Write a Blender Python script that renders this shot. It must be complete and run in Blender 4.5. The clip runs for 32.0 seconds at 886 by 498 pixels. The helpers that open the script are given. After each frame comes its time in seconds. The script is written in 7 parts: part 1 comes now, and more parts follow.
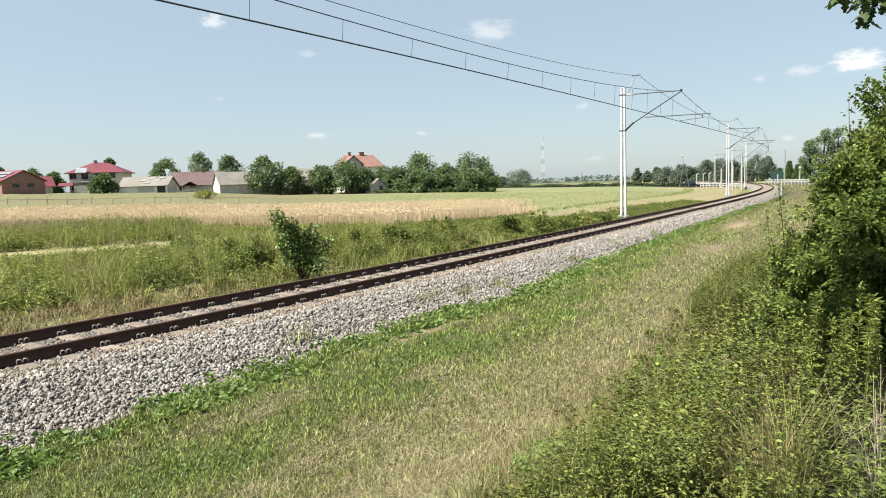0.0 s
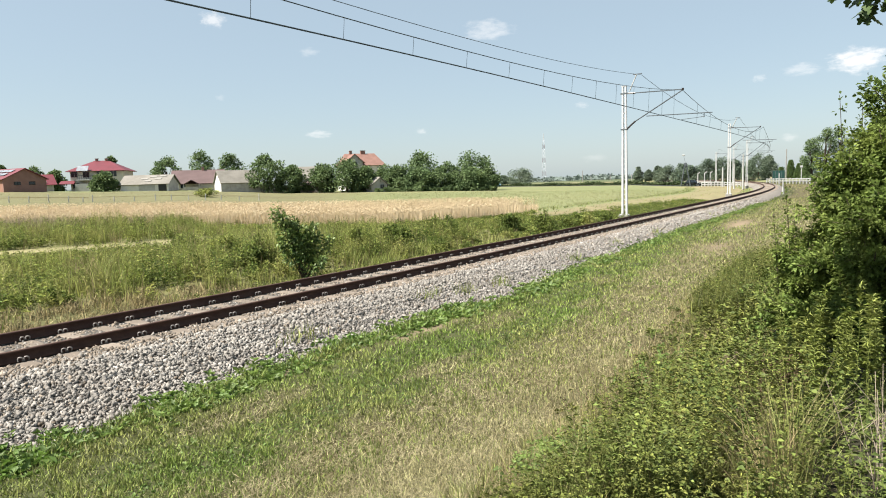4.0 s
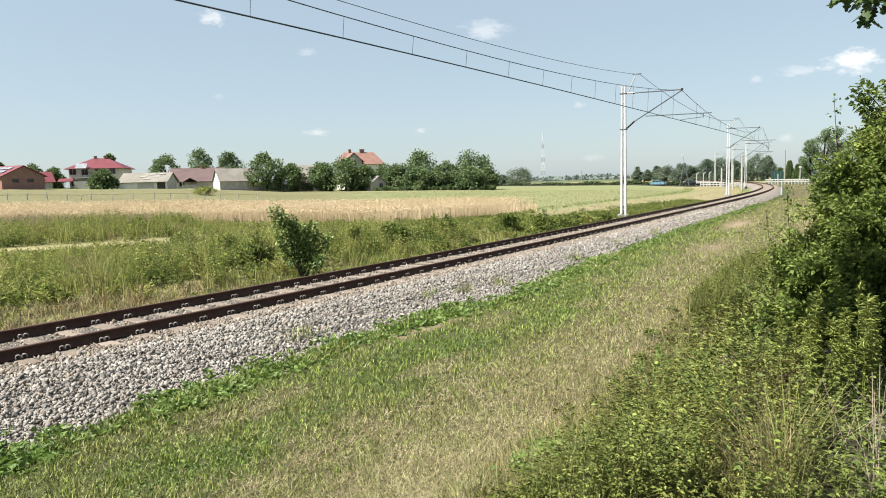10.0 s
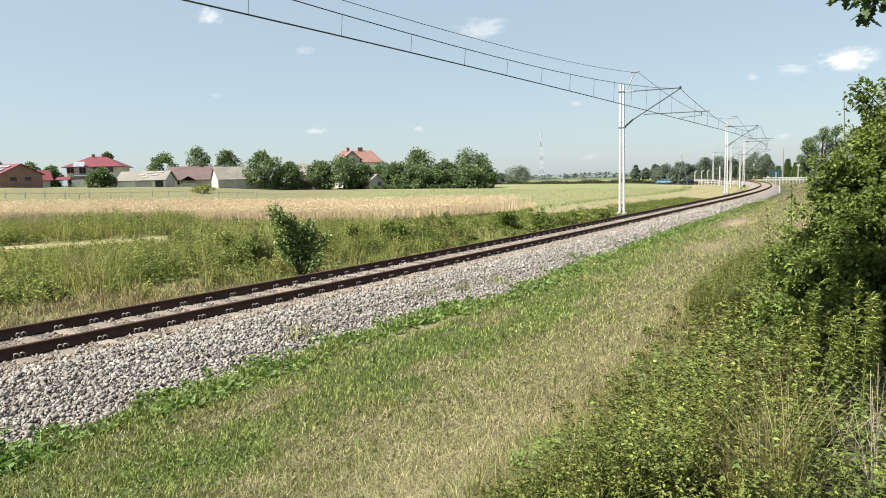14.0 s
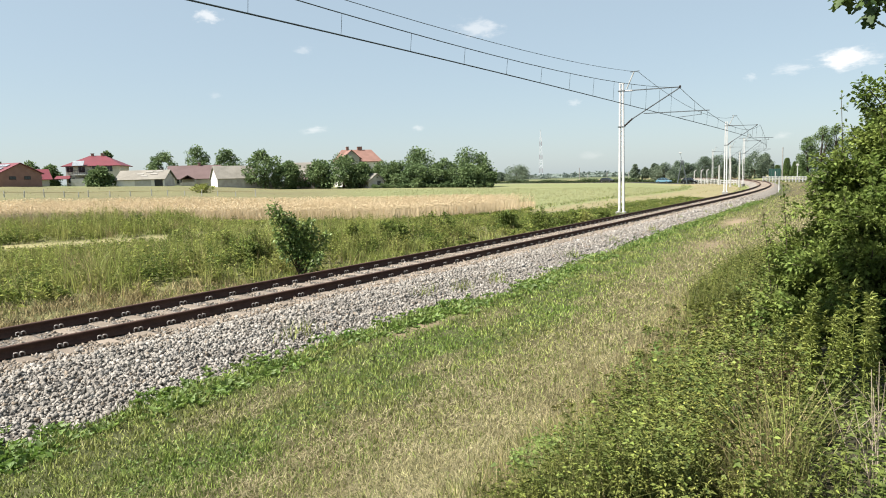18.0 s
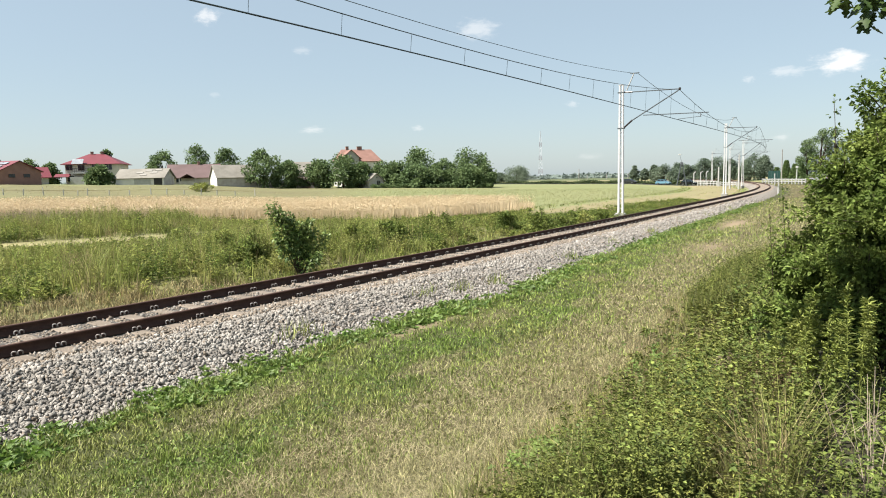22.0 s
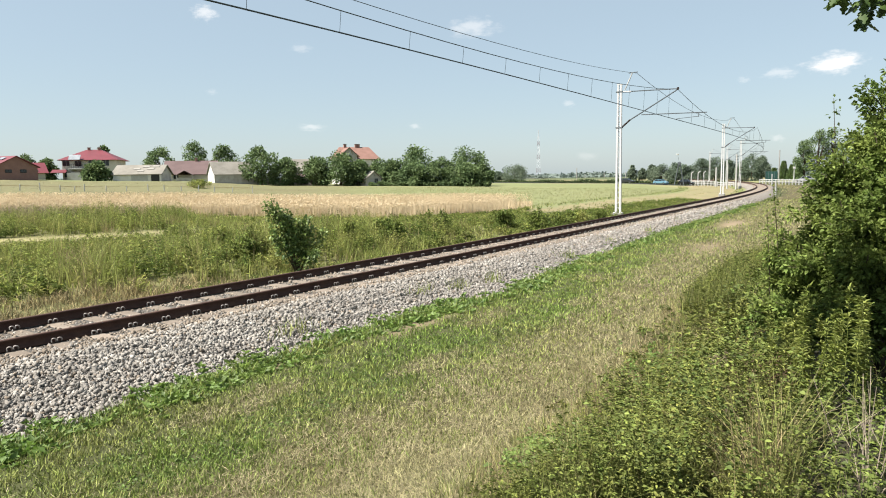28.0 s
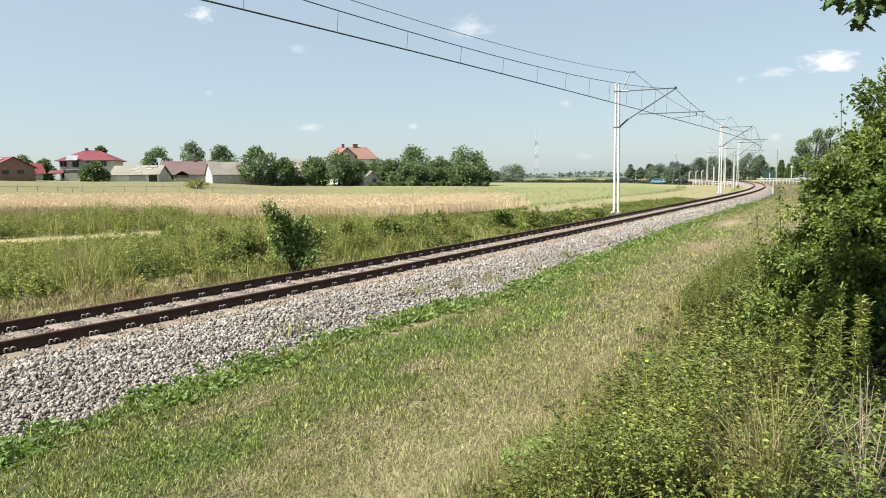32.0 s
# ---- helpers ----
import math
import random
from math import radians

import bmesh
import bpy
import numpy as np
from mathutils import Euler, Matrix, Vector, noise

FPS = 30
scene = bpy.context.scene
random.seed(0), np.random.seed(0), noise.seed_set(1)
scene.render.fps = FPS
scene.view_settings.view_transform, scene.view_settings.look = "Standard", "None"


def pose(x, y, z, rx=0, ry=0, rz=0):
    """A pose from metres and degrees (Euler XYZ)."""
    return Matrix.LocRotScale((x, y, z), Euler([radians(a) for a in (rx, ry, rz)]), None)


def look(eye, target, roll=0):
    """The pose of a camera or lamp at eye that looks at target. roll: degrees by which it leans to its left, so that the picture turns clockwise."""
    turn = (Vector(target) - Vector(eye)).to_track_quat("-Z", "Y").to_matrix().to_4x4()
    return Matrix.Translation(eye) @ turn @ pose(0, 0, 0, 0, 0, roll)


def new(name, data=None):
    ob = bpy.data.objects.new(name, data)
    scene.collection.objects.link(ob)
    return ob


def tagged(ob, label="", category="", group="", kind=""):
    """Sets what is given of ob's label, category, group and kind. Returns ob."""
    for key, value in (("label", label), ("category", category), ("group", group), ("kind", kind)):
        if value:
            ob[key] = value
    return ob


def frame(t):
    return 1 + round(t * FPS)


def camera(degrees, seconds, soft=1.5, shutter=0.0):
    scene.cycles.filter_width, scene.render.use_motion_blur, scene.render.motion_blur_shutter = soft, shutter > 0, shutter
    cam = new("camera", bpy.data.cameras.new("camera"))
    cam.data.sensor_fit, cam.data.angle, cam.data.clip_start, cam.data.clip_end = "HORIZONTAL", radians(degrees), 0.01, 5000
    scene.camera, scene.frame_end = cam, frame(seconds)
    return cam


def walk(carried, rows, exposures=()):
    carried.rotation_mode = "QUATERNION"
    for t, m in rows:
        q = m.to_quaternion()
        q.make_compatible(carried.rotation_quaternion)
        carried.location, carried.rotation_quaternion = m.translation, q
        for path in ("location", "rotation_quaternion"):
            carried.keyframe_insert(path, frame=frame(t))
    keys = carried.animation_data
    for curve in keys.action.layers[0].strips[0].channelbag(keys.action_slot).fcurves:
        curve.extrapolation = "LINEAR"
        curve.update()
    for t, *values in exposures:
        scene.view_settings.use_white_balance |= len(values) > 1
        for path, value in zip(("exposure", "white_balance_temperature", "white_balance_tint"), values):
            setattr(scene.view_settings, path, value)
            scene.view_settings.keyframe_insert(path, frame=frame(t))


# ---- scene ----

# ---- camera ----
cam = camera(68.56, 32.0, soft=1.0)


def eye_pose(x, y, z, yaw, down, ccw):
    """Eye place, turn to the right of +y, tilt below level, lean (degrees)."""
    return pose(x, y, z, 0, 0, -yaw) @ pose(0, 0, 0, 90 - down, 0, 0) @ pose(0, 0, 0, 0, 0, -ccw)


CAMERA_ROWS = [
    (0, 0.000, 0.000, 2.226, -0.000, 5.764, 1.942),
    (0.5, 0.006, 0.004, 2.225, -0.046, 5.772, 1.950),
    (1, 0.006, 0.004, 2.223, -0.098, 5.786, 2.007),
    (1.5, 0.007, 0.005, 2.223, -0.153, 5.780, 1.997),
    (2, 0.010, 0.009, 2.223, -0.134, 5.792, 1.991),
    (2.5, 0.008, 0.011, 2.225, -0.131, 5.826, 1.972),
    (3, 0.002, 0.008, 2.225, -0.132, 5.822, 1.965),
    (3.5, -0.001, 0.007, 2.224, -0.111, 5.871, 1.939),
    (5.5, 0.003, 0.012, 2.225, -0.083, 5.890, 1.639),
    (6, 0.003, 0.012, 2.224, -0.082, 5.879, 1.637),
    (6.5, 0.002, 0.011, 2.224, -0.073, 5.880, 1.647),
    (7, 0.002, 0.012, 2.228, -0.076, 5.911, 1.658),
    (7.5, -0.005, 0.009, 2.226, -0.037, 5.956, 1.639),
    (8, -0.009, 0.008, 2.227, -0.022, 5.943, 1.592),
    (8.5, -0.008, 0.007, 2.226, -0.024, 5.958, 1.631),
    (9, -0.007, 0.006, 2.226, -0.025, 5.958, 1.634),
    (9.5, -0.006, 0.005, 2.227, 0.039, 5.961, 1.632),
    (10, -0.000, 0.003, 2.226, 0.019, 5.961, 1.614),
    (10.5, 0.001, 0.005, 2.224, 0.048, 6.013, 1.585),
    (11, -0.002, 0.002, 2.224, 0.033, 6.000, 1.630),
    (11.5, -0.004, 0.002, 2.226, 0.037, 6.020, 1.607),
    (12, -0.004, 0.006, 2.226, 0.097, 6.037, 1.623),
    (12.5, 0.000, 0.010, 2.226, 0.105, 6.039, 1.616),
    (13, 0.001, 0.010, 2.229, 0.116, 6.061, 1.606),
    (13.5, 0.001, 0.009, 2.225, 0.114, 6.108, 1.601),
    (14, -0.002, 0.006, 2.227, 0.153, 6.116, 1.617),
    (14.5, -0.004, 0.005, 2.228, 0.167, 6.118, 1.616),
    (16.5, -0.006, 0.007, 2.227, 0.216, 6.194, 1.616),
    (17, -0.007, 0.006, 2.227, 0.235, 6.147, 1.620),
    (17.5, -0.014, 0.009, 2.226, 0.252, 6.195, 1.614),
    (18, -0.010, 0.009, 2.226, 0.202, 6.192, 1.612),
    (18.5, -0.006, 0.006, 2.223, 0.224, 6.192, 1.642),
    (19, -0.003, 0.007, 2.226, 0.230, 6.241, 1.692),
    (19.5, -0.004, 0.005, 2.222, 0.231, 6.192, 1.657),
    (20, -0.000, 0.007, 2.226, 0.247, 6.210, 1.645),
    (20.5, -0.000, 0.008, 2.233, 0.259, 6.218, 1.623),
    (21, -0.001, 0.006, 2.235, 0.303, 6.266, 1.465),
    (21.5, -0.003, 0.004, 2.242, 0.268, 6.198, 1.333),
    (22, -0.003, 0.002, 2.240, 0.274, 6.173, 1.282),
    (22.5, -0.005, 0.001, 2.241, 0.326, 6.195, 1.285),
    (23, -0.005, 0.001, 2.241, 0.321, 6.196, 1.277),
    (23.5, -0.006, 0.003, 2.242, 0.357, 6.225, 1.197),
    (24, -0.004, 0.002, 2.243, 0.348, 6.243, 1.089),
    (24.5, -0.008, 0.006, 2.242, 0.393, 6.246, 1.002),
    (25, -0.001, 0.007, 2.242, 0.471, 6.273, 0.932),
    (25.5, 0.001, 0.005, 2.238, 0.404, 6.266, 0.933),
    (27.5, 0.001, 0.006, 2.236, 0.477, 6.279, 0.908),
    (28, -0.002, 0.007, 2.233, 0.503, 6.326, 0.895),
    (28.5, 0.000, 0.011, 2.235, 0.517, 6.317, 0.877),
    (29, 0.004, 0.010, 2.233, 0.567, 6.334, 0.882),
    (29.5, 0.004, 0.013, 2.233, 0.550, 6.342, 0.900),
    (30, 0.002, 0.014, 2.235, 0.570, 6.368, 0.923),
    (30.5, 0.000, 0.013, 2.237, 0.608, 6.388, 0.929),
    (31, 0.000, 0.015, 2.235, 0.626, 6.375, 0.930),
    (31.5, 0.001, 0.011, 2.237, 0.607, 6.387, 0.932),
    (32, 0.003, 0.008, 2.235, 0.654, 6.346, 1.023),
]
walk(cam, [(t, eye_pose(*r)) for t, *r in CAMERA_ROWS], exposures=[(0, 1.44), (32, 1.44)])

# ---- sky and sun ----
SUN_ELEVATION, SUN_TO = 54.0, Vector((-1.0, -0.38, 0)).normalized()
world = bpy.data.worlds.new("sky")
scene.world = world
world.use_nodes = True
wn = world.node_tree.nodes
sky = wn.new("ShaderNodeTexSky")
sky.sky_type, sky.sun_disc = "NISHITA", False
sky.sun_elevation = radians(SUN_ELEVATION)
sky.sun_rotation = math.atan2(SUN_TO.x, SUN_TO.y)
sky.air_density, sky.dust_density, sky.ozone_density = 1.0, 0.9, 1.0
# summer haze evens out the sky
haze = wn.new("ShaderNodeMix")
haze.data_type = "RGBA"
haze.inputs["Factor"].default_value = 0.62
haze.inputs["B"].default_value = (3.83, 4.66, 5.12, 1)
world.node_tree.links.new(sky.outputs[0], haze.inputs["A"])
world.node_tree.links.new(haze.outputs["Result"], wn["Background"].inputs[0])
wn["Background"].inputs["Strength"].default_value = 0.055
sun = new("sun", bpy.data.lights.new("sun", "SUN"))
sun.data.energy, sun.data.angle, sun.data.color = 5.0, radians(0.53), (1.0, 0.95, 0.87)
to_sun = SUN_TO * math.cos(radians(SUN_ELEVATION)) + Vector((0, 0, math.sin(radians(SUN_ELEVATION))))
sun.matrix_world = look(to_sun * 50, (0, 0, 0))

# ---- plan: the line of the track ----
# Arc length runs from the foot of the perpendicular from the camera; heading is clockwise from +y.
STEP = 0.5
ARC = np.arange(-80, 330, STEP)
BEND = np.interp(ARC, [-1, 0, 15, 40, 70, 100, 140, 190, 260, 330],
                 [0, 0.0039, 0.0021, -0.00015, 0.0015, 0.0026, 0.0025, 0.0024, 0.0023, 0.0023])
HEAD = -np.cumsum(BEND) * STEP
ZERO = int(np.argmin(np.abs(ARC)))
HEAD += 0.6511 - HEAD[ZERO]
LINE_X = np.cumsum(np.sin(HEAD)) * STEP
LINE_Y = np.cumsum(np.cos(HEAD)) * STEP
LINE_X += -LINE_X[ZERO] - 10.589 * math.cos(0.6511)
LINE_Y += -LINE_Y[ZERO] + 10.589 * math.sin(0.6511)
GAUGE = 1.507


def beside(s, off):
    """The point at arc length s, off metres from the near rail towards the camera's side."""
    th = np.interp(s, ARC, HEAD)
    return np.interp(s, ARC, LINE_X) + np.cos(th) * off, np.interp(s, ARC, LINE_Y) - np.sin(th) * off


def along(s):
    return float(np.interp(s, ARC, HEAD))


def track_coords(x, y):
    """Arc length and offset of points, the offset positive on the camera's side."""
    x, y = np.atleast_1d(x).astype(float), np.atleast_1d(y).astype(float)
    s, off = np.zeros_like(x), np.zeros_like(x)
    lx, ly = LINE_X[::2], LINE_Y[::2]
    for a in range(0, len(x), 20000):
        b = slice(a, a + 20000)
        i = 2 * np.argmin((x[b, None] - lx) ** 2 + (y[b, None] - ly) ** 2, axis=1)
        c, d = np.cos(HEAD[i]), np.sin(HEAD[i])
        dx, dy = x[b] - LINE_X[i], y[b] - LINE_Y[i]
        off[b] = dx * c - dy * d
        s[b] = ARC[i] + dx * d + dy * c
    return s, off


def polar(az, dist):
    """A point from its bearing (degrees to the right of +y) and distance from the camera's foot."""
    return dist * np.sin(np.radians(az)), dist * np.cos(np.radians(az))


FAR_AZ = [-180, -60, -40, -33, -29, -22, -18, -13.5, 0, 4.3, 10.2, 16.1, 18.8, 20.9, 28, 60, 180]
FAR_Z = [1.5, 3.3, 3.3, 3.05, 2.55, 2.25, 1.65, 0.9, 0.3, 0.0, -0.3, -0.45, -0.85, -1.1, -0.6, -0.4, 1.5]


def wave(x, y, size, seed=0.0):
    """A cheap smooth ripple between -1 and 1."""
    a = np.sin(x / size * 1.9 + seed) * np.cos(y / size * 1.3 - seed * 2.1)
    b = np.sin((x * 0.6 + y * 0.8) / size * 3.1 + seed * 3.7) * np.cos((x * 0.8 - y * 0.6) / size * 2.7 + seed)
    return 0.6 * a + 0.4 * b


def smooth(v, lo, hi):
    t = np.clip((v - lo) / (hi - lo), 0, 1)
    return t * t * (3 - 2 * t)


def ground_z(x, y, s=None, off=None):
    """Height of the ground sheet; the rail tops are at 0."""
    x, y = np.atleast_1d(x).astype(float), np.atleast_1d(y).astype(float)
    if off is None:
        s, off = track_coords(x, y)
    dist = np.hypot(x, y)
    az = np.degrees(np.arctan2(x, y))
    far = np.interp(az, FAR_AZ, FAR_Z)
    z = -0.6 + (far + 0.6) * np.clip((dist - 30) / 120, 0, 1.05)
    left = off < -0.75
    # beyond the track: a shallow ditch, then the fields
    z_left = z - 0.25 * np.exp(-((off + 5.0) / 1.6) ** 2)
    # camera side: the mown strip, then the bank
    bank = smooth(off, 6.0, 10.5) * 1.15 * (1 - smooth(s, 30, 70)) * (1 - 0.6 * smooth(dist, 3.5, 9.0)) + 0.2 * smooth(off, 10, 20)
    z_right = -0.52 + bank + (z + 0.6) * smooth(dist, 120, 260)
    z = np.where(left, z_left, z_right)
    z = z + 0.025 * wave(x, y, 2.5) * smooth(np.abs(off + 0.75), 3, 5) + 0.012 * wave(x, y, 0.7, 2.0) * smooth(np.abs(off + 0.75), 3, 4)
    return np.where(np.abs(off + 0.75) < 2.2, np.minimum(z, -0.62), z)


def gz(x, y):
    return float(ground_z(x, y)[0])

# ---- materials ----
TONE = 0.48


def material(name, colour, other=None, scale=3.0, fine=40.0, rough=0.8, bump=0.0, spread=0.0, metal=0.0, glow=0.0, detail=6.0, sparkle=None):
    """Two-scale noise between two colours; spread varies the brightness from piece to piece; glow lets light through thin leaves."""
    m = bpy.data.materials.new(name)
    m.use_nodes = True
    n, l = m.node_tree.nodes, m.node_tree.links
    p = n["Principled BSDF"]
    other = other or tuple(c * 0.7 for c in colour)
    colour, other = (tuple(TONE * c for c in k) for k in (colour, other))
    pos = n.new("ShaderNodeNewGeometry")
    big = n.new("ShaderNodeTexNoise")
    big.inputs["Scale"].default_value, big.inputs["Detail"].default_value = scale, detail
    small = n.new("ShaderNodeTexNoise")
    small.inputs["Scale"].default_value, small.inputs["Detail"].default_value = fine, 3.0
    l.new(pos.outputs["Position"], big.inputs["Vector"])
    l.new(pos.outputs["Position"], small.inputs["Vector"])
    add = n.new("ShaderNodeMath")
    add.operation = "MULTIPLY_ADD"
    add.inputs[1].default_value, add.inputs[2].default_value = 0.6, -0.3
    l.new(small.outputs["Fac"], add.inputs[0])
    tot = n.new("ShaderNodeMath")
    tot.operation = "ADD"
    l.new(big.outputs["Fac"], tot.inputs[0])
    l.new(add.outputs[0], tot.inputs[1])
    ramp = n.new("ShaderNodeMapRange")
    ramp.inputs["From Min"].default_value, ramp.inputs["From Max"].default_value = 0.34, 0.66
    l.new(tot.outputs[0], ramp.inputs["Value"])
    mix = n.new("ShaderNodeMix")
    mix.data_type = "RGBA"
    mix.inputs["A"].default_value, mix.inputs["B"].default_value = (*colour, 1), (*other, 1)
    l.new(ramp.outputs[0], mix.inputs["Factor"])
    out = mix.outputs["Result"]
    if spread:
        val = n.new("ShaderNodeMapRange")
        val.inputs["To Min"].default_value, val.inputs["To Max"].default_value = 1 - spread, 1 + spread
        l.new(pos.outputs["Random Per Island"], val.inputs["Value"])
        if sparkle:
            few = n.new("ShaderNodeMath")
            few.operation = "POWER"
            few.inputs[1].default_value = 2.2
            l.new(pos.outputs["Random Per Island"], few.inputs[0])
            l.new(few.outputs[0], val.inputs["Value"])
            val.inputs["To Min"].default_value, val.inputs["To Max"].default_value = sparkle
        hsv = n.new("ShaderNodeHueSaturation")
        l.new(val.outputs[0], hsv.inputs["Value"])
        l.new(out, hsv.inputs["Color"])
        out = hsv.outputs[0]
    l.new(out, p.inputs["Base Color"])
    p.inputs["Roughness"].default_value, p.inputs["Metallic"].default_value = rough, metal
    p.inputs["Specular IOR Level"].default_value = 0.25 if rough > 0.6 else 0.5
    if bump:
        b = n.new("ShaderNodeBump")
        b.inputs["Strength"].default_value, b.inputs["Distance"].default_value = bump, 0.02
        l.new(small.outputs["Fac"], b.inputs["Height"])
        l.new(b.outputs[0], p.inputs["Normal"])
    if glow:
        tr = n.new("ShaderNodeBsdfTranslucent")
        l.new(out, tr.inputs["Color"])
        ms = n.new("ShaderNodeMixShader")
        ms.inputs[0].default_value = glow
        l.new(p.outputs[0], ms.inputs[1])
        l.new(tr.outputs[0], ms.inputs[2])
        l.new(ms.outputs[0], n["Material Output"].inputs[0])
    return m


def object_tinted(m, amount):
    """Vary the brightness from object to object."""
    n, l = m.node_tree.nodes, m.node_tree.links
    p = n["Principled BSDF"]
    src = p.inputs["Base Color"].links[0].from_socket
    info = n.new("ShaderNodeObjectInfo")
    val = n.new("ShaderNodeMapRange")
    val.inputs["To Min"].default_value, val.inputs["To Max"].default_value = 1 - amount, 1 + amount
    l.new(info.outputs["Random"], val.inputs["Value"])
    hsv = n.new("ShaderNodeHueSaturation")
    l.new(val.outputs[0], hsv.inputs["Value"])
    l.new(src, hsv.inputs["Color"])
    l.new(hsv.outputs[0], p.inputs["Base Color"])
    return m


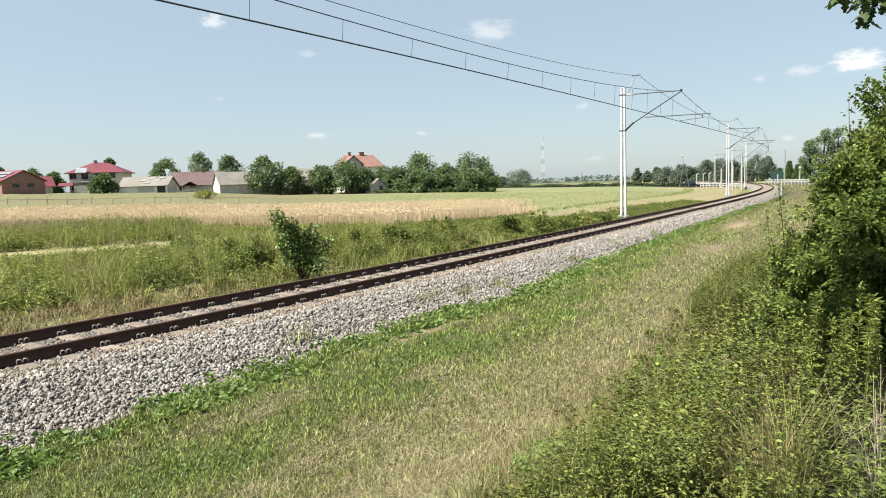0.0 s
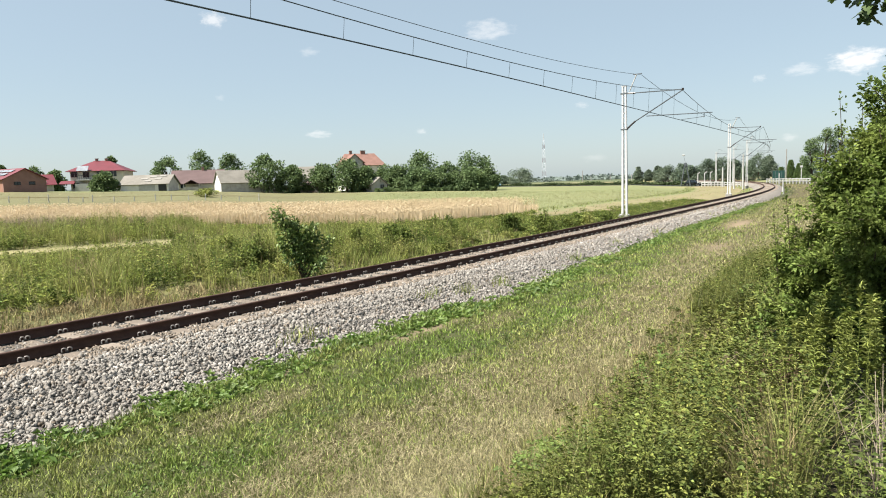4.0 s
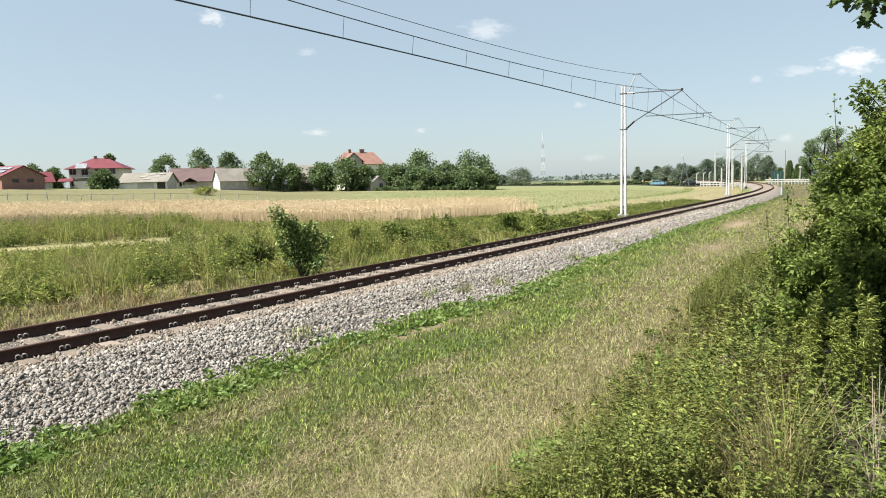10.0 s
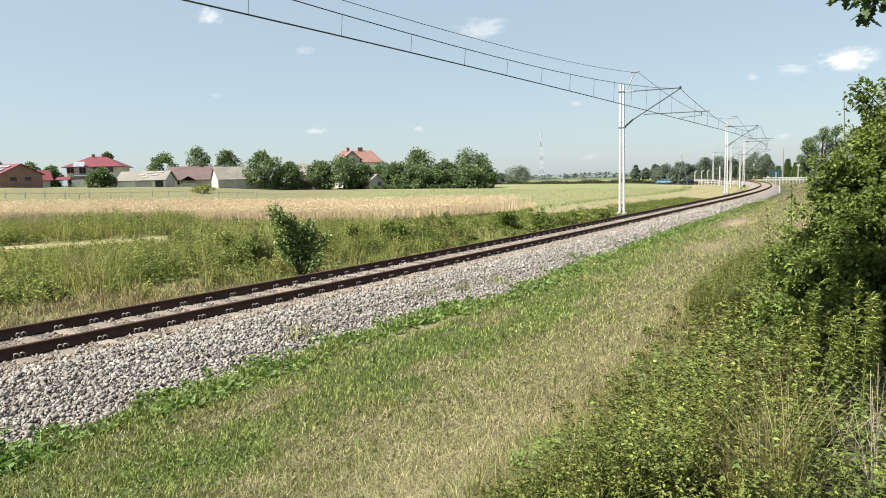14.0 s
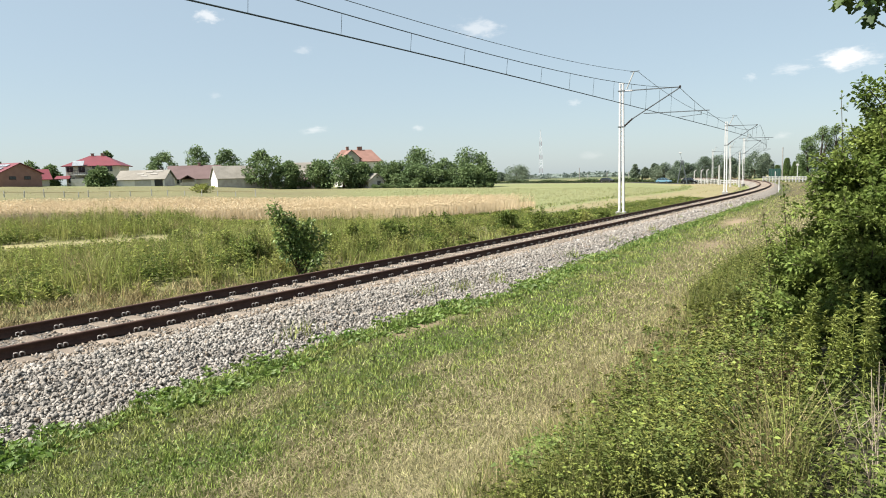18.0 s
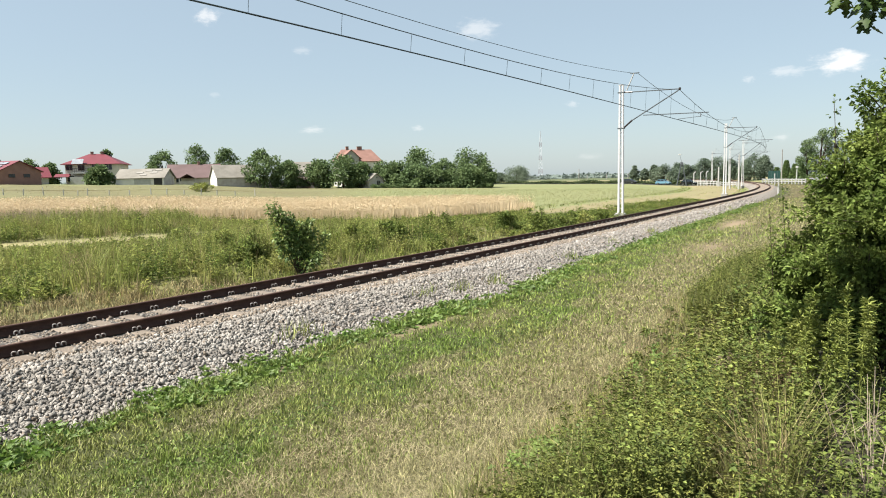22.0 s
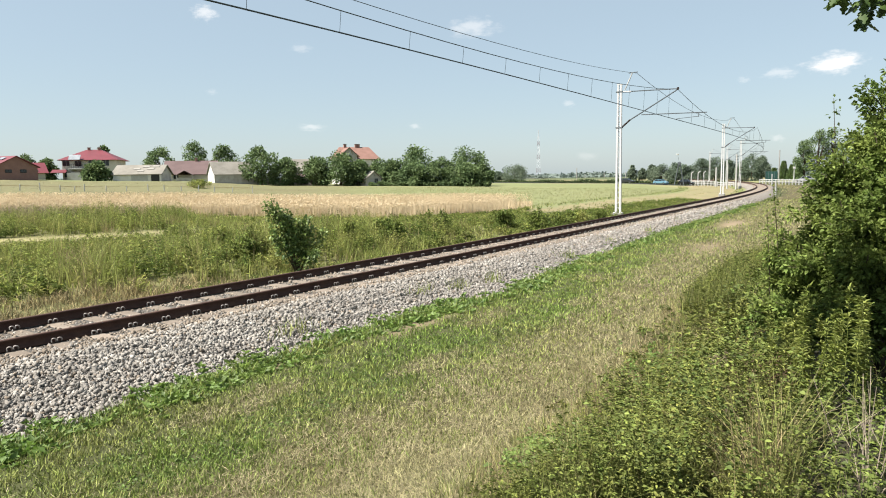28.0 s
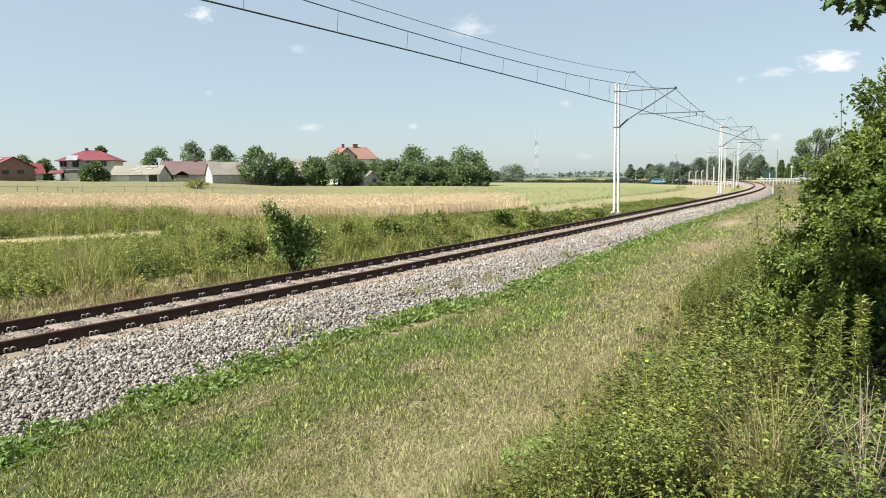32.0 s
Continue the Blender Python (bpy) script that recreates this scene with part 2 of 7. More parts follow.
M = dict(
    rail=material("rusty_rail_steel", (0.10, 0.054, 0.042), (0.14, 0.078, 0.058), 6, 60, 0.9, 0.2),
    rail_top=material("worn_rail_head", (0.30, 0.25, 0.21), (0.20, 0.14, 0.10), 2, 40, 0.38, metal=0.7),
    sleeper=object_tinted(material("sandy_concrete", (0.39, 0.325, 0.265), (0.30, 0.245, 0.195), 3, 60, 0.9, 0.3), 0.15),
    clip=material("grey_clip_steel", (0.48, 0.44, 0.41), (0.30, 0.25, 0.22), 20, 90, 0.55, metal=0.3),
    stone=material("granite_chippings", (0.58, 0.54, 0.485), (0.44, 0.40, 0.355), 2.0, 70, 0.92, 0.5, spread=0.6, sparkle=(0.72, 1.4)),
    # near bed: shade between the loose stones put into a darker colour
    stone_bed=material("gap_shaded_chippings_bed", (0.20, 0.18, 0.16), (0.10, 0.09, 0.08), 14, 26, 0.95, 1.0),
    # far bed: paler copy of the same chippings, without that gap shade
    far_bed=material("paler_far_chippings_bed", (0.44, 0.395, 0.345), (0.27, 0.24, 0.205), 5, 26, 0.95, 0.6),
    dust=material("sandy_chippings", (0.46, 0.38, 0.30), (0.33, 0.27, 0.21), 3, 70, 0.9, 0.5, spread=0.4),
    mast=material("white_mast_paint", (0.98, 0.98, 0.97), (0.86, 0.87, 0.87), 3, 30, 0.45),
    steel=material("galvanised_steel", (0.22, 0.25, 0.27), (0.15, 0.17, 0.19), 5, 40, 0.5, metal=0.4),
    wire=material("weathered_wire", (0.10, 0.135, 0.135), (0.06, 0.08, 0.085), 2, 30, 0.55, metal=0.3),
    insulator=material("brown_insulator", (0.05, 0.035, 0.03), None, 5, 40, 0.3),
    concrete=material("pale_concrete", (0.52, 0.50, 0.47), (0.42, 0.40, 0.37), 2, 40, 0.9, 0.2),
    white=material("white_paint", (0.75, 0.75, 0.72), (0.62, 0.62, 0.58), 2, 30, 0.6),
    grass_green=material("mown_grass", (0.29, 0.42, 0.08), (0.46, 0.49, 0.15), 0.5, 9, 0.7, spread=0.55, glow=0.15, sparkle=(0.45, 2.0)),
    grass_dry=material("dry_cut_grass", (0.61, 0.57, 0.29), (0.46, 0.44, 0.20), 0.6, 9, 0.8, spread=0.55, glow=0.12, sparkle=(0.45, 2.0)),
    straw=material("cut_straw", (0.70, 0.62, 0.36), (0.50, 0.44, 0.23), 0.7, 9, 0.8, spread=0.5, sparkle=(0.5, 1.4), glow=0.15),
    herb=material("low_herb_leaves", (0.20, 0.34, 0.06), (0.31, 0.44, 0.10), 1.2, 8, 0.6, spread=0.35, glow=0.35),
    weed=material("tall_weed_leaves", (0.44, 0.54, 0.13), (0.66, 0.66, 0.22), 0.7, 6, 0.65, spread=0.5, glow=0.36, sparkle=(0.55, 1.75)),
    verge=material("verge_weed_leaves", (0.19, 0.285, 0.06), (0.44, 0.50, 0.13), 0.8, 5, 0.7, spread=0.7, glow=0.3, sparkle=(0.5, 1.8)),
    bank=material("bank_weed_leaves", (0.17, 0.255, 0.045), (0.42, 0.44, 0.105), 0.8, 9, 0.8, spread=0.6, glow=0.1, sparkle=(0.5, 1.35)),
    bank_dark=material("bramble_leaves", (0.13, 0.19, 0.04), (0.30, 0.36, 0.08), 2.2, 9, 0.65, spread=0.6, glow=0.15, sparkle=(0.6, 1.6)),
    bank_grass=material("bank_grass_blades", (0.50, 0.50, 0.16), (0.36, 0.41, 0.11), 1.5, 8, 0.6, spread=0.5, glow=0.38, sparkle=(0.45, 1.9)),
    brown_stem=material("brown_withered_stem", (0.24, 0.155, 0.09), (0.17, 0.11, 0.065), 3, 20, 0.9, spread=0.4),
    brown_grass=material("ripened_brown_grass", (0.72, 0.58, 0.42), (0.56, 0.48, 0.3), 0.3, 4, 0.85, spread=0.35, glow=0.2),
    pale_twig=material("bare_dead_twig", (0.60, 0.50, 0.38), (0.44, 0.36, 0.27), 4, 40, 0.9, 0.3),
    elder=material("elder_leaves", (0.16, 0.28, 0.07), (0.33, 0.44, 0.12), 0.9, 6, 0.55, spread=0.5, glow=0.3),
    # air haze is painted into the woods as a paler, bluer green
    woods=material("haze_tinted_woods", (0.27, 0.335, 0.30), (0.33, 0.40, 0.35), 0.05, 0.5, 0.9, spread=0.12, glow=0.2),
    hedge=material("field_hedge", (0.09, 0.14, 0.06), (0.15, 0.2, 0.08), 0.3, 2, 0.8, spread=0.3, glow=0.2),
    # tower colours have the distance haze painted in, greyer and bluer
    tower_white=material("haze_blued_tower_white", (0.95, 1.0, 1.06), (0.85, 0.9, 0.96), 0.2, 2, 0.6),
    tower_red=material("haze_greyed_tower_red", (0.5, 0.42, 0.46), None, 0.2, 2, 0.6),
    weed_dry=material("withered_stems", (0.64, 0.53, 0.29), (0.48, 0.39, 0.19), 0.5, 6, 0.85, spread=0.35, glow=0.3, sparkle=(0.45, 2.0)),
    bramble=material("dark_bush_leaves", (0.10, 0.18, 0.045), (0.17, 0.25, 0.07), 1.0, 9, 0.5, spread=0.4, glow=0.3),
    goldenrod=material("goldenrod_leaves", (0.60, 0.66, 0.18), (0.38, 0.47, 0.10), 2.0, 9, 0.65, spread=0.3, glow=0.25, sparkle=(0.6, 1.5)),
    shrub=material("hornbeam_leaves", (0.25, 0.38, 0.085), (0.43, 0.53, 0.13), 1.1, 7, 0.7, spread=0.5, glow=0.42, sparkle=(0.6, 1.4)),
    oak=material("oak_leaves", (0.06, 0.11, 0.035), (0.14, 0.22, 0.05), 5.0, 20, 0.45, spread=0.4, glow=0.35),
    twig=material("grey_brown_bark", (0.16, 0.12, 0.085), (0.09, 0.07, 0.05), 6, 60, 0.9, 0.4),
    wheat=material("ripe_wheat", (1.16, 0.96, 0.65), (1.02, 0.83, 0.54), 0.12, 4, 0.85, spread=0.14, glow=0.2),
    crop=material("green_oats", (0.46, 0.47, 0.22), (0.54, 0.51, 0.27), 0.05, 2, 0.8, spread=0.25, glow=0.2),
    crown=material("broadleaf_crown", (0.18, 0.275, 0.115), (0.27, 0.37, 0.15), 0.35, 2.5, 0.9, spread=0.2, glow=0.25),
    # crown green for far trees, with haze mixed into the colour
    crown_far=material("haze_tinted_foliage", (0.22, 0.30, 0.205), (0.30, 0.375, 0.26), 0.1, 1.0, 0.95, spread=0.06, glow=0.2),
    roof_red=material("red_sheet_roof", (0.27, 0.036, 0.055), (0.22, 0.03, 0.045), 0.5, 8, 0.55),
    roof_tile=material("terracotta_tiles", (0.42, 0.235, 0.19), (0.34, 0.19, 0.15), 0.8, 9, 0.75),
    roof_grey=material("grey_fibre_cement", (0.42, 0.39, 0.34), (0.30, 0.28, 0.24), 0.5, 7, 0.9),
    roof_brown=material("brown_sheet_roof", (0.24, 0.16, 0.155), (0.19, 0.125, 0.12), 0.5, 7, 0.7),
    brick=material("red_brown_brick", (0.55, 0.32, 0.26), (0.46, 0.26, 0.21), 1.0, 12, 0.9),
    brick_light=material("orange_and_sunlit_brick", (0.60, 0.33, 0.235), (0.5, 0.27, 0.19), 1.0, 12, 0.9),
    plaster=material("cream_plaster", (1.1, 1.03, 0.9), (0.95, 0.89, 0.78), 0.6, 7, 0.9),
    plaster_white=material("white_plaster", (1.3, 1.28, 1.2), (1.1, 1.08, 1.02), 0.6, 7, 0.9),
    boards=material("grey_weathered_boards", (0.86, 0.82, 0.76), (0.66, 0.62, 0.57), 1.2, 12, 0.9),
    roof_pale=material("pale_roof_sheet", (0.50, 0.475, 0.43), (0.40, 0.38, 0.34), 0.8, 8, 0.85),
    dark=material("dark_trim_and_opening_shade", (0.03, 0.03, 0.03), None, 2, 10, 0.6),
    glass=material("window_glass", (0.03, 0.04, 0.05), (0.02, 0.03, 0.035), 2, 10, 0.08),
    panel=material("solar_panel", (0.55, 0.58, 0.62), (0.4, 0.43, 0.47), 1, 8, 0.15),
    asphalt=material("asphalt", (0.06, 0.06, 0.06), (0.045, 0.045, 0.045), 1, 20, 0.9),
    blue=material("light_blue_car_paint", (0.24, 0.46, 0.58), (0.21, 0.42, 0.54), 2, 10, 0.25),
    black=material("black_car_paint", (0.015, 0.02, 0.02), None, 2, 10, 0.25),
    grey=material("dark_grey_car_paint", (0.05, 0.055, 0.055), None, 2, 10, 0.25),
    silver=material("silver_car_paint", (0.62, 0.63, 0.64), None, 2, 10, 0.3),
    tyre=material("tyre_rubber", (0.015, 0.015, 0.015), None, 9, 50, 0.85),
    rim=material("alloy_rim", (0.45, 0.46, 0.47), None, 9, 50, 0.3, metal=0.8),
    lamp_red=material("red_lens", (0.4, 0.02, 0.02), None, 9, 50, 0.2),
    lamp_clear=material("clear_lens", (0.7, 0.7, 0.68), None, 9, 50, 0.15),
    net=material("green_mesh_screen", (0.03, 0.105, 0.085), (0.025, 0.085, 0.07), 1, 8, 0.8),
        insect=material("dark_insect", (0.03, 0.025, 0.02), None, 20, 90, 0.5),
)


def tinted_ground():
    m = material("field_soil_turf_and_shade", (0.9, 0.9, 0.9), (1.15, 1.12, 1.05), 0.6, 14, 0.95, 0.6)
    n, l = m.node_tree.nodes, m.node_tree.links
    p = n["Principled BSDF"]
    src = p.inputs["Base Color"].links[0].from_socket
    at = n.new("ShaderNodeAttribute")
    at.attribute_name = "turf"
    mul = n.new("ShaderNodeMix")
    mul.data_type, mul.blend_type = "RGBA", "MULTIPLY"
    mul.inputs["Factor"].default_value = 1.0
    l.new(at.outputs["Color"], mul.inputs["A"])
    l.new(src, mul.inputs["B"])
    l.new(mul.outputs["Result"], p.inputs["Base Color"])
    return m


TONE = 0.51
M["ground"] = tinted_ground()
TONE = 0.48


# ---- mesh helpers ----
def mesh_from(name, verts, faces, mat, smooth_faces=False):
    """A mesh from arrays: verts (n, 3) and faces (m, k)."""
    verts, faces = np.asarray(verts, np.float32), np.asarray(faces, np.int32)
    me = bpy.data.meshes.new(name)
    me.vertices.add(len(verts))
    me.vertices.foreach_set("co", verts.ravel())
    me.loops.add(faces.size)
    me.loops.foreach_set("vertex_index", faces.ravel())
    me.polygons.add(len(faces))
    me.polygons.foreach_set("loop_start", np.arange(len(faces), dtype=np.int32) * faces.shape[1])
    me.update(calc_edges=True)
    if smooth_faces:
        me.polygons.foreach_set("use_smooth", np.ones(len(faces), bool))
    me.materials.append(mat)
    return me


def part(name, bm, mat, parent=None, label=""):
    """Link a bmesh or mesh as one object under a thing or a part."""
    if isinstance(bm, bmesh.types.BMesh):
        me = bpy.data.meshes.new(name)
        bm.to_mesh(me)
        bm.free()
        me.materials.append(mat)
    else:
        me = bm
    ob = new(name, me)
    if parent is not None:
        ob.parent = parent
    return tagged(ob, label)


def thing(name, x, y, z, label, category, turn=0.0, group="", kind=""):
    ob = new(name)
    ob.empty_display_size = 0.2
    ob.matrix_basis = pose(x, y, z, 0, 0, turn)
    return tagged(ob, label, category, group, kind)


def box(bm, x0, y0, z0, x1, y1, z1, bevel=0.0):
    r = bmesh.ops.create_cube(bm, size=1, matrix=Matrix.LocRotScale(((x0 + x1) / 2, (y0 + y1) / 2, (z0 + z1) / 2), None, (abs(x1 - x0), abs(y1 - y0), abs(z1 - z0))))
    if bevel:
        edges = {e for v in r["verts"] for e in v.link_edges}
        bmesh.ops.bevel(bm, geom=list(edges), offset=bevel, segments=1, affect="EDGES")
    return bm


def boxed(*a, bevel=0.0):
    return box(bmesh.new(), *a, bevel=bevel)


def bar(bm, a, b, r0, r1=None, sides=6):
    """A tapered round bar from a to b."""
    a, b = Vector(a), Vector(b)
    d = b - a
    m = Matrix.Translation((a + b) / 2) @ d.to_track_quat("Z", "Y").to_matrix().to_4x4()
    bmesh.ops.create_cone(bm, cap_ends=True, segments=sides, radius1=r0, radius2=r0 if r1 is None else r1, depth=d.length, matrix=m)
    return bm


def barred(a, b, r0, r1=None, sides=6):
    return bar(bmesh.new(), a, b, r0, r1, sides)


def poly(bm, pts):
    return bm.faces.new([bm.verts.new(p) for p in pts])


def tube(name, pts, r, mat, sides=5):
    """A tube along points, as arrays."""
    pts = np.asarray(pts, float)
    d = np.gradient(pts, axis=0)
    d /= np.linalg.norm(d, axis=1)[:, None] + 1e-9
    up = np.where(np.abs(d[:, 2:3]) > 0.9, [[1.0, 0, 0]], [[0, 0, 1.0]])
    a = np.cross(d, up)
    a /= np.linalg.norm(a, axis=1)[:, None]
    b = np.cross(d, a)
    r = np.broadcast_to(np.asarray(r, float), (len(pts),))
    ang = np.arange(sides) * 2 * math.pi / sides
    v = pts[:, None] + r[:, None, None] * (a[:, None] * np.cos(ang)[None, :, None] + b[:, None] * np.sin(ang)[None, :, None])
    n = len(pts)
    i, j = np.meshgrid(np.arange(n - 1), np.arange(sides), indexing="ij")
    k = (j + 1) % sides
    f = np.stack([i * sides + j, i * sides + k, (i + 1) * sides + k, (i + 1) * sides + j], -1).reshape(-1, 4)
    return mesh_from(name, v.reshape(-1, 3), f, mat, True)


def sweep(name, profile, ss, off, mat, closed=True, smooth_faces=False):
    """A profile of (off, z) points carried along the track."""
    prof = np.asarray(profile, float)
    k = len(prof)
    x, y = beside(ss[:, None], off + prof[None, :, 0])
    v = np.stack([x, y, np.broadcast_to(prof[None, :, 1], x.shape)], -1).reshape(-1, 3)
    i, j = np.meshgrid(np.arange(len(ss) - 1), np.arange(k if closed else k - 1), indexing="ij")
    q = (j + 1) % k
    f = np.stack([i * k + j, i * k + q, (i + 1) * k + q, (i + 1) * k + j], -1).reshape(-1, 4)
    return mesh_from(name, v, f, mat, smooth_faces)


def rnd(seed):
    return np.random.default_rng(seed)


def blades(name, p, height, width, mat, r, lean=0.35, simple=False):
    """Grass blades, bent to one side: three triangles each, or one."""
    n = len(p)
    height, width = np.broadcast_to(height, (n,)), np.broadcast_to(width, (n,))
    az, la = r.uniform(0, 2 * math.pi, n), r.uniform(0, 2 * math.pi, n)
    side = np.stack([np.cos(az), np.sin(az), np.zeros(n)], 1) * (width / 2)[:, None]
    k = lean * r.uniform(0.1, 1.0, n)
    bend = np.stack([np.cos(la) * k, np.sin(la) * k, np.zeros(n)], 1) * height[:, None]
    rise = np.stack([np.zeros(n), np.zeros(n), height * np.sqrt(np.clip(1 - (0.8 * k) ** 2, 0.1, 1))], 1)
    mid, tip = p + 0.55 * rise + 0.3 * bend, p + rise + bend
    if simple:
        return np.stack([p - side, p + side, tip], 1).reshape(-1, 3), np.arange(3 * n).reshape(-1, 3)
    v = np.stack([p - side, p + side, mid - side * 0.8, mid + side * 0.8, tip], 1).reshape(-1, 3)
    b = np.arange(n)[:, None] * 5
    f = np.concatenate([b + [0, 1, 3], b + [0, 3, 2], b + [2, 3, 4]])
    return v, f


def leaves(p, way, length, width, r, fold=0.15, droop=0.3):
    """Folded leaf blades: base, two sides and a tip, pointing along way."""
    n = len(p)
    length, width = np.broadcast_to(length, (n,))[:, None], np.broadcast_to(width, (n,))[:, None]
    way = way / (np.linalg.norm(way, axis=1)[:, None] + 1e-9)
    any_dir = r.normal(size=(n, 3)) * 0.45 + [0, 0, 1.0]
    side = np.cross(way, any_dir)
    side /= np.linalg.norm(side, axis=1)[:, None] + 1e-9
    up = np.cross(side, way)
    mid = p + way * length * 0.45 + up * length * fold
    tip = p + way * length - np.array([0, 0, 1]) * length * droop * r.uniform(0, 1, (n, 1))
    v = np.stack([p, mid - side * width / 2, tip, mid + side * width / 2], 1)
    b = np.arange(n)[:, None] * 4
    f = np.concatenate([b + [0, 2, 1], b + [0, 3, 2]])
    return v.reshape(-1, 3), f


def joined(*pairs):
    vs, fs, k = [], [], 0
    for v, f in pairs:
        vs.append(v)
        fs.append(f + k)
        k += len(v)
    return np.concatenate(vs), np.concatenate(fs)


def stuff(name, vf, mat, label, category):
    ob = new(name, mesh_from(name, vf[0], vf[1], mat))
    return tagged(ob, label, category, kind="stuff")


def on_ground(x, y, sink=0.01):
    return np.stack([x, y, ground_z(x, y) - sink], 1)

# ---- ground ----
WHEAT_AZ = [-60, -34.3, -22, -4, 4, 8.5]
WHEAT_NEAR = [47, 50, 47, 42, 47, 56]
WHEAT_FAR = [66, 67, 67, 65, 66, 70]
# edge between the mown strip and the weeds of the bank, by arc length
EDGE_S = [-10, 3.5, 4.5, 6, 7.2, 9, 11, 13.5, 16, 20, 24, 36, 63, 90]
EDGE_OFF = [9.2, 8.4, 8.2, 8.05, 7.95, 7.8, 7.55, 7.1, 7.05, 7.1, 7.7, 8.0, 6.9, 6.5]
TOE_S = [0, 3, 8, 13, 18, 32, 60]
TOE_OFF = [3.05, 3.0, 2.5, 2.95, 2.45, 1.95, 1.8]


def dryness(s, off, x, y):
    """0 where the mown strip is green, 1 where it is straw."""
    border = np.interp(s, [0, 11, 16, 22, 30, 45], [5.4, 5.5, 4.7, 4.0, 3.3, 2.6]) + 0.28 * wave(x, y, 1.1, 1.0) + 0.12 * wave(x, y, 0.35, 4.0)
    d = smooth(off, border - 0.45, border + 0.5)
    worn = smooth(wave(s * 0.45, off * 1.5, 0.8, 6.0), 0.15, 0.55) * smooth(off, 3.3, 3.9) * 0.75
    far_green = np.exp(-((s - 30) / 3.5) ** 2 - ((off - 4.1) / 0.8) ** 2) + 0.8 * np.exp(-((s - 50) / 7.0) ** 2 - ((off - 2.6) / 0.8) ** 2)
    return np.clip(np.maximum(d, worn) * (1 - 0.85 * np.clip(far_green, 0, 1)), 0, 1)


def bare_soil(s, off):
    """Worn patches without grass."""
    b = 0.9 * np.exp(-((s - 9.2) / 1.2) ** 2 - ((off - 3.2) / 0.2) ** 2) + 0.6 * np.exp(-((s - 6.0) / 0.4) ** 2 - ((off - 3.0) / 0.2) ** 2)
    return np.clip(b + 0.75 * np.exp(-((s - 25) / 1.8) ** 2 - ((off - 5.0) / 0.5) ** 2) + np.exp(-((s - 37) / 3.6) ** 2 - ((off - 3.9) / 0.6) ** 2), 0, 1)


def blend(a, b, w):
    return a + (np.asarray(b) - a) * w[:, None]


def turf_shade_colours(x, y):
    s, off = track_coords(x, y)
    dist, az = np.hypot(x, y), np.degrees(np.arctan2(x, y))
    w1, w2 = wave(x, y, 1.6, 1.0), wave(x, y, 0.45, 4.0)
    c = np.tile(np.array([0.26, 0.295, 0.125]), (len(x), 1))                                     # green crop field
    c = blend(c, [0.29, 0.305, 0.145], 0.5 + 0.5 * wave(x, y, 30, 3.0))
    c = blend(c, [0.42, 0.36, 0.19], smooth(wave(x * 0.2, y, 9, 5.0), 0.2, 0.5) * smooth(dist, 120, 160) * 0.7)
    c = blend(c, [0.10, 0.13, 0.05], smooth(dist, 215, 225) * (1 - smooth(dist, 245, 255)) * (az < 16))
    c = blend(c, [0.34, 0.30, 0.16], smooth(dist, 245, 260) * (1 - smooth(dist, 330, 340)))
    c = blend(c, [0.14, 0.17, 0.08], smooth(dist, 340, 380))
    c = blend(c, [0.215, 0.195, 0.10], (0.8 + 0.2 * wave(x * 0.3, y, 6, 1.0)) * smooth(az, -4, -12) * (1 - smooth(dist, 135, 160)))            # grazed meadow
    near, far = np.interp(az, WHEAT_AZ, WHEAT_NEAR), np.interp(az, WHEAT_AZ, WHEAT_FAR)
    c = blend(c, [0.40, 0.31, 0.17], ((dist > near) & (dist < far) & (az < 8.5) & (off < -8)).astype(float))
    c = blend(c, [0.20, 0.20, 0.08], (smooth(-off, 2, 4) * (dist < near)).astype(float))         # rough verge beyond the track
    pale = (off < -4.5) & (off > -13) & (s > 46)
    c = blend(c, [0.36, 0.30, 0.17], pale * (0.75 + 0.25 * w1))                                  # pale stubble by the line
    lane = np.exp(-((dist - 35.5 - 0.06 * (az + 34)) / 1.6) ** 2) * (az < -17)
    c = blend(c, [0.46, 0.41, 0.22], lane)                                                       # mown lane
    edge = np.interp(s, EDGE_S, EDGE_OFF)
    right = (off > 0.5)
    # strip ground is darkened to paint the shade between the blades
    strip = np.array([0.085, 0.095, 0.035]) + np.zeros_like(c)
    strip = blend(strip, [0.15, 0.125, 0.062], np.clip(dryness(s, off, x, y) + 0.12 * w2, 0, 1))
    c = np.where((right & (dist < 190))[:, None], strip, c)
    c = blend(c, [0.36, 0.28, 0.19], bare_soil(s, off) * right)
    # bank ground: shadow in the gaps between weeds, painted as a dark tone
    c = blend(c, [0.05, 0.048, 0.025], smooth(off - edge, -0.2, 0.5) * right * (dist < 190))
    return c


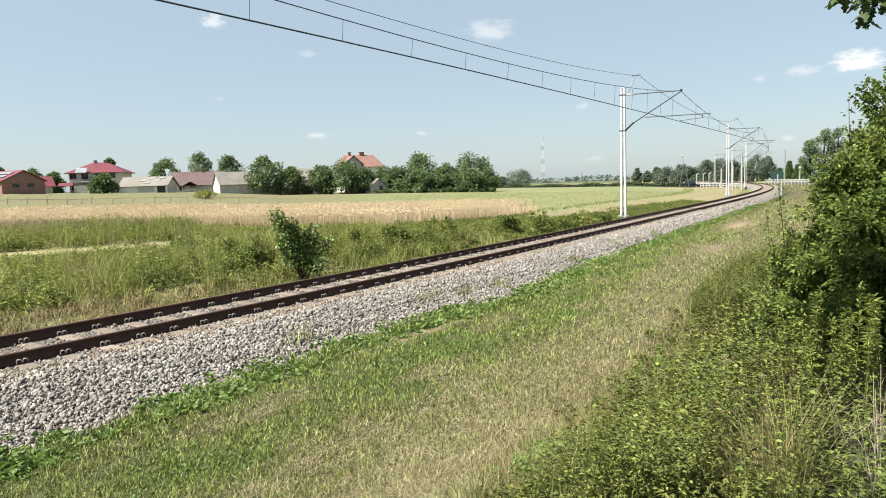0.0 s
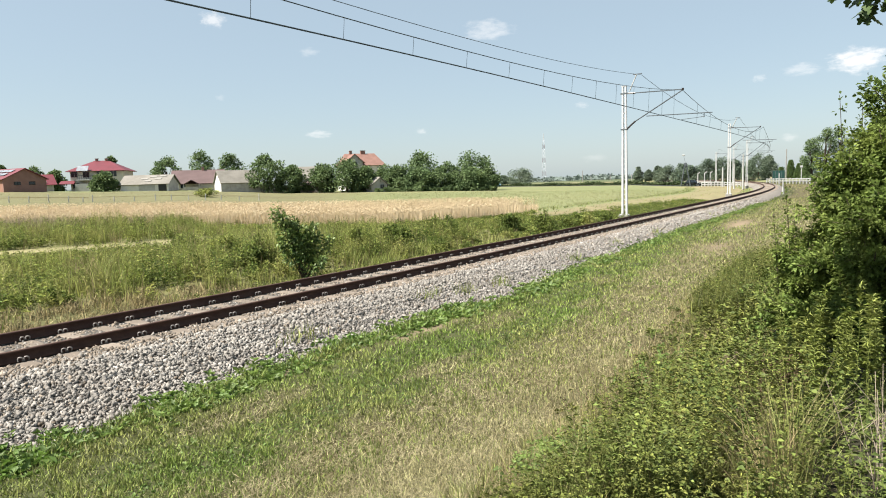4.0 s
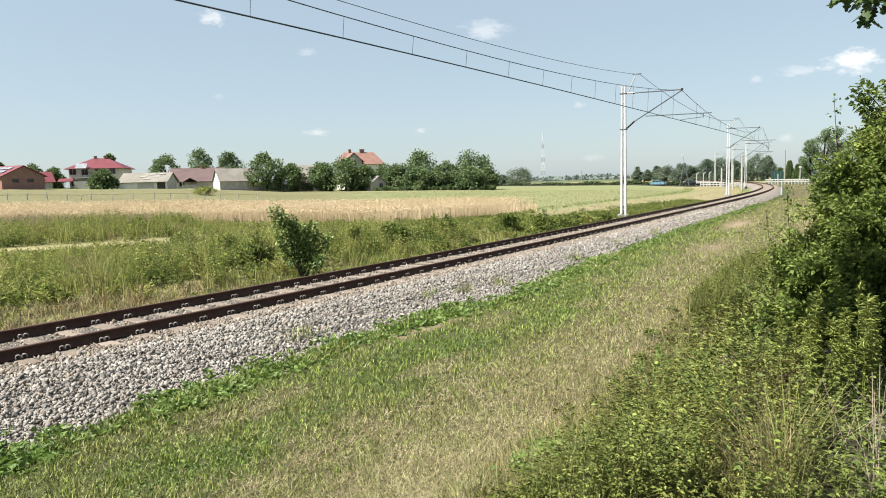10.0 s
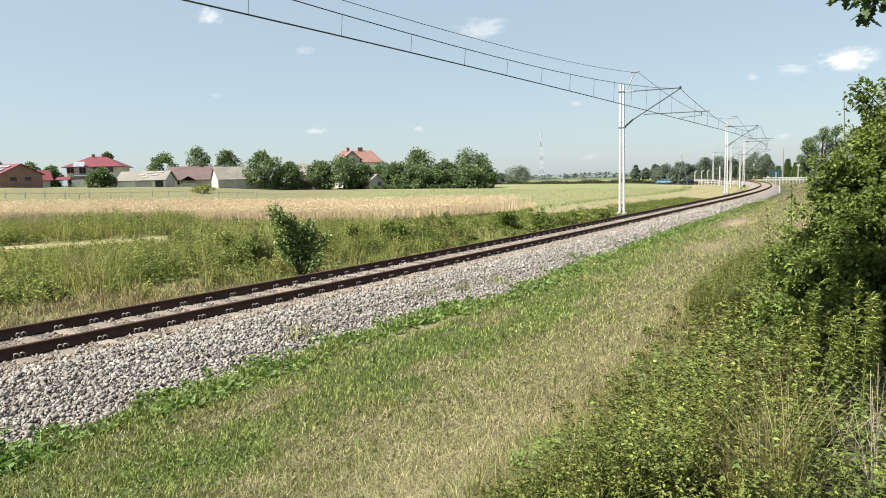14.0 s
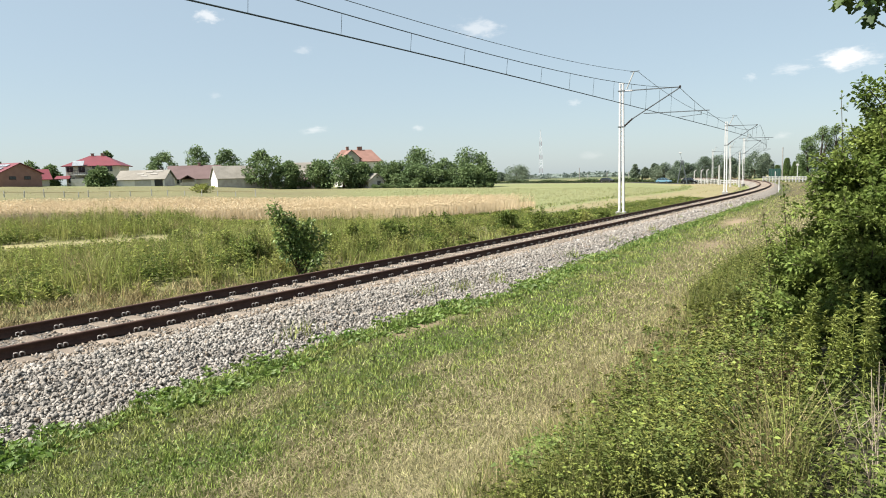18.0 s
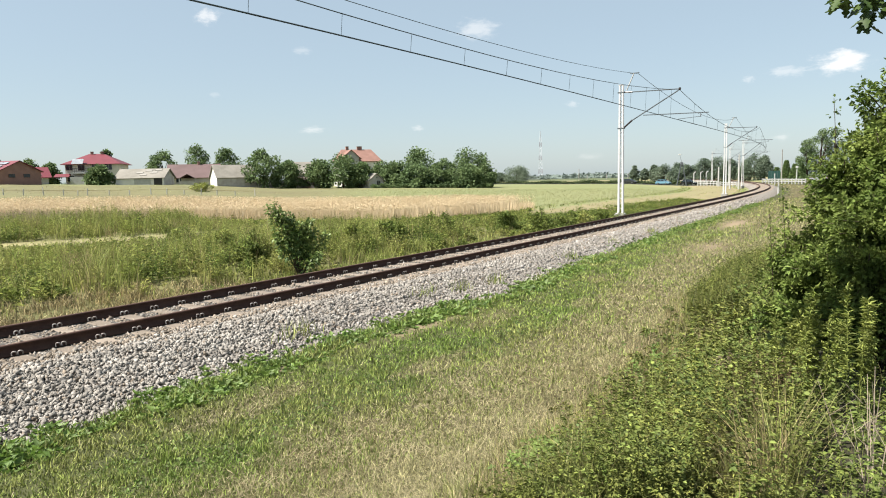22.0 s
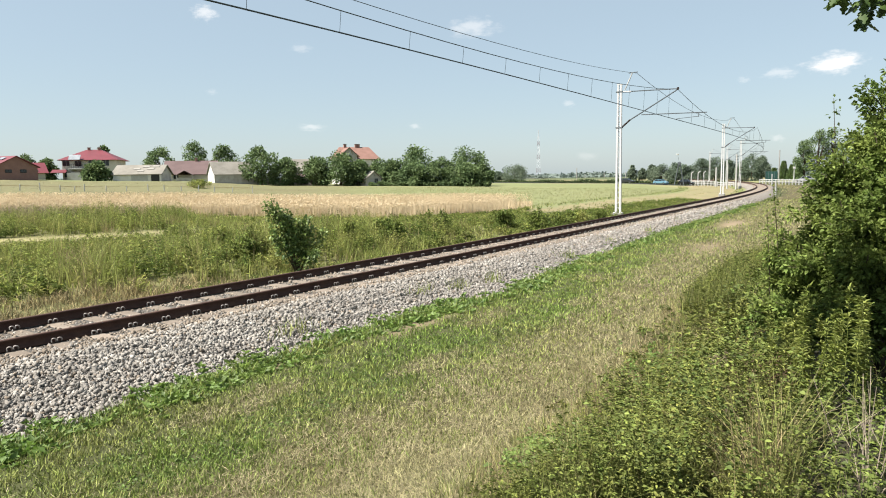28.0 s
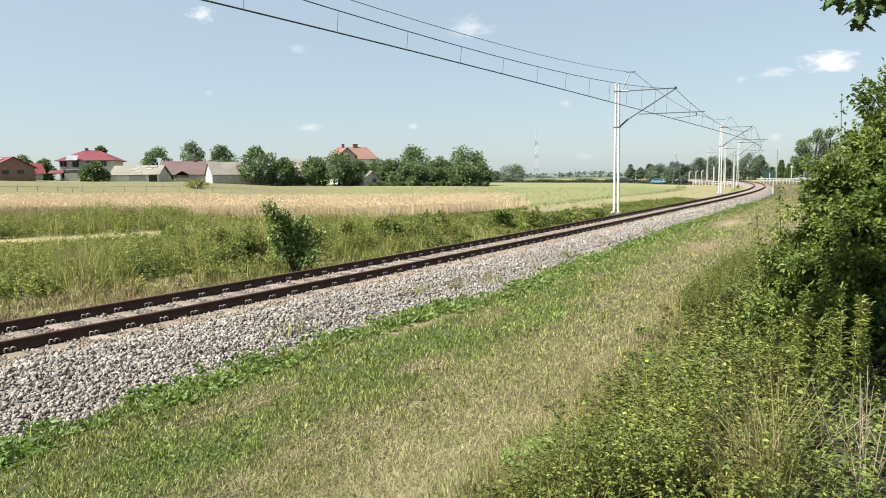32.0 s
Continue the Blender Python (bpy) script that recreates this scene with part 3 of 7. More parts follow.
def build_ground():
    az = np.concatenate([np.linspace(-180, -42, 40, endpoint=False), np.linspace(-42, 42, 337), np.linspace(42, 180, 41)[1:-1]])
    rad = np.concatenate([[0.002, 0.5, 1.2, 2.2, 3.0], 3.6 * (4500 / 3.6) ** np.linspace(0, 1, 180)])
    a, r = np.meshgrid(az, rad, indexing="ij")
    x, y = polar(a.ravel(), r.ravel())
    z = ground_z(x, y)
    n, m = a.shape
    i, j = np.meshgrid(np.arange(n), np.arange(m - 1), indexing="ij")
    k = (i + 1) % n
    f = np.stack([i * m + j, i * m + j + 1, k * m + j + 1, k * m + j], -1).reshape(-1, 4)
    v = np.stack([x, y, z], 1)
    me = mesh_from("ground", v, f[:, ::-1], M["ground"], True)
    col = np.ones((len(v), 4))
    col[:, :3] = turf_shade_colours(x, y)
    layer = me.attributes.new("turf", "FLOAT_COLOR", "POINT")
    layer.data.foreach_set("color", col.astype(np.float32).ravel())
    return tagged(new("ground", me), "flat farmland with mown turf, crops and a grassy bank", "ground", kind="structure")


build_ground()


# ---- track ----
def build_track():
    bed_s = np.arange(-30, 300, 1.0)
    toe = np.interp(bed_s, [-30, 3, 8, 13, 18, 32, 60, 100, 300], [3.05, 3.0, 2.5, 2.95, 2.45, 1.95, 1.8, 1.3, 1.2])
    prof = [(-GAUGE - 2.7, -0.72), (-GAUGE - 0.6, -0.24), (-GAUGE - 0.1, -0.2), (0.1, -0.192), (1.0, -0.222), (2.4, -0.6), (2.7, -0.75), (-GAUGE - 2.7, -0.9)]
    far_left = np.interp(bed_s, [60, 100], [2.7, 1.6])
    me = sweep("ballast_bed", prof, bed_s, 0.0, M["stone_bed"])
    # beyond s 46 the paler copy takes over
    me.materials.append(M["far_bed"])
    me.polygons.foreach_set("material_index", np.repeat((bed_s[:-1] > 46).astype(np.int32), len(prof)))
    co = np.empty(len(me.vertices) * 3, np.float32)
    me.vertices.foreach_get("co", co)
    co = co.reshape(-1, len(prof), 3)
    for k, (add, z) in {5: (0.0, -0.55), 6: (0.25, -0.75)}.items():
        bx, by = beside(bed_s, toe + add)
        co[:, k] = np.stack([bx, by, np.full(len(bx), z)], 1)
    for k, z in ((0, -0.72), (7, -0.9)):
        bx, by = beside(bed_s, -GAUGE - far_left)
        co[:, k] = np.stack([bx, by, np.full(len(bx), z)], 1)
    me.vertices.foreach_set("co", co.ravel())
    tagged(new("ballast_bed", me), "bed of crushed grey stone under the track", "ballast", kind="structure")

    track = thing("railway_track", *[float(c) for c in beside(0.0, -GAUGE / 2)], -0.2, "single railway track of rusty rails on concrete sleepers", "railway track", kind="structure")
    inv = track.matrix_basis.inverted()

    def under_track(name, me, label=""):
        ob = part(name, me, None, track, label)
        ob.matrix_parent_inverse = inv
        return ob

    ss = np.arange(-25, 296, 0.5)
    side = [(-0.036, -0.012), (-0.036, -0.038), (-0.009, -0.052), (-0.009, -0.135), (-0.075, -0.16), (-0.075, -0.172), (0.075, -0.172), (0.075, -0.16), (0.009, -0.135), (0.009, -0.052), (0.036, -0.038), (0.036, -0.012)]
    top = [(-0.036, -0.012), (0.036, -0.012), (0.03, -0.002), (0.018, 0.0), (-0.018, 0.0), (-0.03, -0.002)]
    for off in (0.0, -GAUGE):
        rail = under_track("rail", sweep("rail", side, ss, off, M["rail"]), "rust-brown steel rail")
        head = part("rail_head", sweep("rail_head", top, ss, off, M["rail_top"]), None, rail, "worn running surface")
        head.matrix_parent_inverse = inv

    bm = bmesh.new()
    box(bm, -1.27, -0.13, -0.17, 1.27, 0.13, 0.0, bevel=0.025)
    sm = bpy.data.meshes.new("sleeper")
    bm.to_mesh(sm)
    bm.free()
    sm.materials.append(M["sleeper"])
    # spring clip: two small loops of bent bar on the rail foot
    loops = []
    for dy in (-0.042, 0.042):
        t = np.linspace(-0.35, math.pi + 0.35, 9)
        pts = np.stack([0.085 + 0.03 * np.sin(2 * t) * 0.4, dy + 0.034 * np.cos(t), 0.012 + 0.042 * np.sin(t)], 1)
        me = tube("loop", pts, 0.012, M["clip"], 4)
        v = np.empty(len(me.vertices) * 3, np.float32)
        me.vertices.foreach_get("co", v)
        f = np.empty(len(me.loops), np.int32)
        me.loops.foreach_get("vertex_index", f)
        loops.append((v.reshape(-1, 3), f.reshape(-1, 4)))
        bpy.data.meshes.remove(me)
    vv, ff = joined(*loops)
    clip = mesh_from("rail_clip", vv, ff, M["clip"], True)
    r = rnd(5)
    for i in range(-12, 285):
        s = 3.63 + 0.6 * i
        x, y = beside(s, -GAUGE / 2)
        ob = under_track("sleeper", sm)
        ob.matrix_basis = pose(float(x), float(y), -0.185 + r.uniform(-0.006, 0.006), 0, 0, -math.degrees(along(s)) + r.uniform(-0.6, 0.6))
        if -2 <= i < 72:
            for off, flip in ((0.0, 0), (0.0, 180), (-GAUGE, 0), (-GAUGE, 180)):
                x, y = beside(s, off)
                ob = under_track("rail_clip", clip)
                ob.matrix_basis = pose(float(x), float(y), -0.165, 0, 0, -math.degrees(along(s)) + flip)


build_track()


def ballast_stones():
    """Loose chippings on the shoulder and between the rails."""
    r = rnd(11)
    n = 80000
    s = 0.5 + 75 * r.beta(1.0, 3.6, n)
    toe = np.interp(s, TOE_S, TOE_OFF)
    u = r.uniform(0, 1, n)
    off = np.where(u < 0.8, 0.08 + r.uniform(0, 1.0, n) * (toe + 0.07), r.uniform(-GAUGE - 0.62, -0.1, n))
    z = np.interp(off, [-GAUGE - 0.6, -GAUGE - 0.1, 0.1, 1.0], [-0.245, -0.205, -0.2, -0.222])
    z = np.where(off > 1.0, -0.222 - (off - 1.0) / (toe - 1.0) * 0.328, z)
    on_foot = (np.abs(off) < 0.10) | (np.abs(off + GAUGE) < 0.10)
    phase = (s - 3.63) / 0.6
    on_sleeper = (np.abs(phase - np.round(phase)) < 0.24) & (off < 0.42) & (off > -GAUGE - 0.42)
    keep = ~on_foot & (~on_sleeper | (r.uniform(0, 1, n) < np.where(off < -0.1, 0.35, 0.1)))
    s, off, z, u = s[keep], off[keep], z[keep], u[keep]
    n = len(s)
    x, y = beside(s, off)
    size = (0.018 + 0.02 * r.uniform(0, 1, n) ** 1.6) * (1 + 1.0 * smooth(s, 10, 55))
    base = np.array([(-1, 0, 0), (1, 0, 0), (0, -1, 0), (0, 1, 0), (0, 0, -1), (0, 0, 1)]) * 1.12
    v = base[None] * r.uniform(0.6, 1.3, (n, 6, 1)) + r.uniform(-0.5, 0.5, (n, 6, 3))
    q = r.normal(size=(n, 4))
    q /= np.linalg.norm(q, axis=1)[:, None]
    w, a, b, c = q.T
    rot = np.stack([1 - 2 * (b * b + c * c), 2 * (a * b - c * w), 2 * (a * c + b * w), 2 * (a * b + c * w), 1 - 2 * (a * a + c * c), 2 * (b * c - a * w), 2 * (a * c - b * w), 2 * (b * c + a * w), 1 - 2 * (a * a + b * b)], 1).reshape(n, 3, 3)
    v = np.einsum("nij,nkj->nki", rot, v * r.uniform(0.6, 1.35, (n, 1, 3))) * size[:, None, None]
    v += np.stack([x, y, z + size * (r.uniform(-0.1, 0.9, n) - 0.55 * (off < 0.5))], 1)[:, None]
    quads = np.array([(0, 2, 5), (2, 1, 5), (1, 3, 5), (3, 0, 5), (2, 0, 4), (1, 2, 4), (3, 1, 4), (0, 3, 4)])
    sandy = (off < 0.75) & (r.uniform(0, 1, n) < 0.75) | (r.uniform(0, 1, n) < 0.06)
    for sel, name, mat, label in ((~sandy, "ballast_stones", M["stone"], "loose grey crushed stones beside the rails"), (sandy, "sandy_ballast_stones", M["dust"], "loose brownish crushed stones between the sleepers")):
        k = int(sel.sum())
        g = (np.arange(k)[:, None, None] * 6 + quads[None]).reshape(-1, 3)
        stuff(name, (v[sel].reshape(-1, 3), g), mat, label, "ballast")


ballast_stones()


# ---- overhead line ----
MAST_S = [-14.0, 43.75, 88.2, 138.0, 172.0, 205.0]
MAST_OFF = [-4.6, -4.5, -4.5, -3.9, -4.3, -4.3]
CONTACT_Z = 5.72


def build_mast(s, off, near):
    x, y = (float(c) for c in beside(s, off))
    base = -0.55
    t = thing("catenary_mast", x, y, base, "white lattice steel mast carrying the overhead line", "mast", -math.degrees(along(s)), "overhead line masts")
    top = 8.8
    part("foundation", boxed(-0.35, -0.3, -0.5, 0.35, 0.3, 0.12, bevel=0.03), M["concrete"], t, "pale concrete footing")
    for sx in (-1, 1):
        bm = bmesh.new()
        w0, w1 = 0.21, 0.15
        v = [(sx * (w0 - 0.13), -0.08, 0.1), (sx * w0, -0.08, 0.1), (sx * w0, 0.08, 0.1), (sx * (w0 - 0.13), 0.08, 0.1),
             (sx * (w1 - 0.1), -0.08, top), (sx * w1, -0.08, top), (sx * w1, 0.08, top), (sx * (w1 - 0.1), 0.08, top)]
        vs = [bm.verts.new(p) for p in v]
        for q in ((0, 3, 2, 1), (4, 5, 6, 7), (0, 1, 5, 4), (1, 2, 6, 5), (2, 3, 7, 6), (3, 0, 4, 7)):
            bm.faces.new([vs[k] for k in q])
        bmesh.ops.recalc_face_normals(bm, faces=bm.faces)
        part("leg", bm, M["mast"], t)
        part("base_plate", boxed(sx * 0.1, -0.12, 0.1, sx * 0.32, 0.12, 0.16, bevel=0.01), M["mast"], t)
    n = 24
    for k in range(n):
        z0, z1 = 0.3 + k * (top - 0.5) / n, 0.3 + (k + 1) * (top - 0.5) / n
        w = 0.18 - 0.06 * z0 / top
        sg = 1 if k % 2 else -1
        for fy in ((-0.065, 0.065) if near else (-0.065,)):
            part("lacing_bar", barred((-sg * w, fy, z0), (sg * w, fy, z1), 0.013, sides=4), M["mast"], t)
    part("cap", boxed(-0.19, -0.09, top, 0.19, 0.09, top + 0.05, bevel=0.01), M["mast"], t)
    reach = -off - GAUGE / 2 - (0.35 if s > 50 else 0.0)
    # cantilever: top tube, diagonal strut, registration arm with a steady arm
    tip = (reach + 0.08, 0, 8.2)
    part("clamp", boxed(-0.24, -0.1, 8.3, 0.24, 0.1, 8.38, bevel=0.01), M["steel"], t)
    part("clamp", boxed(-0.24, -0.1, 5.9, 0.24, 0.1, 5.98, bevel=0.01), M["steel"], t)
    part("top_tube", barred((0.5, 0, 8.32), (reach + 0.05, 0, 8.24), 0.035), M["steel"], t)
    part("insulator", barred((0.18, 0, 8.34), (0.75, 0, 8.3), 0.055, 0.055, 8), M["insulator"], t, "brown ribbed insulator")
    part("strut", barred((0.7, 0, 6.4), tip, 0.04), M["steel"], t)
    part("insulator", barred((0.2, 0, 5.98), (0.75, 0, 6.44), 0.06, 0.06, 8), M["insulator"], t, "brown ribbed insulator")
    part("messenger_clamp", boxed(reach + 0.02, -0.06, 8.18, reach + 0.15, 0.06, 8.33, bevel=0.02), M["insulator"], t)
    part("registration_arm", barred((1.5, 0, 6.72), (reach + 1.9, 0, 6.62), 0.03), M["steel"], t)
    part("drop_bracket", barred((reach + 1.4, 0, 6.64), (reach + 1.4, 0, 6.36), 0.028), M["steel"], t)
    part("steady_arm", barred((reach + 1.4, 0, 6.4), (reach, 0, CONTACT_Z + 0.55 + 0.04), 0.018), M["steel"], t)
    part("earth_bracket", barred((0.35, 0, 8.45), (0.85, 0, 9.55), 0.04), M["white"], t, "pale bracket of the earth wire")
    part("earth_arm", barred((0.6, 0, 9.53), (1.2, 0, 9.55), 0.03), M["steel"], t)
    return t


for s, o in zip(MAST_S, MAST_OFF):
    build_mast(s, o, s == 43.75)


def wire(name, pts, r, label):
    pts = np.asarray(pts, float)
    c = pts.mean(axis=0)
    t = tagged(new(name, tube(name, pts - c, r, M["wire"], 5)), label, "wire")
    t.location = Vector(c)
    return t


def span_points(a, b, o0, o1, z0, z1, sag, n=24):
    s = np.linspace(a, b, n)
    u = (s - a) / (b - a)
    x, y = beside(s, o0 + (o1 - o0) * u)
    return np.stack([x, y, z0 + (z1 - z0) * u - 4 * sag * u * (1 - u)], 1)


for i in range(len(MAST_S) - 1):
    a, b = MAST_S[i], MAST_S[i + 1]
    mid = -GAUGE / 2
    rr = 1.0 if i == 0 else 1.25
    contact = span_points(a, b, mid, mid, CONTACT_Z, CONTACT_Z, 0.0)
    carry = span_points(a, b, mid + 0.06, mid + 0.06, 7.65, 7.65, 1.45 if b - a > 40 else 0.7)
    earth = span_points(a, b, MAST_OFF[i] + 1.15, MAST_OFF[i + 1] + 1.15, 8.92, 8.92, 1.3)
    wire("contact_wire", contact, 0.020 * rr, "grey-green copper contact wire above the track")
    cat = wire("messenger_wire", carry, 0.014 * rr, "dark messenger wire carrying droppers over the track")
    wire("earth_wire", earth, 0.012 * rr, "dark earth wire strung between mast brackets")
    drops = 21 if i == 0 else 10
    for k in range(1, drops):
        u = (k + (0.27 if i == 0 else 0.0)) / drops
        at = [np.array([np.interp(u, np.linspace(0, 1, 24), w[:, j]) for j in range(3)]) for w in (contact, carry)]
        d = part("dropper", barred(Vector(at[0]), Vector(at[1]), 0.007 * rr, sides=4), M["wire"], cat)
        d.matrix_parent_inverse = Matrix.Translation(-cat.location)

# ---- vegetation ----
def scatter(r, n, s0, s1, o0, o1, power=1.0):
    """Points beside the track, denser near s0."""
    s = s0 + (s1 - s0) * r.uniform(0, 1, n) ** power
    off = r.uniform(o0, o1, n)
    x, y = beside(s, off)
    return s, off, x, y


def strip_points(r, n, far):
    """Points on the mown strip, thinner with distance."""
    az, dist = r.uniform(-36, 31, n), 4.0 * (far / 4.0) ** r.uniform(0, 1, n)
    x, y = polar(az, dist)
    s, off = track_coords(x, y)
    toe, edge = np.interp(s, TOE_S, TOE_OFF), np.interp(s, EDGE_S, EDGE_OFF)
    k = (off > toe + r.normal(0, 0.12, n)) & (off < edge + 0.35) & (r.uniform(0, 1, n) > bare_soil(s, off) * 1.1) & (s > 0.3)
    return [v[k] for v in (x, y, s, off, dist, toe, edge)]


def mown_strip():
    r = rnd(21)
    x, y, s, off, dist, toe, edge = strip_points(r, 640000, 75.0)
    n = len(s)
    d = dryness(s, off, x, y)
    thin = r.uniform(0, 1, n) < 0.72 + 0.5 * wave(x, y, 0.16, 3.0) + 0.3 * d
    x, y, s, off, dist, toe, d = (v[thin] for v in (x, y, s, off, dist, toe, d))
    n = len(s)
    dry = r.uniform(0, 1, n) < d * (0.62 + 0.2 * wave(x, y, 0.7, 2.0) + 0.15 * smooth(off, 6.0, 7.2)) + 0.1
    p = on_ground(x, y)
    grow = (1 + 0.45 * wave(x, y, 0.3, 7.0)) * (1 + 0.8 * smooth(off, toe + 0.6, toe))
    for sel, name, mat, label, tall, wide, lean in ((~dry, "mown_grass", M["grass_green"], "short green mown grass along the track", 0.07, 0.0016, 1.1), (dry, "dry_mown_grass", M["grass_dry"], "straw-coloured cut grass on the strip", 0.07, 0.0008, 1.6)):
        k = int(sel.sum())
        q = dist[sel]
        stuff(name, blades(name, p[sel], (tall * np.clip(0.75 + q / 40, 0.8, 1.5)) * grow[sel] * r.uniform(0.5, 1.4, k), (0.003 + wide * np.minimum(q, 13 + 0.45 * (q - 13))) * r.uniform(0.7, 1.4, k), mat, r, lean, True), mat, label, "grass")


def straw_litter():
    """Short cut straw lying in all directions on the mown strip."""
    r = rnd(22)
    x, y, s, off, dist, toe, edge = strip_points(r, 170000, 45.0)
    k = r.uniform(0, 1, len(x)) < dryness(s, off, x, y) * (0.75 + 0.45 * wave(x, y, 0.3, 6.0)) + 0.03
    x, y, dist = x[k], y[k], dist[k]
    n = len(x)
    p = on_ground(x, y, -0.006) + np.stack([np.zeros(n), np.zeros(n), r.uniform(0, 0.03, n)], 1)
    a = r.uniform(0, 2 * math.pi, n)
    ln = r.uniform(0.03, 0.1, n) * (0.8 + 0.03 * dist)
    d = np.stack([np.cos(a), np.sin(a), r.normal(0.1, 0.35, n)], 1) * ln[:, None]
    bow = np.stack([-np.sin(a), np.cos(a), r.uniform(0, 0.8, n)], 1) * (ln * r.normal(0, 0.18, n))[:, None]
    w = np.stack([-np.sin(a), np.cos(a), np.zeros(n)], 1) * (0.0008 + 0.0003 * dist)[:, None]
    v = np.stack([p - w, p + w, p + 0.55 * d + bow + w, p + 0.55 * d + bow - w, p + d], 1).reshape(-1, 3)
    b = np.arange(n)[:, None] * 5
    f = np.concatenate([b + [0, 1, 2], b + [0, 2, 3], b + [3, 2, 4]])
    stuff("straw_litter", (v, f), M["straw"], "cut straw lying flat on the mown strip", "straw")


def far_strip():
    """Rough turf on both sides of the line towards the crossing."""
    r = rnd(24)
    n = 26000
    s, off, x, y = scatter(r, n, 40, 190, 1.9, 16, 1.3)
    dist = np.hypot(x, y)
    keep = r.uniform(0, 1, n) < 0.6 + 0.5 * wave(x, y, 3.0, 2.0)
    x, y, dist = x[keep], y[keep], dist[keep]
    h = r.uniform(0.03, 0.11, len(x)) * (1 + 0.6 * wave(x, y, 2.0, 5.0))
    dry = wave(x, y, 4.0, 1.0) + r.normal(0, 0.2, len(x)) > -0.15
    for sel, name, mat, label in ((~dry, "far_strip_grass", M["grass_green"], "rough green grass beside the line"), (dry, "far_strip_dry_grass", M["grass_dry"], "rough dry grass beside the line")):
        stuff(name, blades(name, on_ground(x[sel], y[sel]), h[sel], 0.01 + 0.0006 * dist[sel], None, r, 1.2), mat, label, "grass")
    # ragged growth on the stubble beyond the line
    s, off, x, y = scatter(r, 9000, 42, 170, -15.5, -3.6, 1.2)
    keep = ((wave(x, y, 2.5, 3.0) > 0.3) & (r.uniform(0, 1, 9000) < 0.35)) | (off > -5.0) | (off < -13.4)
    x, y = x[keep], y[keep]
    stuff("stubble_weeds", blades("s", on_ground(x, y), r.uniform(0.06, 0.3, len(x)), 0.045, None, r, 0.9), M["verge"], "ragged weeds on the stubble beyond the line", "grass")


far_strip()


mown_strip()
straw_litter()


def rosettes(r, p, count, length, spread=0.6):
    """Low herbs: leaves fanning out from each point."""
    n = len(p)
    q = np.repeat(p, count, axis=0) + r.normal(0, 0.025, (n * count, 3)) * [1, 1, 0.3]
    a = r.uniform(0, 2 * math.pi, n * count)
    up = r.uniform(0.15, 1.3, n * count)
    way = np.stack([np.cos(a), np.sin(a), up], 1)
    ln = np.repeat(length, count) * r.uniform(0.6, 1.2, n * count)
    return leaves(q, way, ln, ln * r.uniform(0.3, 0.55, n * count), r)


def toe_herbs():
    """Broad-leaved herbs where the stones meet the turf, in clumps."""
    r = rnd(23)
    n = 10000
    s, off, x, y = scatter(r, n, 0.5, 60, 0, 1, 1.6)
    toe = np.interp(s, TOE_S, TOE_OFF)
    dens = np.clip(0.55 + 0.9 * wave(s, s * 0.3, 1.1, 2.0), 0.12, 1)
    off = toe + r.normal(0.1, 0.2, n) + 0.12 * wave(s, s, 0.8, 5.0)
    x, y = beside(s, off)
    keep = r.uniform(0, 1, n) < dens
    x, y, s, off, toe = x[keep], y[keep], s[keep], off[keep], toe[keep]
    z = np.maximum(ground_z(x, y), np.where(off < toe, -0.55 + (toe - off) * 0.25, -9.0))
    size = r.uniform(0.06, 0.14, len(x)) * (1 + 0.01 * s)
    stuff("low_herbs", rosettes(r, np.stack([x, y, z - 0.01], 1), 9, size), M["herb"], "bright green broad-leaved herbs along the stones", "weeds")
    # scattered clover and plantain in the mown strip
    n = 24000
    s, off, x, y = scatter(r, n, 1, 40, 2.6, 6.5, 1.5)
    keep = (r.uniform(0, 1, n) > dryness(s, off, x, y) * 1.6) & ((wave(x, y, 0.6, 8.0) > 0.1) | (np.abs(off - 4.95 - 0.25 * wave(s, s, 1.5, 1.0)) < 0.4) & (s < 12))
    stuff("clover_patches", rosettes(r, on_ground(x[keep], y[keep]), 5, r.uniform(0.03, 0.06, int(keep.sum()))), M["herb"], "small green clover patches in the mown grass", "weeds")
    # a few tufts standing on the stones
    s = np.repeat([7.2, 11.2, 12.3, 13.6, 19.0, 24.0, 29.0, 36.0, 42.0, 50.0], 60)
    off = np.repeat([2.0, 1.75, 2.0, 2.2, 1.9, 1.5, 1.6, 1.2, 1.3, 1.4], 60) + r.normal(0, 0.12, len(s))
    s = s + r.normal(0, 0.22, len(s))
    x, y = beside(s, off)
    p = np.stack([x, y, np.full(len(x), -0.42)], 1)
    stuff("stone_tufts", joined(blades("t", p, r.uniform(0.15, 0.4, len(p)), 0.012, None, r, 0.9)), M["grass_green"], "thin green tufts growing on the stones", "grass")


toe_herbs()


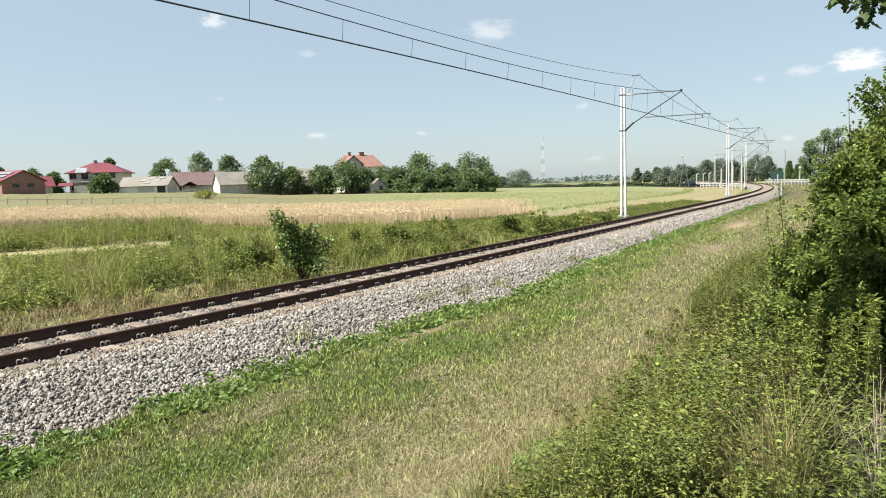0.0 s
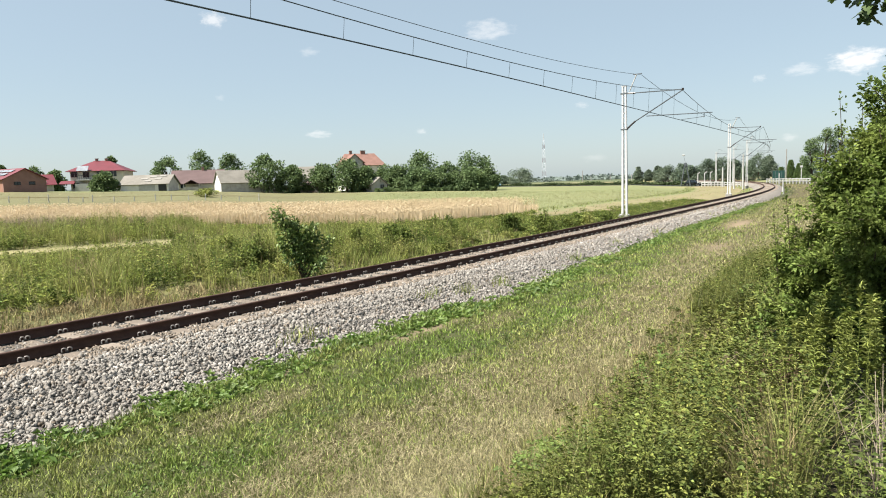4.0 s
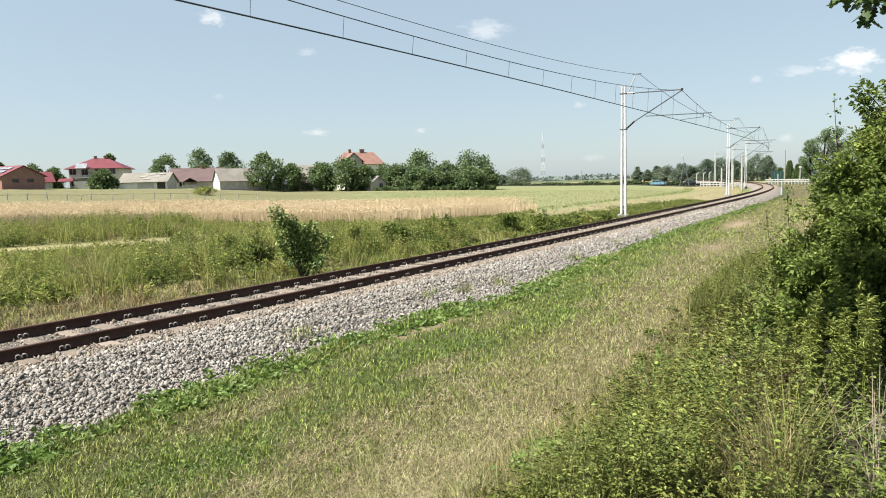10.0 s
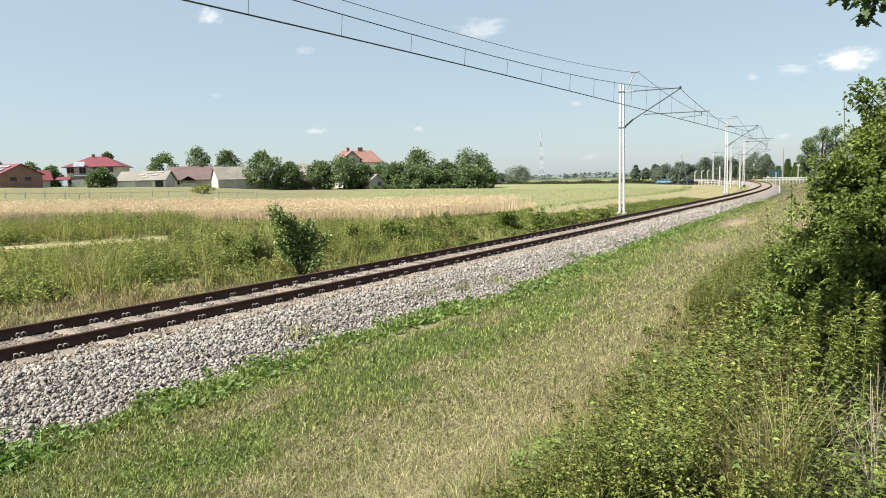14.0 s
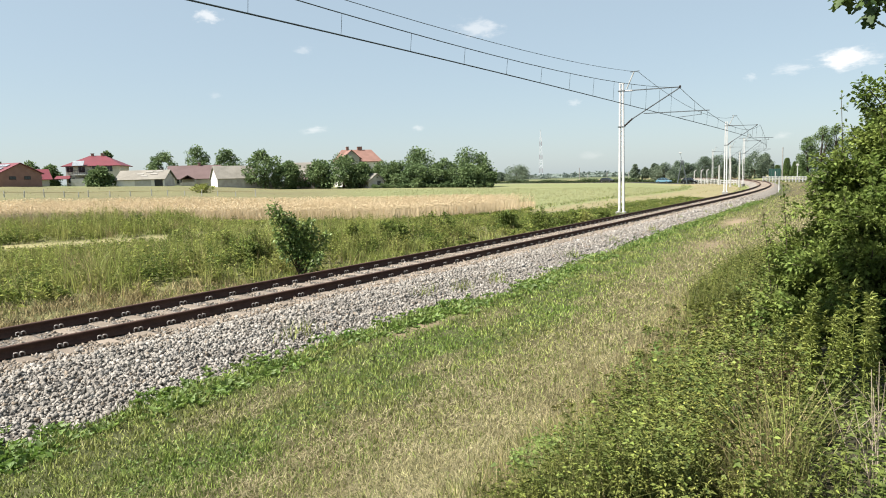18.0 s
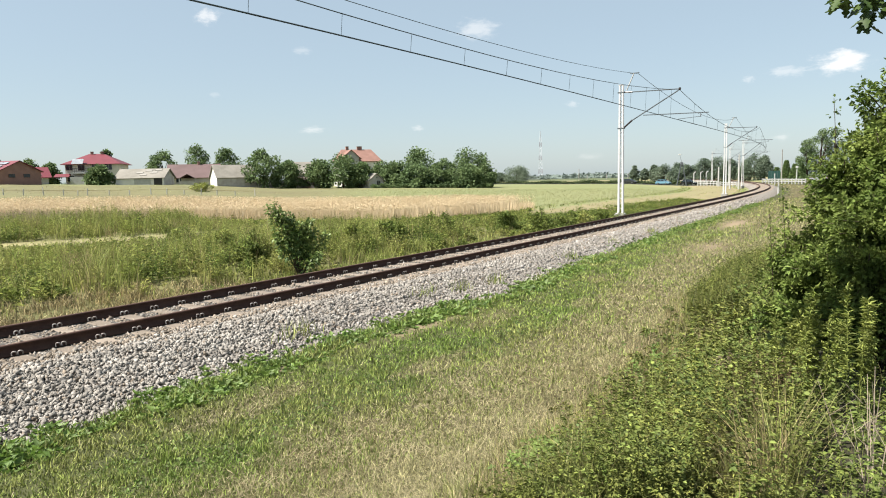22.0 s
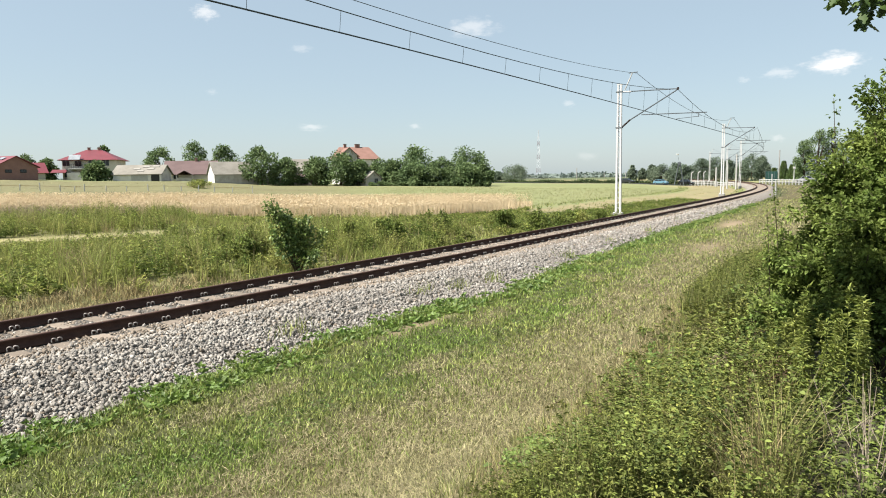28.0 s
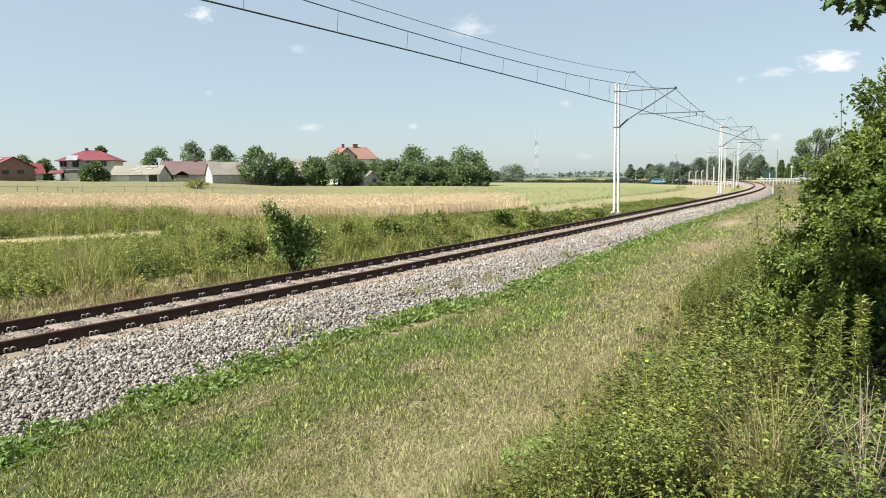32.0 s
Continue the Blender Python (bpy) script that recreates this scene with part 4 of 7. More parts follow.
def stems_with_leaves(r, p, height, width, leaf_len, leaf_w, count, lean=0.25, rise=0.5, lo=0.1, hi=1.0, scale=1.0):
    """Upright stems with leaves set along them."""
    n = len(p)
    height = np.broadcast_to(height, (n,))
    a = r.uniform(0, 2 * math.pi, n)
    bend = np.stack([np.cos(a), np.sin(a)], 1) * (lean * r.uniform(0, 1, n) * height)[:, None]
    side = np.stack([-np.sin(a), np.cos(a), np.zeros(n)], 1) * (width / 2)
    tip = p + np.concatenate([bend, height[:, None]], 1)
    sv = np.stack([p - side, p + side, tip], 1).reshape(-1, 3)
    sv2 = np.stack([p - side[:, [1, 0, 2]], p + side[:, [1, 0, 2]], tip], 1).reshape(-1, 3)
    sf = np.arange(n)[:, None] * 3 + [0, 1, 2]
    u = r.uniform(lo, hi, (n, count)) ** 0.8
    q = (p[:, None] + (tip - p)[:, None] * u[..., None]).reshape(-1, 3)
    b = r.uniform(0, 2 * math.pi, n * count)
    way = np.stack([np.cos(b), np.sin(b), rise * r.uniform(-0.2, 1.4, n * count)], 1)
    taper = (1.15 - 0.65 * u.ravel()) * np.repeat(np.broadcast_to(scale, (n,)), count)
    ln = leaf_len * taper * r.uniform(0.6, 1.3, n * count)
    return joined((sv, sf), (sv2, sf)), leaves(q, way, ln, leaf_w / leaf_len * ln, r)


def clumped(r, centres, per, sigma):
    """Points gathered round centres, with the centre's number."""
    k = np.repeat(np.arange(len(centres[0])), per)
    return centres[0][k] + r.normal(0, 1, len(k)) * sigma[k], centres[1][k] + r.normal(0, 1, len(k)) * sigma[k], k


def far_verge():
    """Tall weeds between the track and the fields, plant by plant: leafy clumps, long grass, withered tufts."""
    r = rnd(31)
    n = 6800
    az, dist = r.uniform(-39, 19, n), 11 + 45 * r.uniform(0, 1, n) ** 0.8
    x, y = polar(az, dist)
    s, off = track_coords(x, y)
    near = np.interp(az, WHEAT_AZ, WHEAT_NEAR)
    lane_at = 35.5 + 0.06 * (az + 34)
    lane = (np.abs(dist - lane_at) < 2.0) & (az < -16)
    deep = np.where(az > 8, smooth(-off, 9.5, 7.5), 1.0)
    slope = smooth(off, -8.0, -6.4) * smooth(s, 12, 8) * 0.7
    keep = (r.uniform(0, 1, n) > slope) & (off < -3.3) & (dist < near + 1.5) & ~lane & ~((off > -5.7) & (s > 10) & (s < 28)) & (r.uniform(0, 1, n) < deep) & (s < 50)
    x, y, s, off, az, dist, lane_at = (v[keep] for v in (x, y, s, off, az, dist, lane_at))
    n = len(x)
    behind = (dist > lane_at) & (az < -12)
    tall = np.where(behind, np.interp(az, [-38, -30, -26, -22, -19, -14], [0.75, 0.9, 1.12, 0.8, 0.42, 0.32]), np.interp(az, [-38, -26, -20, -8, 4, 14], [0.7, 0.75, 1.0, 1.05, 0.85, 0.7]))
    tall = tall * (0.3 + 0.7 * smooth(-off, 4.6, 8.5)) * r.uniform(0.5, 1.35, n) * (1 + 0.18 * wave(x, y, 2.4, 2.0) + 0.25 * wave(x, y, 1.0, 4.0))
    tall *= (1 - 0.3 * smooth(s, 30, 44)) * (1 - 0.45 * ((dist > 30) & ~behind & (az < -15)))
    tall *= (1 - 0.5 * smooth(dist, 46, 51)) * np.where(behind, 1.0, 1 - 0.68 * smooth(dist, 30, 39))
    sigma = r.uniform(0.08, 0.24, n)
    pick = 0.5 + r.normal(0, 0.16, n) + 0.3 * wave(x, y, 3.2, 6.0) + 0.42 * wave(x, y, 1.1, 3.0) + 0.6 * smooth(-off, 7.4, 5.2) * (1 - 0.85 * smooth(s, 6, 13)) - 0.15 * smooth(az, -12, 4)
    dark, light, grass, dry = pick < 0.36, (pick >= 0.36) & (pick < 0.6), (pick >= 0.6) & (pick < 0.86), pick >= 0.86

    def group(sel, per, spread=1.0):
        cx, cy, k = clumped(r, (x[sel], y[sel]), per, sigma[sel] * spread)
        return on_ground(cx, cy), tall[sel][k] * r.uniform(0.55, 1.15, len(k))

    p, h = group(dark, 6)
    stuff("verge_weeds", joined(*stems_with_leaves(r, p, h, 0.012, 0.15, 0.055, 16, 0.25, 0.6)), M["verge"], "tall dark green weeds on the verge beyond the track", "weeds")
    p, h = group(light, 6)
    stuff("verge_light_weeds", joined(*stems_with_leaves(r, p, h * 1.05, 0.012, 0.18, 0.034, 13, 0.2, 1.1)), M["weed"], "tall yellow-green weeds on the verge beyond the track", "weeds")
    p, h = group(grass, 36, 1.3)
    stuff("verge_grass", blades("g", p, h * 1.1, 0.019, None, r, 0.6), M["weed"], "long yellow-green grass on the verge beyond the track", "grass")
    p, h = group(dry, 30, 1.4)
    stuff("verge_dry_grass", blades("d", p, h * 0.95, 0.014, None, r, 1.1), M["weed_dry"], "withered yellow grass beside the ballast", "grass")
    # thin seed stalks that stand out over the rest
    m = r.uniform(0, 1, n) < 0.45
    cx, cy, k = clumped(r, (x[m], y[m]), 3, sigma[m] * 2)
    stuff("seed_stalks", blades("s", on_ground(cx, cy), tall[m][k] * r.uniform(0.95, 1.3, len(k)), 0.013, None, r, 0.35), M["weed_dry"], "thin pale seed stalks standing over the weeds", "grass")
    # low turf under all of it
    q = (r.uniform(0, 1, n) < 0.8) & ~((s < 13) & (off > -7.6))
    cx, cy, k = clumped(r, (x[q], y[q]), 9, np.full(int(q.sum()), 0.4))
    stuff("verge_turf", blades("u", on_ground(cx, cy), r.uniform(0.12, 0.3, len(k)), 0.026, None, r, 0.9, True), M["verge"], "low green turf under the verge weeds", "grass")
    # weeds between the line and the stubble, round the mast and onwards
    st, ot, xt, yt = scatter(r, 900, 32, 80, -8.0, -3.7, 1.3)
    cx, cy, k = clumped(r, (xt, yt), 5, np.full(900, 0.28))
    ht = (0.25 + 0.4 * np.clip(wave(xt, yt, 2.2, 3.0) + 0.4, 0, 1))[k] * r.uniform(0.5, 1.2, len(k)) * (1 - 0.5 * smooth(st[k], 45, 75))
    stuff("trackside_weeds", joined(*stems_with_leaves(r, on_ground(cx, cy), ht, 0.014, 0.17, 0.06, 8, 0.35, 0.5)), M["verge"], "green weeds between the track and the stubble", "weeds")
    # withered grass on the slope next to the stones
    sd, od, xd, yd = scatter(r, 520, -3, 12, -7.0, -4.2, 1.0)
    cx, cy, k = clumped(r, (xd, yd), 26, np.full(520, 0.2))
    stuff("slope_dry_grass", blades("w", on_ground(cx, cy), r.uniform(0.08, 0.36, len(k)), 0.02, None, r, 1.4), M["weed_dry"], "withered straw-coloured grass on the slope beside the stones", "grass")
    # ripened brown grass before the wheat
    ab, db = -24 - 14 * r.uniform(0, 1, 9000) ** 0.7, r.normal(48.5, 1.2, 9000)
    xb, yb = polar(ab, db)
    stuff("brown_grass", blades("b", on_ground(xb, yb), r.uniform(0.45, 0.9, 9000) * (1 + 0.2 * wave(xb, yb, 2.0, 1.0)), 0.03, None, r, 0.4), M["brown_grass"], "ripened brown grass along the wheat", "grass")
    # fresh green grass strip close to the stones
    sg, og, xg, yg = scatter(r, 16000, 10, 28, -6.0, -3.5, 1.0)
    stuff("verge_fresh_grass", blades("f", on_ground(xg, yg), r.uniform(0.08, 0.2, len(xg)), 0.012, None, r, 0.8), M["grass_green"], "fresh green grass strip beside the stones", "grass")


far_verge()


def leafy_bush(name, x, y, height, radius, mat, seed, label, leaf=0.07, count=5000, category="bush", lobes=14, z=None, tops=()):
    """A bush: several stems from one root and leaves gathered round many shoots."""
    r = rnd(seed)
    z = gz(x, y) if z is None else z
    t = thing(name, x, y, z, label, category)
    bm = bmesh.new()
    shoots = []
    for k in range(lobes):
        a, q = r.uniform(0, 2 * math.pi), math.sqrt(r.uniform(0.02, 1))
        top = Vector((math.cos(a) * q * radius, math.sin(a) * q * radius, height * (1 - 0.55 * q * q) * r.uniform(0.72, 1.0)))
        if tops:
            top = Vector(tops[k % len(tops)]) + Vector(r.normal(0, 0.12, 3))
        mid = Vector((top.x * 0.45, top.y * 0.45, top.z * 0.55))
        bar(bm, (0, 0, -0.05), mid, 0.018 * height ** 0.5, 0.012, 5)
        bar(bm, mid, top, 0.012, 0.004, 5)
        shoots += [(mid, top)]
    part("stems", bm, M["twig"], t)
    pts, ways = [], []
    per = count // len(shoots)
    for a, b in shoots:
        u = r.uniform(-0.35, 1.0, per)
        c = np.array(a)[None] + (np.array(b) - np.array(a))[None] * u[:, None]
        g = r.normal(0, 1, (per, 3))
        g /= np.linalg.norm(g, axis=1)[:, None]
        c = c + g * (radius * 0.3 * r.uniform(0.15, 1, (per, 1)) ** 0.6) * (1.15 - 0.8 * np.clip(u, 0, 1))[:, None]
        pts.append(c)
        ways.append(g + [0, 0, 0.15])
    pts = np.concatenate(pts)
    pts[:, 2] = np.maximum(pts[:, 2], 0.05)
    ln = leaf * r.uniform(0.6, 1.3, len(pts))
    part("foliage", mesh_from("foliage", *leaves(pts, np.concatenate(ways), ln, ln * 0.6, r), mat), None, t)
    return t


bx, by = polar(-12.30, 21.5)
leafy_bush("elder_bush", bx, by, 2.4, 0.8, M["elder"], 41, "dark green elder bush leaning over the verge beyond the track", 0.12, 3000, lobes=12,
           tops=[(-0.75, -0.1, 2.35), (-0.45, 0.2, 2.1), (-0.15, -0.2, 1.85), (0.3, 0.1, 1.8), (0.55, -0.1, 1.5), (0.95, 0.1, 1.2), (-0.5, -0.3, 1.2), (0.7, -0.3, 0.75)])
for a, d, h, w, sd in ((12.44, 38, 1.0, 0.9, 42), (13.85, 41, 0.9, 0.7, 43), (-19.09, 27, 1.15, 1.0, 44), (5.93, 36, 1.35, 0.9, 45), (-7.88, 27, 1.3, 0.8, 46), (0.00, 33, 1.4, 0.9, 47), (8.85, 37, 1.3, 1.0, 49), (10.78, 38, 1.4, 1.1, 51), (-16.39, 24, 1.2, 0.8, 53), (-4.45, 29, 1.3, 0.8, 55), (-21.27, 29, 1.4, 0.9, 57)):
    bx, by = polar(a, d)
    leafy_bush("verge_bush", bx, by, h, w, M["verge"] if sd % 2 else M["weed"], sd, "low green bush among the tall verge weeds", 0.12, 1800, lobes=9)


def cereal():
    """The strip of ripe wheat: stalks with ears, dense along the near edge."""
    r = rnd(51)
    n = 42000
    az = r.uniform(-38, 8.5, n)
    near, far = np.interp(az, WHEAT_AZ, WHEAT_NEAR), np.interp(az, WHEAT_AZ, WHEAT_FAR)
    dist = near + (far - near) * r.uniform(0, 1, n) ** 1.3
    x, y = polar(az, dist)
    k = r.uniform(0, 1, n) < 1 - smooth(az, 2.5, 8.3) * 0.97
    x, y, n = x[k], y[k], int(k.sum())
    p = on_ground(x, y)
    h = 0.92 * r.uniform(0.85, 1.15, n) * (1 + 0.06 * wave(x, y, 4, 1.0))
    st = blades("w", p, h, 0.034, None, r, 0.2, True)
    tip = p + np.stack([np.zeros(n), np.zeros(n), h * 0.96], 1)
    a = r.uniform(0, 2 * math.pi, n)
    ears = leaves(tip, np.stack([np.cos(a), np.sin(a), r.uniform(-0.1, 0.7, n)], 1), 0.13, 0.05, r)
    stuff("wheat_field", joined(st, ears), M["wheat"], "strip of ripe straw-coloured wheat", "crop")
    # pale green crop behind it
    n = 22000
    az = r.uniform(-9, 24, n)
    d0 = np.where(az < 8.5, np.interp(az, WHEAT_AZ, WHEAT_FAR), 52 + (az - 8.5) * 2.6)
    dist = d0 + (135.0 - d0) * r.uniform(0, 1, n) ** 1.5
    x, y = polar(az, dist)
    s, off = track_coords(x, y)
    k = (off < -14) & (dist > d0)
    x, y, dist = x[k], y[k], dist[k]
    stuff("oat_field", blades("o", on_ground(x, y), r.uniform(0.08, 0.2, len(x)) * (1 - 0.6 * smooth(-np.degrees(np.arctan2(x, y)), 2, 9)), 0.010 + 0.0004 * dist, None, r, 0.9), M["crop"], "pale green cereal crop in the field", "crop")


cereal()


def meadow():
    """Thin uneven grass of the grazed meadow before the farms."""
    r = rnd(53)
    n = 9000
    az, dist = r.uniform(-38, -2, n), r.uniform(69, 148, n)
    x, y = polar(az, dist)
    k = r.uniform(0, 1, n) < 0.5 + 0.7 * wave(x * 0.4, y, 7.0, 2.0)
    x, y, dist = x[k], y[k], dist[k]
    dry = wave(x * 0.3, y, 5.0, 6.0) + r.normal(0, 0.25, len(x)) > 0.05
    h = r.uniform(0.05, 0.14, len(x))
    for sel, name, mat, label in ((~dry, "meadow_grass", M["crop"], "uneven green grass of the grazed meadow"), (dry, "meadow_dry_grass", M["grass_dry"], "uneven dry grass of the grazed meadow")):
        stuff(name, blades(name, on_ground(x[sel], y[sel]), h[sel], 0.0012 * dist[sel], None, r, 2.6, True), mat, label, "grass")


meadow()


def bank_weeds():
    """A close canopy of weeds on the near bank, in patches of several kinds, with hollows between them."""
    r = rnd(61)
    n = 13500
    az, dist = r.uniform(2, 40, n), 3.0 * (24 / 3.0) ** r.uniform(0, 1, n)
    x, y = polar(az, dist)
    s, off = track_coords(x, y)
    inside = off - np.interp(s, EDGE_S, EDGE_OFF) + 0.2 * wave(x, y, 0.7, 2.0)
    hollow = wave(x, y, 0.28, 5.0) + 0.5 * wave(x, y, 0.13, 1.0)
    under = (az > 29) & (dist > 7.6) & (dist < 11) | (az > 29.3) & (dist < 7.6) & (r.uniform(0, 1, n) < 0.94)
    keep = (inside > r.uniform(-0.5, 0.45, n)) & (hollow > -0.32) & ~under
    x, y, s, off, dist, inside, az, hollow = (v[keep] for v in (x, y, s, off, dist, inside, az, hollow))
    n = len(x)
    tall = (0.12 + 0.27 * smooth(inside, 0, 1.0)) * r.uniform(0.7, 1.25, n) * (1 + 0.3 * wave(x, y, 0.5, 3.0)) * (0.32 + 0.95 * smooth(hollow, -0.4, 0.5))
    sigma = (0.015 + 0.006 * dist) * r.uniform(0.6, 1.4, n)
    patch = wave(x, y, 0.6, 9.0) + 0.4 * wave(x, y, 0.25, 2.0) + r.normal(0, 0.3, n) + 0.75 * smooth(inside, 1.2, 0.1) * smooth(s, 12, 8) - 0.7 * smooth(az, 28, 31)
    kind = np.digitize(patch, [-0.35, 0.16, 0.44, 0.78])
    ragged = (s > 10.5) & (s < 24) & (inside < 1.3) & (r.uniform(0, 1, n) < 0.6)
    kind = np.where(ragged, 3, kind)
    tall = np.where((s > 10.5) & (s < 24), tall * 1.2 + 0.08, tall) * (1 - 0.5 * smooth(s, 20, 30))

    def group(k, per, spread=1.0):
        sel = kind == k
        cx, cy, m = clumped(r, (x[sel], y[sel]), per, sigma[sel] * spread)
        return on_ground(cx, cy), tall[sel][m] * r.uniform(0.75, 1.15, len(m))

    def size(p):
        return np.clip(np.hypot(p[:, 0], p[:, 1]) / 5.0, 0.72, 2.2)

    p, h = group(0, 3)
    stuff("bank_brambles", joined(*stems_with_leaves(r, p, h * 1.1, 0.004, 0.066, 0.042, 9, 0.6, 0.2, 0.3, scale=size(p))), M["bank_dark"], "dark green bramble leaves on the bank", "weeds")
    p, h = group(1, 2)
    stuff("bank_herbs", joined(*stems_with_leaves(r, p, h, 0.003, 0.054, 0.024, 15, 0.45, 0.35, 0.25, scale=size(p))), M["bank"], "dense green leafy weeds on the bank", "weeds")
    p, h = group(2, 3)
    stuff("bank_narrow_weeds", joined(*stems_with_leaves(r, p, h * 1.2, 0.003, 0.072, 0.017, 14, 0.3, 0.5, 0.25, scale=size(p))), M["bank"], "upright narrow-leaved weeds on the bank", "weeds")
    p, h = group(3, 9, 1.3)
    stuff("bank_grass", blades("g", p, h * 1.2, 0.002 + 0.0008 * np.hypot(p[:, 0], p[:, 1]), None, r, 0.9), M["bank_grass"], "long yellow-green grass among the bank weeds", "grass")
    p, h = group(4, 9, 1.4)
    stuff("bank_dry_grass", blades("d", p, h * 1.1, 0.002 + 0.0006 * np.hypot(p[:, 0], p[:, 1]), None, r, 1.2), M["weed_dry"], "withered straw-coloured stalks on the bank", "grass")
    # low dark brambles under the goldenrod
    bx_, by_ = polar(r.uniform(29.5, 37, 260), r.uniform(3.2, 7.4, 260))
    stuff("low_brambles", joined(*stems_with_leaves(r, on_ground(bx_, by_), r.uniform(0.08, 0.26, 260), 0.004, 0.05, 0.03, 9, 0.7, 0.2)), M["bank_dark"], "low dark brambles in the shade of the goldenrod", "weeds")
    # single blades and pale stalks that rise through all of it
    q = r.uniform(0, 1, n) < np.where(inside < 0.9, 0.6, 0.2)
    cx, cy, m = clumped(r, (x[q], y[q]), 3, sigma[q] * 2.5)
    q2 = on_ground(cx, cy)
    hq = tall[q][m] * r.uniform(0.75, 1.15, len(m)) + 0.04
    pale = r.uniform(0, 1, len(m)) < 0.3
    wq = 0.0018 + 0.0006 * np.hypot(cx, cy)
    stuff("bank_blades", blades("b", q2[~pale], hq[~pale], wq[~pale], None, r, 0.8), M["bank_grass"], "single grass blades rising through the bank weeds", "grass")
    stuff("bank_pale_stalks", blades("b", q2[pale], hq[pale], wq[pale] * 0.8, None, r, 0.9), M["weed_dry"], "thin pale stalks rising through the bank weeds", "grass")
    # tall uncut grass where the bank meets the strip
    m = 6000
    sg = r.uniform(11.6, 19, m)
    og = np.interp(sg, EDGE_S, EDGE_OFF) + r.uniform(-0.05, 1.6, m) + 0.12 * wave(sg, sg, 0.5, 1.0)
    xg, yg = beside(sg, og)
    hg = r.uniform(0.25, 0.72, m) * (1 + 0.3 * wave(xg, yg, 0.5, 2.0))
    stuff("tall_grass", blades("t", on_ground(xg, yg), hg, 0.013, None, r, 0.5), M["bank_grass"], "tall uncut yellow-green grass at the edge of the strip", "grass")
    k = r.uniform(0, 1, m) < 0.3
    stuff("tall_herbs", joined(*stems_with_leaves(r, on_ground(xg[k], yg[k]), hg[k] * 1.05, 0.006, 0.085, 0.03, 14, 0.3, 0.5)), M["bank"], "green leafy herbs among the tall grass", "weeds")
    # brown withered stems and mugwort plumes that stand up between the leaves
    m = 2600
    a2 = np.where(r.uniform(0, 1, m) < 0.5, r.normal(26.8, 1.4, m), r.uniform(12, 30, m))
    d2 = np.where(r.uniform(0, 1, m) < 0.5, r.normal(6.6, 0.6, m), r.uniform(4.4, 11, m))
    x2, y2 = polar(a2, d2)
    s2, o2 = track_coords(x2, y2)
    k2 = (o2 > np.interp(s2, EDGE_S, EDGE_OFF) + 0.1) & (wave(x2, y2, 0.45, 4.0) > 0.0)
    stuff("brown_stems", joined(*stems_with_leaves(r, on_ground(x2[k2], y2[k2]), r.uniform(0.3, 0.52, int(k2.sum())), 0.005, 0.035, 0.012, 7, 0.5, 0.6, 0.5)), M["brown_stem"], "brown withered stems among the bank weeds", "weeds")
    # thin stalks along the edge of the mown strip
    m = 6000
    se = 2.0 + 12 * r.uniform(0, 1, m) ** 1.4
    oe = np.interp(se, EDGE_S, EDGE_OFF) + r.normal(-0.05, 0.3, m)
    xe, ye = beside(se, oe)
    g = wave(xe, ye, 0.4, 1.0) + r.normal(0, 0.4, m) > 0.2
    stuff("edge_grass", blades("g", on_ground(xe[g], ye[g]), r.uniform(0.1, 0.3, int(g.sum())), 0.007, None, r, 0.9), M["bank_grass"], "uncut green grass at the edge of the strip", "grass")
    xe, ye = xe[~g], ye[~g]
    stuff("edge_stalks", blades("e", on_ground(xe, ye), r.uniform(0.1, 0.36, len(xe)), 0.005, None, r, 0.8), M["weed_dry"], "sparse dry stalks at the edge of the strip", "grass")
    # bright patches of broad leaves at the foot of the bank
    c = rnd(62)
    for a, d, sa, sd, k, hi in ((11.0, 4.55, 2.4, 0.26, 300, 0.27), (20.6, 7.6, 2.4, 0.7, 190, 0.44), (23.0, 6.9, 1.3, 0.45, 170, 0.46)):
        px, py = polar(c.normal(a, sa, k), c.normal(d, sd, k))
        stuff("nettle_patch", joined(*stems_with_leaves(c, on_ground(px, py), c.uniform(0.5, 1.0, k) * hi, 0.004, 0.066, 0.042, 12, 0.3, 0.25, 0.3)), M["herb"], "bright green nettles at the foot of the bank", "weeds")


bank_weeds()


